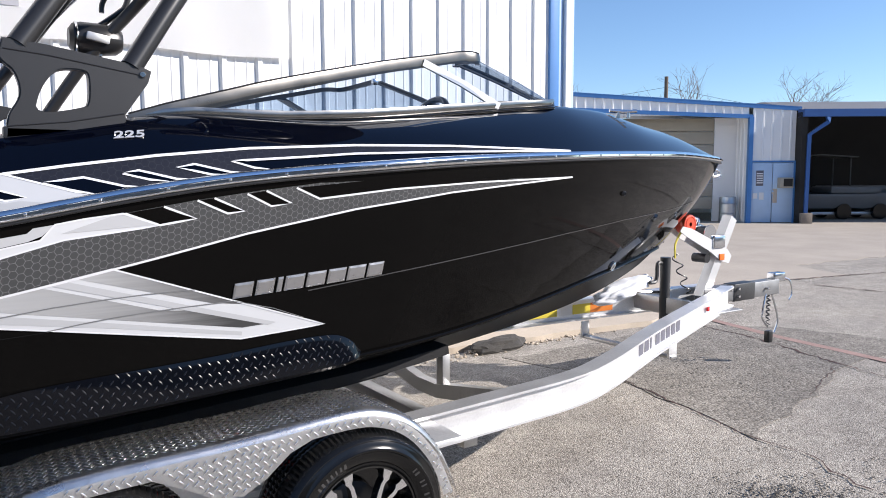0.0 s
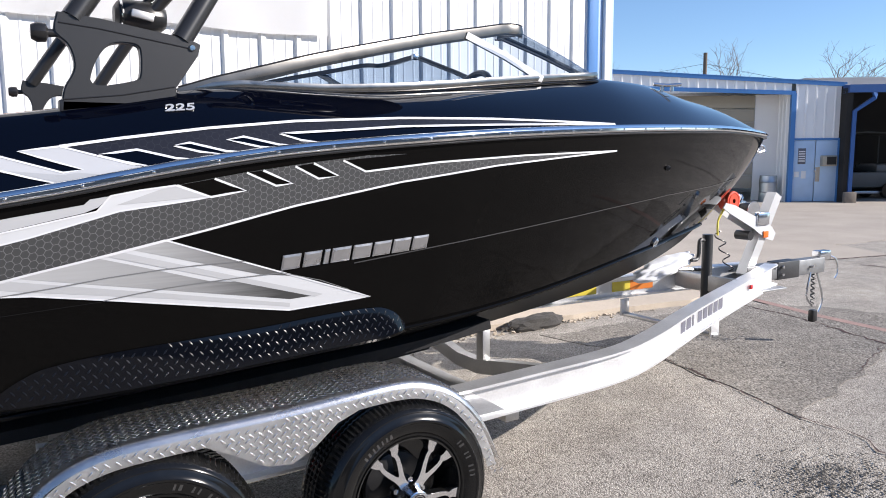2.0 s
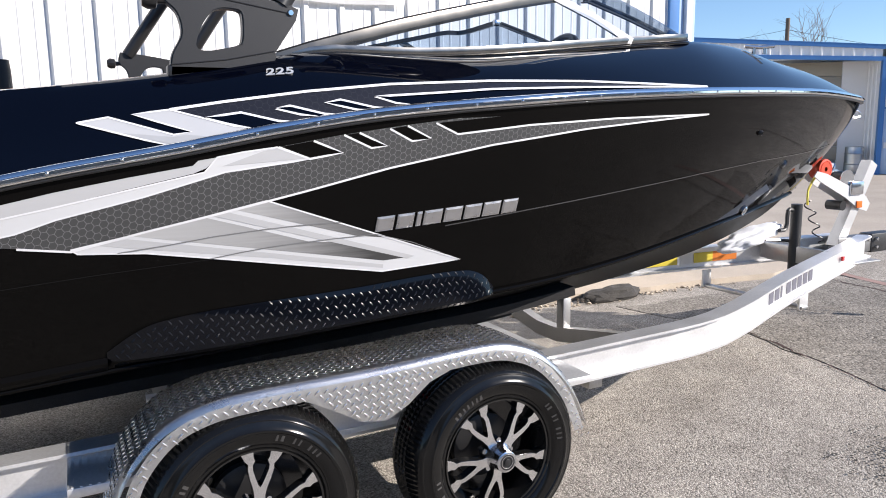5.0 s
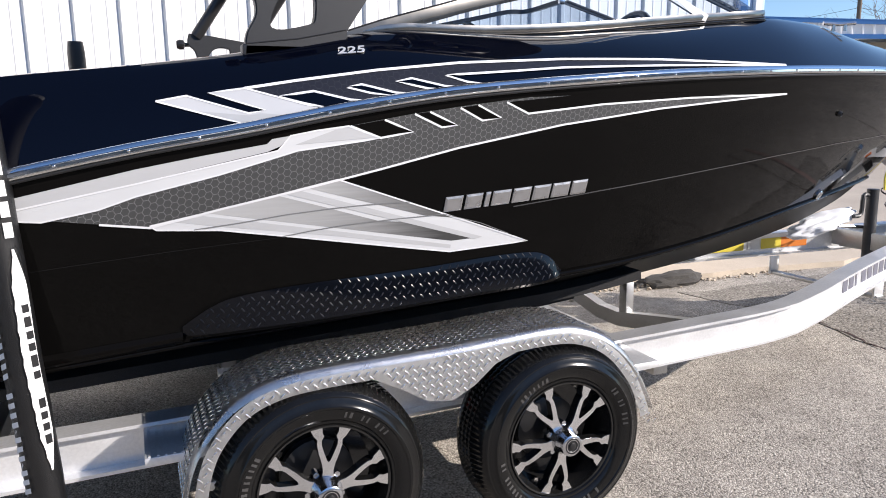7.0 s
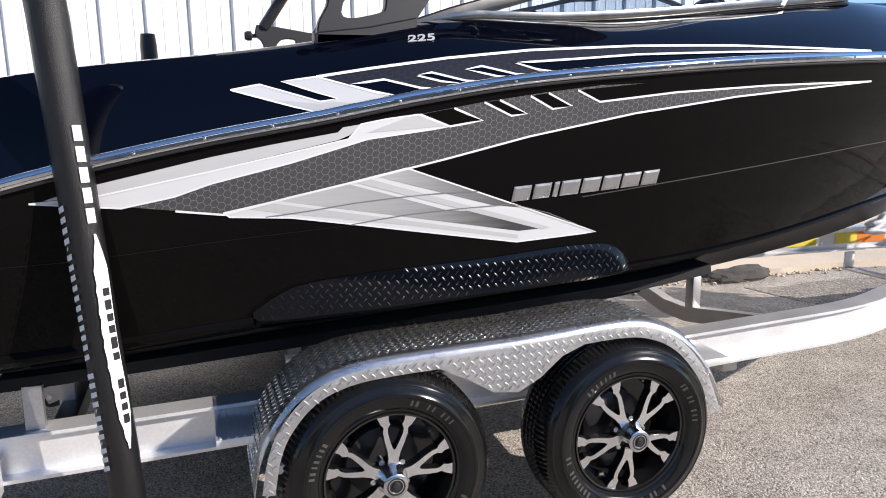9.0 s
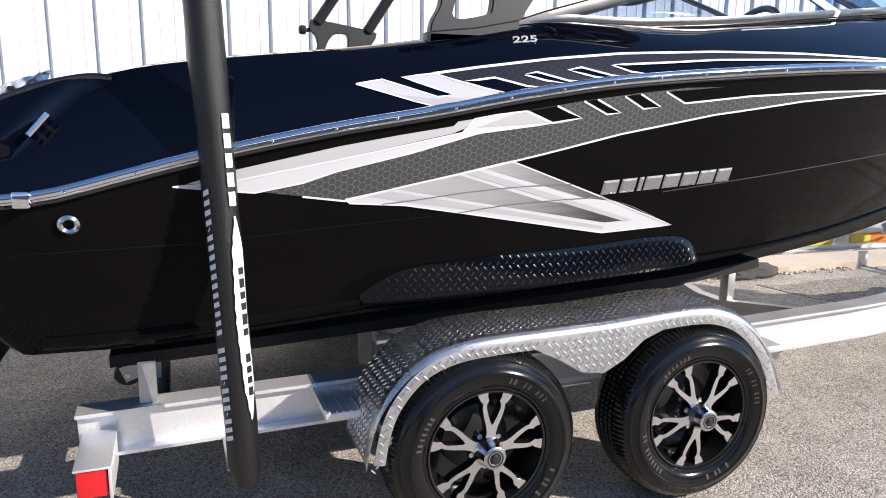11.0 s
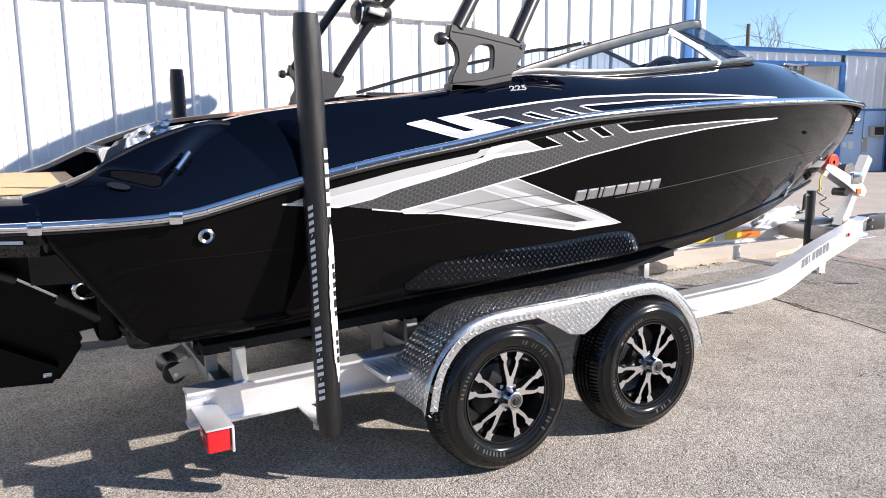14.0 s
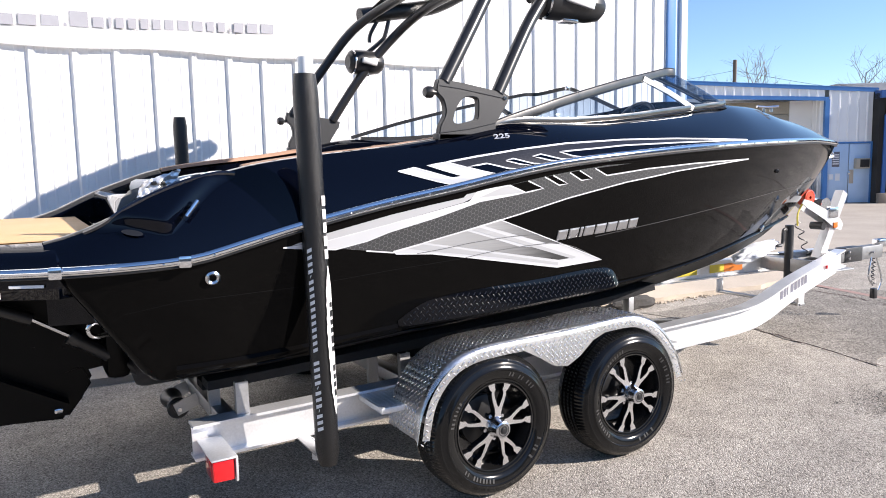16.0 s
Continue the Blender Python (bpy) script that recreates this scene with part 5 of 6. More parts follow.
# cleats
def cleat(p, turn=0.0, parent=boat):
    m = Matrix.Translation(p) @ Matrix.Rotation(turn, 4, "Z")
    bm = bmesh.new()
    for k in (-0.03, 0.03):
        cylinder(bm, m @ Vector((k, 0, 0)), m @ Vector((k, 0, 0.03)), 0.011, 10)
    tube([m @ Vector((a, 0, 0.034 + 0.006 * abs(a) / 0.08)) for a in (-0.085, -0.05, 0, 0.05, 0.085)], 0.010, 8, bm)
    part("cleat", bm, STEEL, parent, "stainless mooring cleat")
cleat((2.60, -0.50, deck_side(2.6, 0.96).z), -0.4)
a, b = deck_at(-1.712, 1.362, 0.038), deck_at(-1.662, 1.418, 0.038)
bm = tube([a + (b - a) * k for k in (0, 0.2, 0.5, 0.8, 1)], 0.008, 8)
for k in (0.3, 0.7):
    p = a + (b - a) * k
    cylinder(bm, p, deck_at(p.x, p.z, 0.0), 0.008, 10)
part("cleat", bm, CHROME, boat, "stainless mooring cleat on the quarter")

# bow eye and stem band
part("bow_eye", tube(smooth_path([(4.19, 0, 1.60), (4.235, 0, 1.588), (4.245, 0, 1.56), (4.18, 0, 1.545)], 5), 0.010, 8), STEEL, boat)

# ---------------------------------------------------------------- stern
plat = bmesh.new()
rows = []
for i in range(25):
    x = -2.98 + 0.98 * i / 24
    y = rail_y(x) - max(0.0, x + 2.16) * 1.2 if x > -2.85 else rail_y(-2.85) - (-2.85 - x) * 1.2
    rows.append([(x, -y + 0.20, 1.075), (x, -y + 0.05, 1.085), (x, -y + 0.005, 1.13), (x, -y, 1.185), (x, -y + 0.02, 1.235), (x, -y + 0.06, 1.268), (x, -y + 0.12, 1.282),
                 (x, y - 0.12, 1.282), (x, y - 0.06, 1.268), (x, y - 0.02, 1.235), (x, y, 1.185), (x, y - 0.005, 1.13), (x, y - 0.05, 1.085), (x, y - 0.20, 1.075)])
loft(plat, rows, True, True)
part("swim_platform", plat, GEL_NAVY, boat, "glossy dark swim platform")
part("platform_mat", boxed((-2.9, -0.74, 1.284), (-1.97, 0.95, 1.292), 0.002), TAN_MAT, boat, "tan foam deck mat")
part("transom_panel", boxed((-1.95, -0.92, 0.95), (-1.86, 0.92, 1.30), 0.01), GEL_BLACK, boat)
part("engine_hatch", boxed((-1.86, -0.88, 0.98), (-0.95, 0.88, 1.44), 0.03), GEL_NAVY, boat)
for y0, y1 in ((-0.86, -0.30), (0.30, 0.86)):
    part("sun_pad", boxed((-1.66, y0, 1.41), (-0.95, y1, 1.505), 0.04), WHITE_VINYL, boat, "white and tan stern sun pad")
part("sun_pad", boxed((-1.55, -0.28, 1.40), (-0.95, 0.28, 1.52), 0.04), TAN_VINYL, boat)
# stern seat end behind the wing: dark base, white piped cushion, crumpled film, smoked screen
bm = bmesh.new()
prism(bm, [(-1.93, 1.30), (-1.90, 1.40), (-1.84, 1.455), (-1.70, 1.485), (-1.45, 1.485), (-1.45, 1.30)], 0.16, lambda u, v, w: Vector((u, -0.85 + w, v)))
bmesh.ops.bevel(bm, geom=bm.edges[:], offset=0.015, segments=2, affect="EDGES")
part("seat_end", bm, BLACK_PLASTIC, boat, "dark moulded stern seat end")
pts = smooth_path([(-1.80, -0.87, 1.478), (-1.72, -0.87, 1.502), (-1.60, -0.88, 1.524), (-1.47, -0.89, 1.532), (-1.34, -0.90, 1.545)], 5)
cushion = part("seat_cushion", sweep(bmesh.new(), pts, [(-0.10, -0.035), (0.012, -0.035), (0.022, -0.02), (0.022, 0.004), (0.012, 0.014), (-0.10, 0.016)]), WHITE_VINYL, boat, "white piped stern cushion")
for k in (4, 8, 12, 15):
    part("cushion_button", boxed((-0.014, -0.004, -0.010), (0.014, 0.003, 0.010), 0.003, Matrix.Translation(pts[k] + Vector((0, -0.021, -0.008)))), GREY_PRINT, cushion)
bm = bmesh.new()
bmesh.ops.create_grid(bm, x_segments=30, y_segments=22, size=0.5)
for v in bm.verts:
    u, w = v.co.x + 0.5, v.co.y + 0.5
    fold = abs(noise.noise(Vector((u * 4.2, w * 3.1, 1.7)))) * 0.07 + abs(noise.noise(Vector((u * 9, w * 8, 5.2)))) * 0.03
    v.co = Vector((-1.868 + 0.155 * u + 0.03 * w, -0.885 - 0.5 * fold, 1.415 + 0.095 * w + 0.055 * u - fold * 0.25))
part("folded_cover", bm, FOIL, boat, "crumpled silvery film on the stern seat", angle=80)
part("seat_pocket", boxed((-1.80, -0.905, 1.497), (-1.745, -0.88, 1.512), 0.004), BLACK_PLASTIC, boat)
bm = bmesh.new()
prism(bm, [(-1.925, 1.345), (-1.922, 1.40), (-1.905, 1.44), (-1.87, 1.475), (-1.83, 1.488), (-1.80, 1.485), (-1.84, 1.40), (-1.86, 1.345)], 0.008, lambda u, v, w: Vector((u, -0.80 + w, v)))
part("smoked_screen", bm, SMOKED, boat, "smoked plastic screen at the stern seat", smooth=False)
part("screen_hinge", boxed((-1.925, -0.83, 1.345), (-1.885, -0.79, 1.375), 0.008), BLACK_PLASTIC, boat)
# sculpted quarter wing
WING = [(-2.063, 1.324), (-1.995, 1.347), (-1.894, 1.40), (-1.789, 1.452), (-1.681, 1.503), (-1.572, 1.527), (-1.508, 1.534), (-1.512, 1.518), (-1.582, 1.482), (-1.655, 1.419), (-1.715, 1.357), (-1.762, 1.313), (-1.793, 1.304), (-1.849, 1.317), (-1.923, 1.330), (-1.999, 1.322)]


def wing_at(x, z, out):
    d = 1.0
    for (x0, z0), (x1, z1) in zip(WING[6:], WING[7:] + WING[:1]):
        k = max(0.0, min(1.0, ((x - x0) * (x1 - x0) + (z - z0) * (z1 - z0)) / max(1e-9, (x1 - x0)**2 + (z1 - z0)**2)))
        d = min(d, math.hypot(x - x0 - k * (x1 - x0), z - z0 - k * (z1 - z0)))
    k = max(0.0, min(1.0, d / 0.055, (-1.50 - x) / 0.14, (x + 2.07) / 0.10))
    return deck_at(x, z, out + 0.032 * k * k * (3 - 2 * k))


film("quarter_wing", WING, GEL_NAVY, 0.001, wing_at, 0.010, "glossy navy sculpted stern quarter")
crest = [wing_at(x, z, 0.0) for x, z in WING[:7]]
part("quarter_crest", sweep(bmesh.new(), smooth_path(crest, 5), [(-0.075, -0.004), (0.004, -0.006), (0.008, 0.003), (0.0, 0.010), (-0.075, 0.011)]), NAVY_CAP, boat)
film("quarter_vent", [(-1.903 + 0.036 * math.cos(k * 0.5236), 1.318 + 0.011 * math.sin(k * 0.5236) - 0.006 * math.cos(k * 0.5236)) for k in range(12)], BLACK_PLASTIC, 0.012, deck_at, label="dark oval vent")
# gunwale coaming pads
for f in (lambda v: Vector(v), mirror):
    pts = [f((x, -crest_y(x) + 0.10, crest_z(x) + 0.004)) for x in [-1.45 + 0.04 * i for i in range(26)]]
    part("coaming_pad", sweep(bmesh.new(), pts, [(-0.04, -0.02), (0.04, -0.02), (0.036, 0.000), (0, 0.005), (-0.036, 0.000)]), TAN_VINYL, boat, "tan vinyl coaming pad")

# sterndrive
bm = bmesh.new()
prism(bm, [(-1.86, 0.98), (-1.88, 0.60), (-2.05, 0.58), (-2.12, 0.62), (-2.62, 0.70), (-2.66, 0.86), (-2.45, 1.0), (-2.1, 1.02)], 0.24, lambda u, v, w: Vector((u, -0.12 + w, v)))
bmesh.ops.bevel(bm, geom=bm.edges[:], offset=0.03, segments=2, affect="EDGES")
part("drive_housing", bm, DRIVE_BLACK, boat, "glossy black sterndrive upper housing")
bm = bmesh.new()
prism(bm, [(-2.03, 0.60), (-2.0, 0.515), (-2.06, 0.43), (-2.13, 0.335), (-2.46, 0.358), (-2.90, 0.40), (-2.92, 0.60), (-2.6, 0.72)], 0.10, lambda u, v, w: Vector((u, -0.05 + w, v)))
bmesh.ops.bevel(bm, geom=bm.edges[:], offset=0.02, segments=2, affect="EDGES")
part("drive_gearcase", bm, DRIVE_BLACK, boat)
bm = bmesh.new()
prism(bm, [(-2.17, 0.42), (-2.12, 0.44), (-2.40, 0.60), (-2.95, 0.66), (-2.95, 0.63), (-2.42, 0.57)], 0.30, lambda u, v, w: Vector((u, -0.15 + w, v)))
part("cavitation_plate", bm, DRIVE_BLACK, boat, smooth=False)
part("drive_anode", boxed((-2.19, -0.165, 0.405), (-2.15, -0.12, 0.43), 0.008), STEEL, boat)
for y in (-0.22, 0.22):
    cyl = part("trim_cylinder", cylinder(bmesh.new(), (-1.80, y, 0.575), (-2.08, y, 0.775), 0.034, 14), BLACK_PLASTIC, boat)
    part("trim_rod", cylinder(bmesh.new(), (-2.07, y, 0.77), (-2.27, y, 0.90), 0.011, 10), STEEL, cyl, "polished rod")
    part("rod_end", cylinder(bmesh.new(), (-2.25, y, 0.885), (-2.50, y, 1.0), 0.03, 12), BLACK_PLASTIC, cyl)
    part("trim_collar", cylinder(bmesh.new(), (-2.06, y, 0.76), (-2.10, y, 0.79), 0.04, 14), BLACK_SATIN, cyl)
part("transom_shield", boxed((-1.96, -0.26, 0.55), (-1.84, 0.26, 0.96), 0.04), DRIVE_BLACK, boat)
for x0, x1, z0, z1, m in ((-2.32, -2.21, 1.137, 1.148, WHITE_PRINT), (-2.50, -2.35, 1.10, 1.125, WHITE_PRINT), (-2.50, -2.37, 1.126, 1.134, RED_LENS)):
    xm = (x0 + x1) / 2
    part("platform_sticker", sweep(bmesh.new(), [(x, -rail_y(x) - 0.004, (z0 + z1) / 2) for x in (x0, xm, x1)], [(0.0, -(z1 - z0) / 2), (0.004, -(z1 - z0) / 2), (0.004, (z1 - z0) / 2), (0.0, (z1 - z0) / 2)]), m, boat, "small printed sticker", smooth=False)
part("stern_eye", tube(smooth_path([(-1.98, -0.76, 0.93), (-2.035, -0.79, 0.945), (-2.06, -0.79, 0.92), (-2.04, -0.78, 0.885), (-1.98, -0.74, 0.88)], 5), 0.010, 8), STEEL, boat)

# ---------------------------------------------------------------- cockpit things seen over the gunwale
part("helm_console", boxed((1.26, -0.74, 1.0), (1.62, -0.2, 1.72), 0.05), GEL_BLACK, boat)
bm = bmesh.new()
m = Matrix.Translation((1.16, -0.58, 1.775)) @ Matrix.Rotation(radians(-62), 4, "Y")
sweep(bm, [m @ Vector((0.16 * math.cos(a), 0.16 * math.sin(a), 0)) for a in [2 * math.pi * i / 28 for i in range(28)]], ring(0.015, 8), up=tuple(m.to_3x3() @ Vector((0, 0, 1))), closed=True)
for a in (0.5, 2.6, 4.7):
    tube([m @ Vector((0, 0, -0.02)), m @ Vector((0.155 * math.cos(a), 0.155 * math.sin(a), 0))], 0.012, 6, bm)
part("steering_wheel", bm, BLACK_PLASTIC, boat, "black steering wheel behind the windshield")
part("dash_pod", boxed((1.28, -0.70, 1.70), (1.62, -0.28, 1.875), 0.05), VINYL_BLACK, boat, "black dash pod behind the glass")
for y0 in (-0.72, 0.28):
    part("seat_back", boxed((-0.12, y0, 1.1), (0.02, y0 + 0.46, 1.70), 0.05), TAN_VINYL, boat, "tan vinyl seat back")

# tower speakers, canopy boot, struts
def speaker(x0, x1, y, z):
    mm = Matrix.Translation((x0, y, z)) @ Matrix.Rotation(radians(-90), 4, "Z")
    L = x1 - x0
    s = part("tower_speaker", lathe(bmesh.new(), [(0.0, 0.0), (0.05, 0.0), (0.078, 0.02), (0.088, 0.06), (0.088, L - 0.10), (0.078, L - 0.03), (0.055, L), (0.0, L + 0.008)], 28, mm), BLACK_PLASTIC, boat, "black bullet-shaped tower speaker")
    part("speaker_clamp", boxed((x0 + L * 0.35, y - 0.03, z - 0.10), (x0 + L * 0.6, y + 0.03, z - 0.06), 0.008), STEEL, s, "bright metal clamp")
    part("speaker_clamp", boxed((x0 + L * 0.28, y - 0.108, z - 0.026), (x0 + L * 0.72, y - 0.084, z + 0.018), 0.008, Matrix.Translation((x0 + L / 2, 0, z)) @ Matrix.Rotation(radians(10), 4, "Y") @ Matrix.Translation((-x0 - L / 2, 0, -z))), ALU_LIGHT, s, "bright metal clamp")
    part("speaker_ring", lathe(bmesh.new(), [(0.084, 0.028), (0.092, 0.034), (0.084, 0.042)], 28, mm), CHROME, s)
speaker(0.13, 0.55, -0.93, 2.385)
speaker(-0.10, 0.17, 1.02, 2.315)
rows = []
for i in range(21):
    v = -1 + 2 * i / 20
    arch = 0.56 * (1 - abs(v) ** 1.7)
    aft, fore = Vector((0.04 + 0.44 * (1 - v * v), 1.0 * v, 2.66 + arch)), Vector((0.85 + 0.75 * (1 - v * v), 1.0 * v, 2.90 + 1.2 * arch))
    rows.append([aft + (fore - aft) * (k / 10) + Vector((0, 0, 0.05 * math.sin(math.pi * k / 10))) for k in range(11)])
bm = loft(bmesh.new(), rows)
bmesh.ops.solidify(bm, geom=bm.faces, thickness=0.012)
part("canopy", bm, VINYL_BLACK, boat, "black fabric canopy on the tower")
for f in (lambda v: Vector(v), mirror):
    part("canopy_bow", tube([f(p) for p in smooth_path([(0.0, -1.0, 2.64), (0.25, -1.0, 2.69), (0.60, -1.0, 2.76), (0.86, -1.0, 2.88)], 6)], 0.058, 14), VINYL_BLACK, boat, "padded black canopy bow")
for f in (lambda v: Vector(v), mirror):
    part("canopy_strut", tube([f((-0.30, -1.0, 2.26)), f((0.02, -0.98, 2.60))], 0.011, 8), STEEL, boat)
    kn = f((-0.60, -1.07, 1.885))
    part("tower_knob", lathe(bmesh.new(), [(0.0, -0.03), (0.02, -0.028), (0.028, -0.012), (0.026, 0.01), (0.012, 0.016), (0.010, 0.05)], 14, Matrix.Translation(kn) @ Matrix.Rotation(radians(-90), 4, "Z")), BLACK_PLASTIC, boat)
    part("tower_knob", lathe(bmesh.new(), [(0.0, -0.003), (0.008, -0.003), (0.010, 0.0), (0.010, 0.02)], 14, Matrix.Translation(f((-0.192, -1.088, 1.868)))), CHROME, boat)
    part("tower_foot", boxed((-0.57, -1.085, 1.655), (-0.22, -1.03, 1.70), 0.006) if f((0, 1, 0)).y > 0 else boxed((-0.57, 1.03, 1.655), (-0.22, 1.085, 1.70), 0.006), PLATE_POWDER, boat)

for f in (lambda v: Vector(v), mirror):
    part("canopy_brace", tube([f(p) for p in smooth_path([(0.02, -1.0, 2.36), (0.16, -1.0, 2.47), (0.20, -1.0, 2.52), (0.24, -1.0, 2.66)], 5)], 0.016, 8), BLACK_SATIN, boat, "black canopy brace")
    part("canopy_brace", tube([f(p) for p in smooth_path([(0.07, -1.0, 2.46), (0.08, -1.0, 2.52), (0.14, -1.0, 2.62)], 5)], 0.014, 8), BLACK_SATIN, boat)

# ---------------------------------------------------------------- trailer
trailer = thing("boat_trailer", "tandem-axle aluminium boat trailer with diamond-plate fenders", "boat trailer", (0, 0, 0))
beam_y = curve((-1.75, 0.88), (1.2, 0.885), (1.65, 0.885), (1.9, 0.862), (2.2, 0.775), (2.6, 0.63), (3.0, 0.495), (3.5, 0.335), (4.0, 0.175), (4.3, 0.075))
beam_z = curve((-1.75, 0.40), (-1.2, 0.412), (0.9, 0.455), (1.6, 0.478), (2.2, 0.495), (2.95, 0.545), (3.87, 0.60), (4.4, 0.63))
for f in (lambda v: Vector(v), mirror):
    pts = [f((x, -beam_y(x), beam_z(x))) for x in [-1.70 + (4.29 + 1.70) * i / 60 for i in range(61)]]
    h, w, t = 0.078, 0.05, 0.006
    sec = [(-w, -h), (w, -h), (w, -h + 2 * t), (t, -h + 2.4 * t), (t, h - 2.4 * t), (w, h - 2 * t), (w, h), (-w, h), (-w, h - 2 * t), (-t, h - 2.4 * t), (-t, -h + 2.4 * t), (-w, -h + 2 * t)]
    part("main_beam", sweep(bmesh.new(), pts, sec), ALU, trailer, "aluminium I-beam", smooth=False)
for x in (-1.46, -0.43, 0.43, 1.25):
    part("crossmember", boxed((x - 0.04, -0.83, 0.30), (x + 0.04, 0.83, 0.37), 0.006), ALU_DULL, trailer)


def tyre_mesh(m):
    """Tyre with ribbed tread, shoulder sipes and raised sidewall marks."""
    w, R = 0.106, 0.344
    prof = [(0.206, -w + 0.016), (0.213, -w + 0.006), (0.219, -w - 0.001), (0.226, -w - 0.002), (0.229, -w - 0.006), (0.240, -w - 0.0125), (0.254, -w - 0.0175), (0.268, -w - 0.0195), (0.271, -w - 0.0225), (0.277, -w - 0.0225), (0.280, -w - 0.019), (0.292, -w - 0.0155), (0.303, -w - 0.010), (0.306, -w - 0.0105), (0.312, -w - 0.0065), (0.322, -w + 0.004), (0.332, -w + 0.020), (0.339, -w + 0.038)]
    for g in (-0.042, -0.014, 0.014, 0.042):
        prof += [(R, g - 0.008), (R - 0.010, g - 0.005), (R - 0.010, g + 0.005), (R, g + 0.008)]
    prof += [(0.339, w - 0.040), (0.332, w - 0.022), (0.322, w - 0.008), (0.306, w), (0.26, w + 0.006), (0.22, w), (0.20, w - 0.01)]
    n, rows = 224, []
    for i in range(n):
        a = 2 * math.pi * i / n
        row = []
        for k, (r, y) in enumerate(prof):
            if 0.318 < r and i % 2 == 0 and (k < 19 or k % 4 in (1, 2)):
                r -= 0.0045
            row.append(m @ Vector((r * math.cos(a), y, r * math.sin(a))))
        rows.append(row)
    bm = loft(bmesh.new(), rows + [rows[0]])
    bmesh.ops.remove_doubles(bm, verts=bm.verts, dist=0.0002)
    return bm


def sidewall_marks(m):
    """Raised maker's marks round the sidewall, as plain blocks."""
    bm, rng = bmesh.new(), random.Random(7)
    for a0, count in ((0.5, 9), (2.3, 7), (3.7, 10), (5.3, 6)):
        for k in range(count):
            a = a0 + k * 0.075
            if rng.random() < 0.12:
                continue
            wide, r0 = rng.uniform(0.026, 0.044), 0.243
            q = [(r0, a), (r0, a + wide), (r0 + 0.019, a + wide * 0.9), (r0 + 0.019, a + wide * 0.1)]
            prism(bm, q, 0.0022, lambda r, t, w: m @ Vector((r * math.cos(t), -0.106 - (0.0125 if r < 0.25 else 0.0180) - w, r * math.sin(t))))
    return bm


def wheel_at(x, y, sgn, spin):
    m = Matrix.Translation((x, y, 0.343)) @ Matrix.Diagonal((1, sgn, 1, 1)) @ Matrix.Rotation(spin, 4, "Y")
    bm = bmesh.new()
    lathe(bm, [(0.208, -0.094), (0.214, -0.099), (0.211, -0.105), (0.205, -0.103), (0.200, -0.088), (0.193, -0.05), (0.180, 0.03), (0.09, 0.045), (0.0, 0.045)], 48, m)
    rim = part("wheel", bm, mat_rim_dark, trailer, "black alloy wheel with machined spokes")
    part("tyre", tyre_mesh(m), RUBBER, rim, "black rubber trailer tyre")
    part("sidewall_lettering", sidewall_marks(m), TYRE_MARK, rim, "raised marks on the tyre", smooth=False)["kind"] = "stuff"
    bm = bmesh.new()
    lathe(bm, [(0.0, -0.160), (0.020, -0.160), (0.021, -0.164), (0.033, -0.164), (0.039, -0.160), (0.0405, -0.150), (0.0415, -0.135), (0.043, -0.122), (0.052, -0.108), (0.056, -0.06)], 28, m)
    part("hub_cap", bm, STEEL, rim, "chrome hub cap")
    part("hub_emblem", lathe(bmesh.new(), [(0.0, -0.1665), (0.010, -0.1665), (0.012, -0.1655), (0.0125, -0.1615), (0.022, -0.1612), (0.024, -0.1645), (0.029, -0.1650), (0.029, -0.150)], 20, m), BLACK_PLASTIC, rim)
    part("brake_drum", lathe(bmesh.new(), [(0.0, 0.0), (0.09, 0.0), (0.12, 0.01), (0.12, 0.05)], 32, m), BLACK_PLASTIC, rim)
    arm = [(0.028, 0.019), (0.066, 0.0165), (0.088, 0.021), (0.118, 0.032), (0.146, 0.0395), (0.162, 0.0395), (0.172, 0.050), (0.198, 0.066), (0.206, 0.050), (0.208, 0.027), (0.186, 0.0255), (0.174, 0.0195), (0.160, 0.0255), (0.146, 0.0245), (0.120, 0.0150), (0.098, 0.0055)]
    for k in range(5):
        a0 = 2 * math.pi * k / 5
        out = arm + [(0.092, 0.0)] + [(u, -v) for u, v in reversed(arm)]

        def place(u, v, w):
            dish = -0.114 + 0.016 * min(1.0, u / 0.17) + w
            return m @ Vector((u * math.cos(a0) - v * math.sin(a0), dish, u * math.sin(a0) + v * math.cos(a0)))
        part("spoke", prism(bmesh.new(), out, 0.003, place), mat_spoke, rim, "machined bright forked spoke", smooth=False)
        wide = [(u, v * 1.0 + 0.0012) for u, v in arm]
        body = wide + [(0.095, 0.0)] + [(u, -v) for u, v in reversed(wide)]
        part("spoke_side", prism(bmesh.new(), [(u, v) for u, v in body], 0.034, lambda u, v, w: place(u, v, w + 0.0032)), mat_rim_dark, rim, "gloss black spoke flank", smooth=False)
    for k in range(5):
        a0 = 2 * math.pi * (k + 0.5) / 5
        c = m @ Vector((0.057 * math.cos(a0), -0.095, 0.057 * math.sin(a0)))
        d = m @ Vector((0.057 * math.cos(a0), -0.06, 0.057 * math.sin(a0)))
        part("wheel_nut", cylinder(bmesh.new(), c, d, 0.010, 6), STEEL, rim)
    return rim


mat_rim_dark = mat("gloss_black_wheel", (0.008, 0.008, 0.008), 0.18, coat=0.3)
mat_spoke = mat("machined_alloy", (0.82, 0.82, 0.83), 0.16, 1.0, vary=0.05, scale=40, rough_vary=0.06)
for x, spin in ((-0.43, -0.19), (0.43, 0.42)):
    wheel_at(x, -1.222 if x < 0 else -1.212, 1, spin)
    wheel_at(x, 1.20, -1, spin + 0.4)


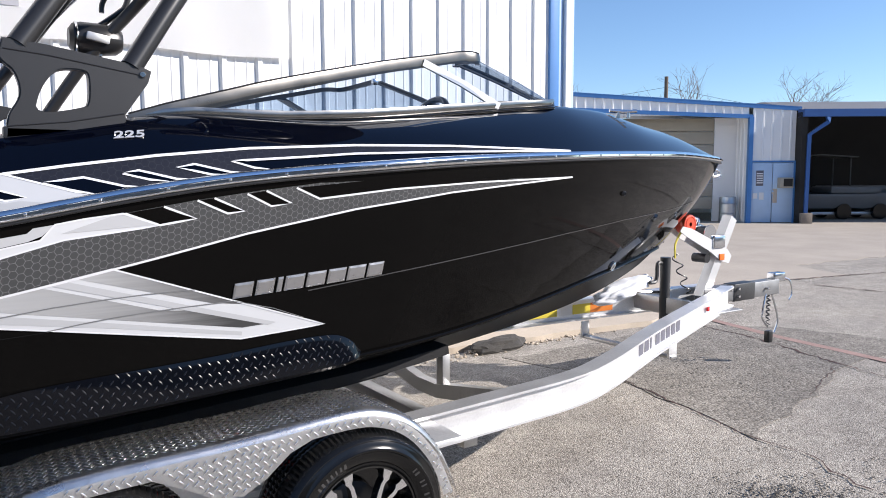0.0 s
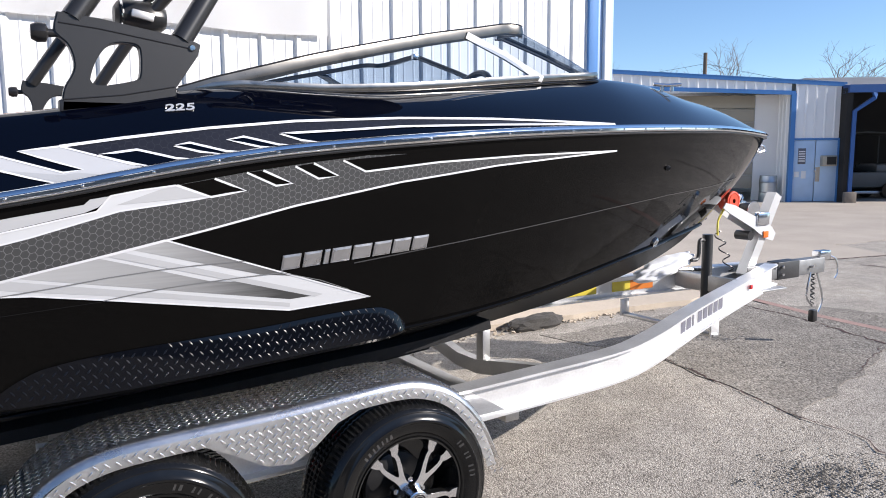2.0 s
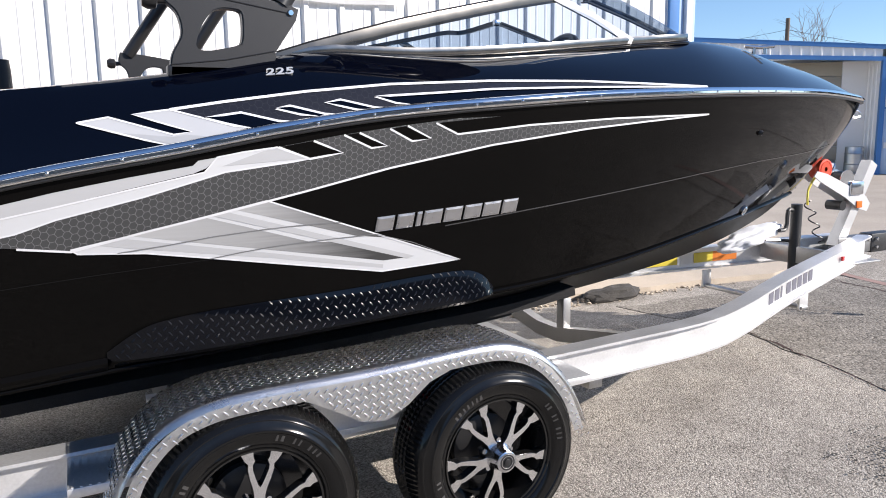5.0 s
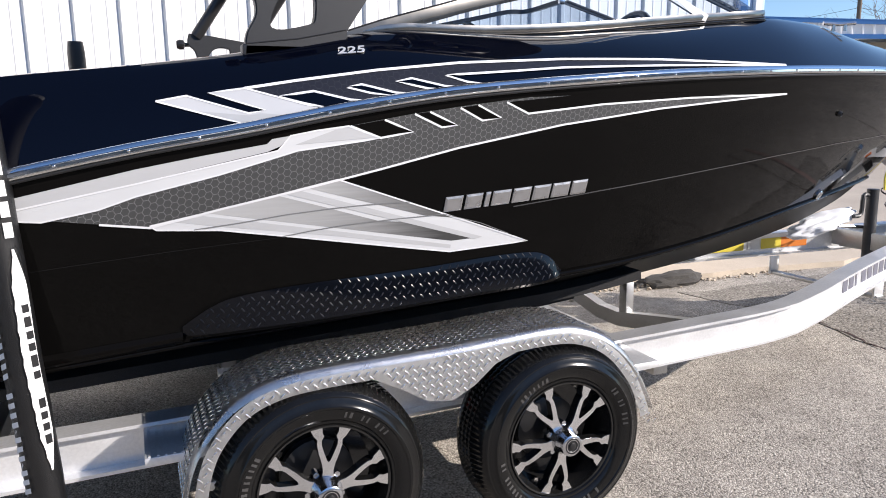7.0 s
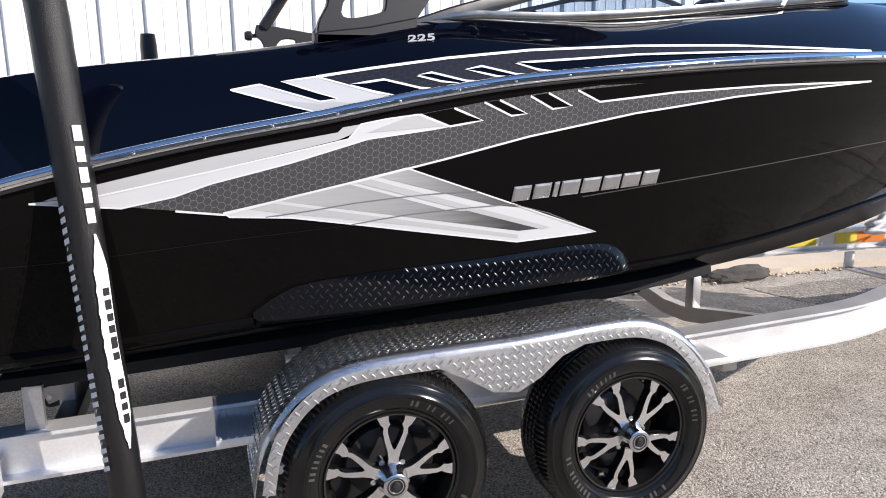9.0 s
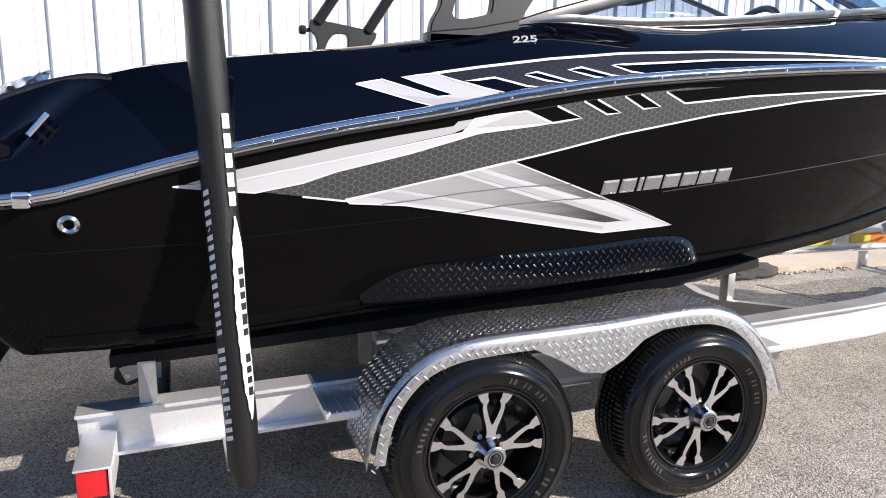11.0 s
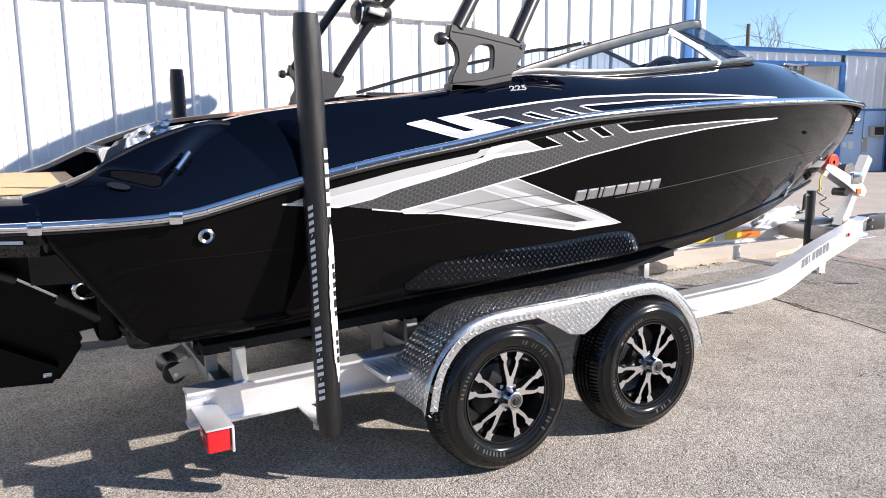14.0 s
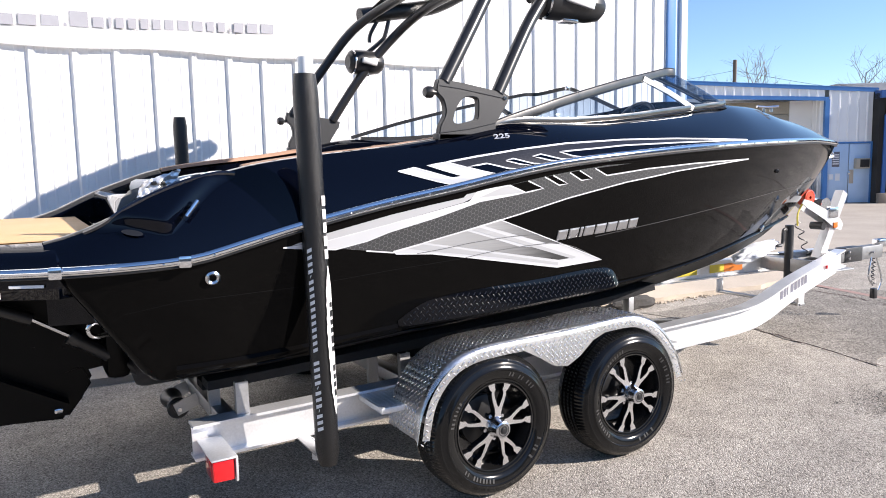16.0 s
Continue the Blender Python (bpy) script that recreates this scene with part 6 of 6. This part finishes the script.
def fender(f, name="fender"):
    """Tandem fender: a top sheet that follows both tyres, and an outer skirt with a lobe between them."""
    top = smooth_path([(-0.845, 0.36), (-0.82, 0.48), (-0.775, 0.575), (-0.69, 0.665), (-0.58, 0.715), (-0.42, 0.735), (0.0, 0.745), (0.36, 0.765), (0.52, 0.742), (0.645, 0.672), (0.745, 0.555), (0.80, 0.44), (0.815, 0.39)], 5)
    yo, yi = -1.325, -1.04
    bm = bmesh.new()
    loft(bm, [[f((x, yi, z + 0.0)), f((x, yo + 0.026, z)), f((x, yo + 0.013, z - 0.0035)), f((x, yo + 0.0035, z - 0.013)), f((x, yo, z - 0.026))] for x, _, z in [(p.x, 0, p.y) for p in [Vector((a[0], a[1], 0)) for a in top]]])
    def lower(x):
        if abs(x) < 0.43:
            u = x + 0.02
            lobe = 0.562 + 0.150 * (1 - math.cos(min(1, abs(u) / (0.33 if u < 0 else 0.28)) * math.pi)) / 2
            return lobe
        return None
    bmesh.ops.solidify(bm, geom=bm.faces, thickness=0.004)
    ob = part(name, bm, PLATE_FACE, trailer, "aluminium diamond-plate tandem fender")
    bm = bmesh.new()
    rows = []
    for i, a in enumerate(top):
        d = (top[min(i + 1, len(top) - 1)] - top[max(i - 1, 0)]).normalized()
        n = Vector((d.y, -d.x))
        p, q = Vector((a[0], a[1])) + n * 0.024, Vector((a[0], a[1])) + n * 0.062
        zl = lower(a[0])
        if zl is not None and zl < q.y:
            q = Vector((a[0], zl))
        rows.append([f((p.x, yo, p.y)), f(((p.x + q.x) / 2, yo - 0.002, (p.y + q.y) / 2)), f((q.x, yo, q.y))])
    loft(bm, rows)
    bmesh.ops.solidify(bm, geom=bm.faces, thickness=0.004)
    sk = part("fender_skirt", bm, PLATE_SKIRT, ob)
    if f((0, 1, 0)).y < 0:
        return
    # raised lozenges on both sheets
    line_xz = [Vector((a[0], a[1])) for a in top]
    run = [0.0]
    for a, b in zip(line_xz, line_xz[1:]):
        run.append(run[-1] + (b - a).length)

    def on_top(u, v, h):
        i = max(k for k in range(len(run) - 1) if run[k] <= max(u, 0.0))
        k = min(1.0, (u - run[i]) / (run[i + 1] - run[i]))
        p, d = line_xz[i].lerp(line_xz[i + 1], k), (line_xz[i + 1] - line_xz[i]).normalized()
        return f((p.x - d.y * (h + 0.0045), v, p.y + d.x * (h + 0.0045)))
    lz = part("raised_tread", lozenges(bmesh.new(), on_top, lambda u, v: True, 0.012, run[-1] - 0.01, yo + 0.030, yi, height=0.0019), PLATE_RAISED, ob, "raised bright lozenges")
    lz["kind"] = "stuff"

    def on_skirt(u, v):
        p, near, above = Vector((u, v)), 9.0, True
        for a, b in zip(line_xz, line_xz[1:]):
            k = max(0.0, min(1.0, (p - a).dot(b - a) / (b - a).length_squared))
            near = min(near, (p - a - (b - a) * k).length)
            if a.x <= u <= b.x:
                above = v > a.y + (b.y - a.y) * (u - a.x) / max(1e-6, b.x - a.x)
        zl = lower(u)
        return not above and near > 0.030 and (near < 0.054 or (zl is not None and v > zl + 0.011))
    lz = part("raised_tread", lozenges(bmesh.new(), lambda u, v, h: f((u, yo - 0.0047 - h, v)), on_skirt, -0.86, 0.83, 0.33, 0.77, height=0.0009), PLATE_RAISED, sk)
    lz["kind"] = "stuff"


fender(lambda v: Vector(v))
fender(mirror)

# guide posts
def guide_post(x, y, z1, sgn):
    lean = 0.0365 if sgn < 0 else 0.0
    out = -0.10 if sgn < 0 else 0.0
    pts = [(x + lean * (1 - 2 * i / 24), y + out * i / 24, 0.285 + (z1 - 0.285) * i / 24) for i in range(25)]
    bm = bmesh.new()
    rows = []
    for i, p in enumerate(pts):
        foot = (0.80, 1.02)[i] if i < 2 else (0.86 if i == 24 else 1.0)
        rows.append([Vector(p) + foot * Vector(((0.050 + 0.003 * noise.noise((i * 0.7, k * 0.9, y))) * math.cos(2 * math.pi * k / 20), (0.050 + 0.003 * noise.noise((i * 0.5, k * 0.8, 3 + y))) * math.sin(2 * math.pi * k / 20), 0)) for k in range(20)])
    loft(bm, rows, True, True)
    g = part("guide_post", bm, VINYL_BLACK, trailer, "black vinyl-sleeved guide post")
    if sgn < 0:
        part("post_pipe", tube([(x - lean + 0.006, y + out, z1 - 0.02), (x - lean + 0.006, y + out, z1 + 0.065)], 0.030, 18), WHITE_PVC, g, "white plastic pipe end")
    # print on the sleeve: a pale seam strip and a line of marks drawn as bars
    def on(a, z, r=0.0552):
        u = (z - 0.285) / (z1 - 0.285)
        return Vector((x + lean * (1 - 2 * u) + r * math.cos(a), y + out * u + r * math.sin(a), z))
    if sgn < 0:
        aft, rngp = -math.pi / 2 - 0.80, random.Random(3)
        rows = []
        for i in range(33):
            u = i / 32
            half = 0.36 * min(1.0, 5 * u + 0.12, 6 * (1 - u) + 0.12)
            mid = -0.95 + 0.05 * math.sin(9 * u)
            rows.append([on(mid - half + 2 * half * k / 5 + (0.03 * math.sin(i * 2.3) if k == 0 else 0), 0.52 + 0.635 * u) for k in range(6)])
        part("sleeve_panel", loft(bmesh.new(), rows), WHITE_PRINT, g, "white printed panel with dark marks")
        z0 = 0.60
        for i in range(11):
            tall = rngp.choice((0.028, 0.034, 0.022))
            if i != 4:
                part("panel_mark", loft(bmesh.new(), [[on(-1.02 + 0.34 * j / 4, zz, 0.0562) for j in range(5)] for zz in (z0, z0 + tall)]), BLACK_PLASTIC, g)
            z0 += tall + 0.012
        z0 = 1.185
        for i in range(5):
            part("sleeve_mark", loft(bmesh.new(), [[on(-1.18 + 0.42 * j / 4, zz) for j in range(5)] for zz in (z0, z0 + 0.040)]), WHITE_PRINT, g, "white printed mark")
            z0 += 0.054
        z0 = 0.455
        for i in range(29):
            dot = i in (3, 7, 24)
            tall, wide = (0.007, 0.05) if dot else (0.0155, 0.24 if i < 12 else 0.19)
            if i != 12:
                part("side_mark", loft(bmesh.new(), [[on(aft - wide + 2 * wide * j / 4, zz + 0.010 * (j / 4 - 0.5)) for j in range(5)] for zz in (z0, z0 + tall)]), WHITE_PRINT, g)
            z0 += 0.016 if dot else 0.0285
    part("post_bracket", boxed((x - 0.02, min(y, y - sgn * 0.28), 0.330), (x + 0.04, max(y, y - sgn * 0.28), 0.338), 0.002), ALU_DULL, trailer)
    bm = bmesh.new()
    prism(bm, [(0.0, 0.34), (0.10, 0.34), (0.10, 0.30), (0.06, 0.25), (0.0, 0.235)], 0.006, lambda u, v, w: Vector((x + 0.035 + w, y - sgn * (0.20 - u), v)))
    part("post_bracket", bm, ALU, trailer, "bent aluminium foot bracket", smooth=False)
    for z in (0.30, 0.42):
        part("u_bolt", tube([(x + 0.03, y + 0.02 * k, z) for k in (-1, 0, 1)], 0.008, 8), STEEL, trailer)


guide_post(-1.2335, -1.165, 1.915, -1)
guide_post(-1.17, 1.70, 1.945, 1)

# bunks and their posts
def bottom_z(x, y):
    xc = min(max(x, XC0), XC1)
    return keel_z(x) + (chine_z(xc) - keel_z(x)) * y / max(0.05, chine_y(xc))


for f in (lambda v: Vector(v), mirror):
    for yb, x0, x1 in ((0.72, -1.60, 1.16), (0.35, -1.55, 1.05)):
        pts = [f((x, -yb, bottom_z(x, yb) - 0.045)) for x in [x0 + (x1 - x0) * i / 16 for i in range(17)]]
        part("bunk", sweep(bmesh.new(), pts, [(-0.06, -0.012), (0.06, -0.012), (0.06, 0.03), (-0.06, 0.03)]), CARPET, trailer, "black carpeted bunk board")
    sec = [(-0.028, -0.016), (0.028, -0.016), (0.028, 0.016), (0.022, 0.016), (0.022, -0.010), (-0.022, -0.010), (-0.022, 0.016), (-0.028, 0.016)]
    for x, yp, z0 in ((-1.48, 0.885, 0.485), (-1.48, 0.34, 0.33), (-0.66, 0.86, 0.49), (-0.60, 0.34, 0.33), (0.62, 0.34, 0.36)):
        a, b = f((x, -yp, z0)), f((x, -yp + 0.01, min(bottom_z(x, yp) - 0.012, 0.625)))
        part("bunk_post", sweep(bmesh.new(), [a, b], sec, up=(0, 1, 0)), ALU_DULL, trailer, "aluminium channel under the bunk", smooth=False)
    # step plates between beam and fender
    for x0, x1 in ((-0.94, -0.72), (0.80, 0.96)):
        lo, hi = f((x0, -1.17, beam_z(x0) + 0.035)), f((x1, -0.92, beam_z(x0) + 0.062))
        st = part("step_plate", boxed(tuple(min(a, b) for a, b in zip(lo, hi)), tuple(max(a, b) for a, b in zip(lo, hi)), 0.004), ALU, trailer, "ribbed aluminium step")
        for k in range(9 if x0 < 0 else 0):
            xx = x0 + 0.015 + k * (x1 - x0 - 0.03) / 8
            lo, hi = f((xx - 0.004, -1.165, beam_z(x0) + 0.062)), f((xx + 0.004, -0.925, beam_z(x0) + 0.0645))
            part("step_rib", boxed(tuple(min(a, b) for a, b in zip(lo, hi)), tuple(max(a, b) for a, b in zip(lo, hi))), ALU, st)
    # fender brackets and inner splash plates
    for x in (-0.74, 0.74):
        lo, hi = f((x - 0.03, -1.30, 0.40)), f((x + 0.03, -0.93, 0.43))
        part("fender_bracket", boxed(tuple(min(a, b) for a, b in zip(lo, hi)), tuple(max(a, b) for a, b in zip(lo, hi)), 0.004), ALU_DULL, trailer)
    # tail lamp on its bracket
    lo, hi = f((-1.682, -1.170, 0.312)), f((-1.594, -1.035, 0.400))
    lamp = part("tail_lamp", boxed(tuple(min(a, b) for a, b in zip(lo, hi)), tuple(max(a, b) for a, b in zip(lo, hi)), 0.008), RED_LENS, trailer, "red tail lamp")
    lo, hi = f((-1.687, -1.177, 0.402)), f((-1.582, -0.90, 0.410))
    part("lamp_bracket", boxed(tuple(min(a, b) for a, b in zip(lo, hi)), tuple(max(a, b) for a, b in zip(lo, hi)), 0.002), ALU, trailer)
    lo, hi = f((-1.592, -1.177, 0.306)), f((-1.582, -0.93, 0.4015))
    part("lamp_bracket", boxed(tuple(min(a, b) for a, b in zip(lo, hi)), tuple(max(a, b) for a, b in zip(lo, hi)), 0.002), ALU, trailer)
    # side marker
    lo, hi = f((0.02, -1.0, 0.56)), f((0.10, -0.96, 0.60))
    part("side_marker", boxed(tuple(min(a, b) for a, b in zip(lo, hi)), tuple(max(a, b) for a, b in zip(lo, hi)), 0.006), RED_LENS, trailer)
    # axle ends
for x in (-0.43, 0.43):
    part("axle", tube([(x, -1.12, 0.335), (x, 1.12, 0.335)], 0.032, 12), ALU_DULL, trailer)

# stern roller
part("stern_roller", lathe(bmesh.new(), [(0.0, -0.125), (0.026, -0.125), (0.028, -0.118), (0.050, -0.118), (0.058, -0.108), (0.056, -0.085), (0.036, -0.04), (0.032, 0.0), (0.036, 0.04), (0.056, 0.085), (0.058, 0.108), (0.050, 0.118), (0.0, 0.118)], 24, Matrix.Translation((-1.60, 0.09, 0.285))), BLACK_PLASTIC, trailer, "black rubber keel roller")
part("roller_shaft", cylinder(bmesh.new(), (-1.60, -0.06, 0.285), (-1.60, 0.24, 0.285), 0.012, 10), STEEL, trailer)
for y in (-0.045, 0.225):
    part("roller_bracket", sweep(bmesh.new(), [(-1.50, y, 0.33), (-1.62, y, 0.285)], [(-0.006, -0.035), (0.006, -0.035), (0.006, 0.035), (-0.006, 0.035)]), ALU_DULL, trailer)

# front crossmembers: bow vee, tongue box
part("crossmember", sweep(bmesh.new(), [(1.57, -0.86, 0.47), (1.57, -0.66, 0.44), (1.57, -0.10, 0.34), (1.57, 0.10, 0.34), (1.57, 0.66, 0.44), (1.57, 0.86, 0.47)], [(-0.03, -0.04), (0.03, -0.04), (0.03, 0.04), (-0.03, 0.04)]), ALU_DULL, trailer, smooth=False)
part("bunk_post", boxed((1.545, -0.165, 0.37), (1.595, -0.10, 0.56), 0.003), ALU_DULL, trailer)
part("crossmember", boxed((3.20, -0.42, 0.345), (3.26, 0.42, 0.365), 0.003), ALU_DULL, trailer)
for y in (-0.40, 0.40):
    part("hanger", boxed((3.19, y - 0.008, 0.345), (3.27, y + 0.008, 0.47), 0.003), ALU, trailer)
part("tongue_plate", boxed((3.66, -0.24, 0.535), (4.25, 0.24, 0.548), 0.003), ALU_DULL, trailer)
part("tongue_crossbar", boxed((3.62, -0.27, 0.55), (3.66, 0.27, 0.665), 0.004), ALU_DULL, trailer)
part("tongue", boxed((4.05, -0.045, 0.565), (5.06, 0.045, 0.69), 0.008), GALV, trailer, "grey steel tongue tube")
part("tongue_sleeve", boxed((4.42, -0.052, 0.558), (4.70, 0.052, 0.697), 0.006), BLACK_POWDER, trailer)
part("coupler", boxed((5.0, -0.04, 0.66), (5.16, 0.04, 0.74), 0.012), STEEL, trailer)
for x, z in ((4.46, 0.66), (4.46, 0.60), (4.86, 0.63), (4.36, 0.66), (4.30, 0.60), (4.2, 0.66)):
    part("bolt", cylinder(bmesh.new(), (x, -0.075, z), (x, -0.04, z), 0.012, 6), STEEL, trailer)
part("reflector", boxed((-0.02, -0.010, -0.015), (0.02, 0.004, 0.015), 0.003, Matrix.Translation((3.79, -0.262, 0.60)) @ Matrix.Rotation(radians(18), 4, "Z")), RED_LENS, trailer)

# winch stand
part("winch_post", sweep(bmesh.new(), [(4.06, 0, 0.62), (4.40, 0, 1.225)], [(-0.04, -0.04), (0.04, -0.04), (0.04, 0.04), (-0.04, 0.04)], up=(0, 1, 0)), ALU_LIGHT, trailer, "square aluminium winch post", smooth=False)
for y in (-0.05, 0.05):
    bm = bmesh.new()
    prism(bm, [(3.73, 1.15), (3.76, 1.185), (3.86, 1.165), (4.12, 1.065), (4.31, 0.985), (4.36, 0.93), (4.33, 0.875), (4.24, 0.895), (4.08, 0.985), (3.80, 1.11)], 0.008, lambda u, v, w: Vector((u, y - 0.004 + w, v)))
    part("bow_arm", bm, WHITE_PAINT, trailer, "white-painted bow stop arm", smooth=False)
part("bow_roller", lathe(bmesh.new(), [(0.016, -0.045), (0.05, -0.045), (0.054, -0.040), (0.058, -0.044), (0.07, -0.042), (0.073, -0.03), (0.062, 0.0), (0.073, 0.03), (0.07, 0.042), (0.05, 0.045), (0.016, 0.045)], 28, Matrix.Translation((3.86, 0, 1.195))), RED_WHEEL, trailer, "red rubber bow roller")
part("arm_reflector", boxed((4.20, -0.064, 0.905), (4.26, -0.054, 0.955), 0.003), ORANGE, trailer, "amber reflector")
part("winch_drum", lathe(bmesh.new(), [(0.0, -0.05), (0.075, -0.05), (0.075, -0.045), (0.035, -0.04), (0.035, 0.04), (0.075, 0.045), (0.075, 0.05), (0.0, 0.05)], 28, Matrix.Translation((4.09, 0, 1.11))), STEEL, trailer, "winch drum")
part("winch_strap", lathe(bmesh.new(), [(0.03, -0.039), (0.062, -0.039), (0.062, 0.039), (0.03, 0.039)], 24, Matrix.Translation((4.09, 0, 1.11))), BLACK_PLASTIC, trailer)
part("winch_body", boxed((4.12, -0.07, 1.0), (4.26, 0.07, 1.10), 0.012), STEEL, trailer)
part("winch_handle", tube(smooth_path([(4.12, 0.08, 1.08), (4.12, 0.13, 1.08), (4.2, 0.14, 1.2), (4.22, 0.2, 1.22)], 4), 0.012, 8), STEEL, trailer)
part("arm_pivot", cylinder(bmesh.new(), (4.05, -0.06, 0.93), (4.05, 0.06, 0.93), 0.035, 14), BLACK_PLASTIC, trailer)
part("tie_strap", tube(smooth_path([(3.78, -0.02, 1.14), (3.72, -0.02, 1.05), (3.71, -0.03, 0.95)], 4), 0.008, 6), YELLOW, trailer, "yellow safety strap")
coil = [(3.71 + 0.03 * math.cos(t) + 0.008 * t, -0.03 + 0.03 * math.sin(t), 0.98 - 0.0155 * t) for t in [0.35 * i for i in range(58)]]
part("coiled_cable", tube(coil, 0.005, 6), BLACK_PLASTIC, trailer, "black coiled breakaway cable")

# jack
jack = part("jack", tube([(3.64, 0.0, 0.30), (3.64, 0.0, 0.96)], 0.038, 16), BLACK_POWDER, trailer, "black swivel jack")
part("jack_crank", tube(smooth_path([(3.60, 0, 0.92), (3.54, -0.01, 0.92), (3.53, -0.01, 0.80), (3.45, -0.02, 0.79)], 3), 0.014, 8), BLACK_POWDER, jack)
part("jack_socket", boxed((3.60, -0.04, 0.285), (3.68, 0.04, 0.30), 0.004), BLACK_POWDER, jack)

# plug cables and safety chains at the coupler
for k, (x, y) in enumerate(((4.90, -0.05), (4.93, -0.03))):
    coil = [(x + 0.015 * math.cos(t), y + 0.015 * math.sin(t), 0.56 - 0.0065 * t) for t in [0.45 * i for i in range(86 - 20 * k)]]
    part("plug_cable", tube(coil, 0.0035, 6), BLACK_PLASTIC, trailer, "black coiled plug cable")
part("plug", boxed((4.88, -0.08, 0.17), (4.94, -0.03, 0.27), 0.01), BLACK_PLASTIC, trailer)
for a, b, c in (((4.87, -0.04, 0.58), (4.80, -0.06, 0.40), (4.90, -0.05, 0.30)), ((4.98, -0.03, 0.56), (5.04, -0.05, 0.36), (4.99, -0.05, 0.24))):
    part("safety_chain", tube(smooth_path([a, b, c], 8), 0.008, 6), STEEL, trailer)
part("safety_chain", tube(smooth_path([(5.12, -0.03, 0.70), (5.22, -0.04, 0.66), (5.24, -0.05, 0.56), (5.20, -0.05, 0.50)], 8), 0.007, 6), STEEL, trailer)
part("safety_chain", tube(smooth_path([(3.2, 0.1, 0.74), (3.4, 0.06, 0.72), (3.62, 0.04, 0.70)], 6), 0.012, 6), STEEL, trailer)

# warning stickers on the port beam's inner face and plain bars of lettering on the starboard beam
def beam_face(sgn, x, z, out):
    d = Vector((0.02, beam_y(x + 0.01) - beam_y(x - 0.01), 0)).normalized()
    n = Vector((d.y, -d.x, 0)) if sgn < 0 else Vector((d.y, -d.x, 0))
    if sgn < 0:
        n = Vector((-d.y, -d.x, 0))
        return Vector((x, -beam_y(x), beam_z(x) + z)) + n * out
    return Vector((x, beam_y(x), beam_z(x) + z)) + Vector((d.y, -d.x, 0)) * out


def beam_label(name, x0, x1, z0, z1, material, sgn, out, label=""):
    rows = [[beam_face(sgn, x0 + (x1 - x0) * i / 4, z, out) for z in (z0, z1)] for i in range(5)]
    return part(name, loft(bmesh.new(), rows), material, trailer, label, smooth=False)


for x0, x1, m in ((2.75, 3.02, YELLOW), (3.05, 3.13, WHITE_PRINT), (3.14, 3.28, YELLOW), (3.28, 3.46, ORANGE_FLAT), (2.35, 2.70, YELLOW)):
    beam_label("warning_sticker", x0, x1, -0.035, 0.038, m, 1, 0.012, "yellow and orange warning sticker")
for k in range(8):
    x0 = 2.64 + k * 0.084
    wd = 0.022 if k == 2 else 0.064
    beam_label("beam_lettering", x0, x0 + wd, -0.036, 0.036, GREY_PRINT, -1, 0.008, "dark maker's lettering as plain bars")

# a white fabric cover tied under the bow
cover = thing("fabric_bundle", "bundled white fabric tied under the bow on the trailer", "fabric", (3.25, 0.05, 0.68))
bm = bmesh.new()
bmesh.ops.create_icosphere(bm, subdivisions=4, radius=1.0)
for v in bm.verts:
    n3 = noise.noise(v.co * 1.9 + Vector((3, 1, 2))) * 0.35 + noise.noise(v.co * 5.0) * 0.15
    v.co = Vector((v.co.x * 0.27 * (1 + n3), v.co.y * 0.09 * (1 + n3), 0.07 + v.co.z * 0.062 * (1 + n3) + v.co.x * 0.06))
part("cloth", bm, COVER_WHITE, cover, angle=80)


# small pieces belong to the part that carries them
def under(owner, whole, *names):
    carrier = next(ob for ob in owner.children if ob.name == whole)
    for ob in list(owner.children):
        if ob.name.split(".")[0] in names and ob != carrier:
            ob.parent = carrier


under(boat, "rub_rail", "rail_screw", "rail_joint", "rail_insert")
under(boat, "tread_pad", "tread_pad_edge")
under(boat, "arrow_graphic", "arrow_panel")
under(boat, "swoosh", "swoosh_edge", "swoosh_shade")
under(boat, "deck_sweep", "deck_sweep_shade")
under(boat, "windshield_base_frame", "base_gasket", "windshield_pillar")
under(boat, "windshield_top_frame", "top_gasket")
under(boat, "tower_plate", "plate_seam")
under(boat, "quarter_wing", "quarter_crest", "quarter_vent")
under(boat, "swim_platform", "platform_mat", "platform_sticker")
under(boat, "drive_housing", "cavitation_plate", "drive_anode", "transom_shield")
under(trailer, "main_beam", "beam_lettering")
under(trailer, "winch_post", "winch_drum", "winch_strap", "winch_body", "winch_handle", "arm_pivot")
under(trailer, "tongue", "tongue_sleeve", "coupler", "bolt")
under(trailer, "tail_lamp", "lamp_bracket")
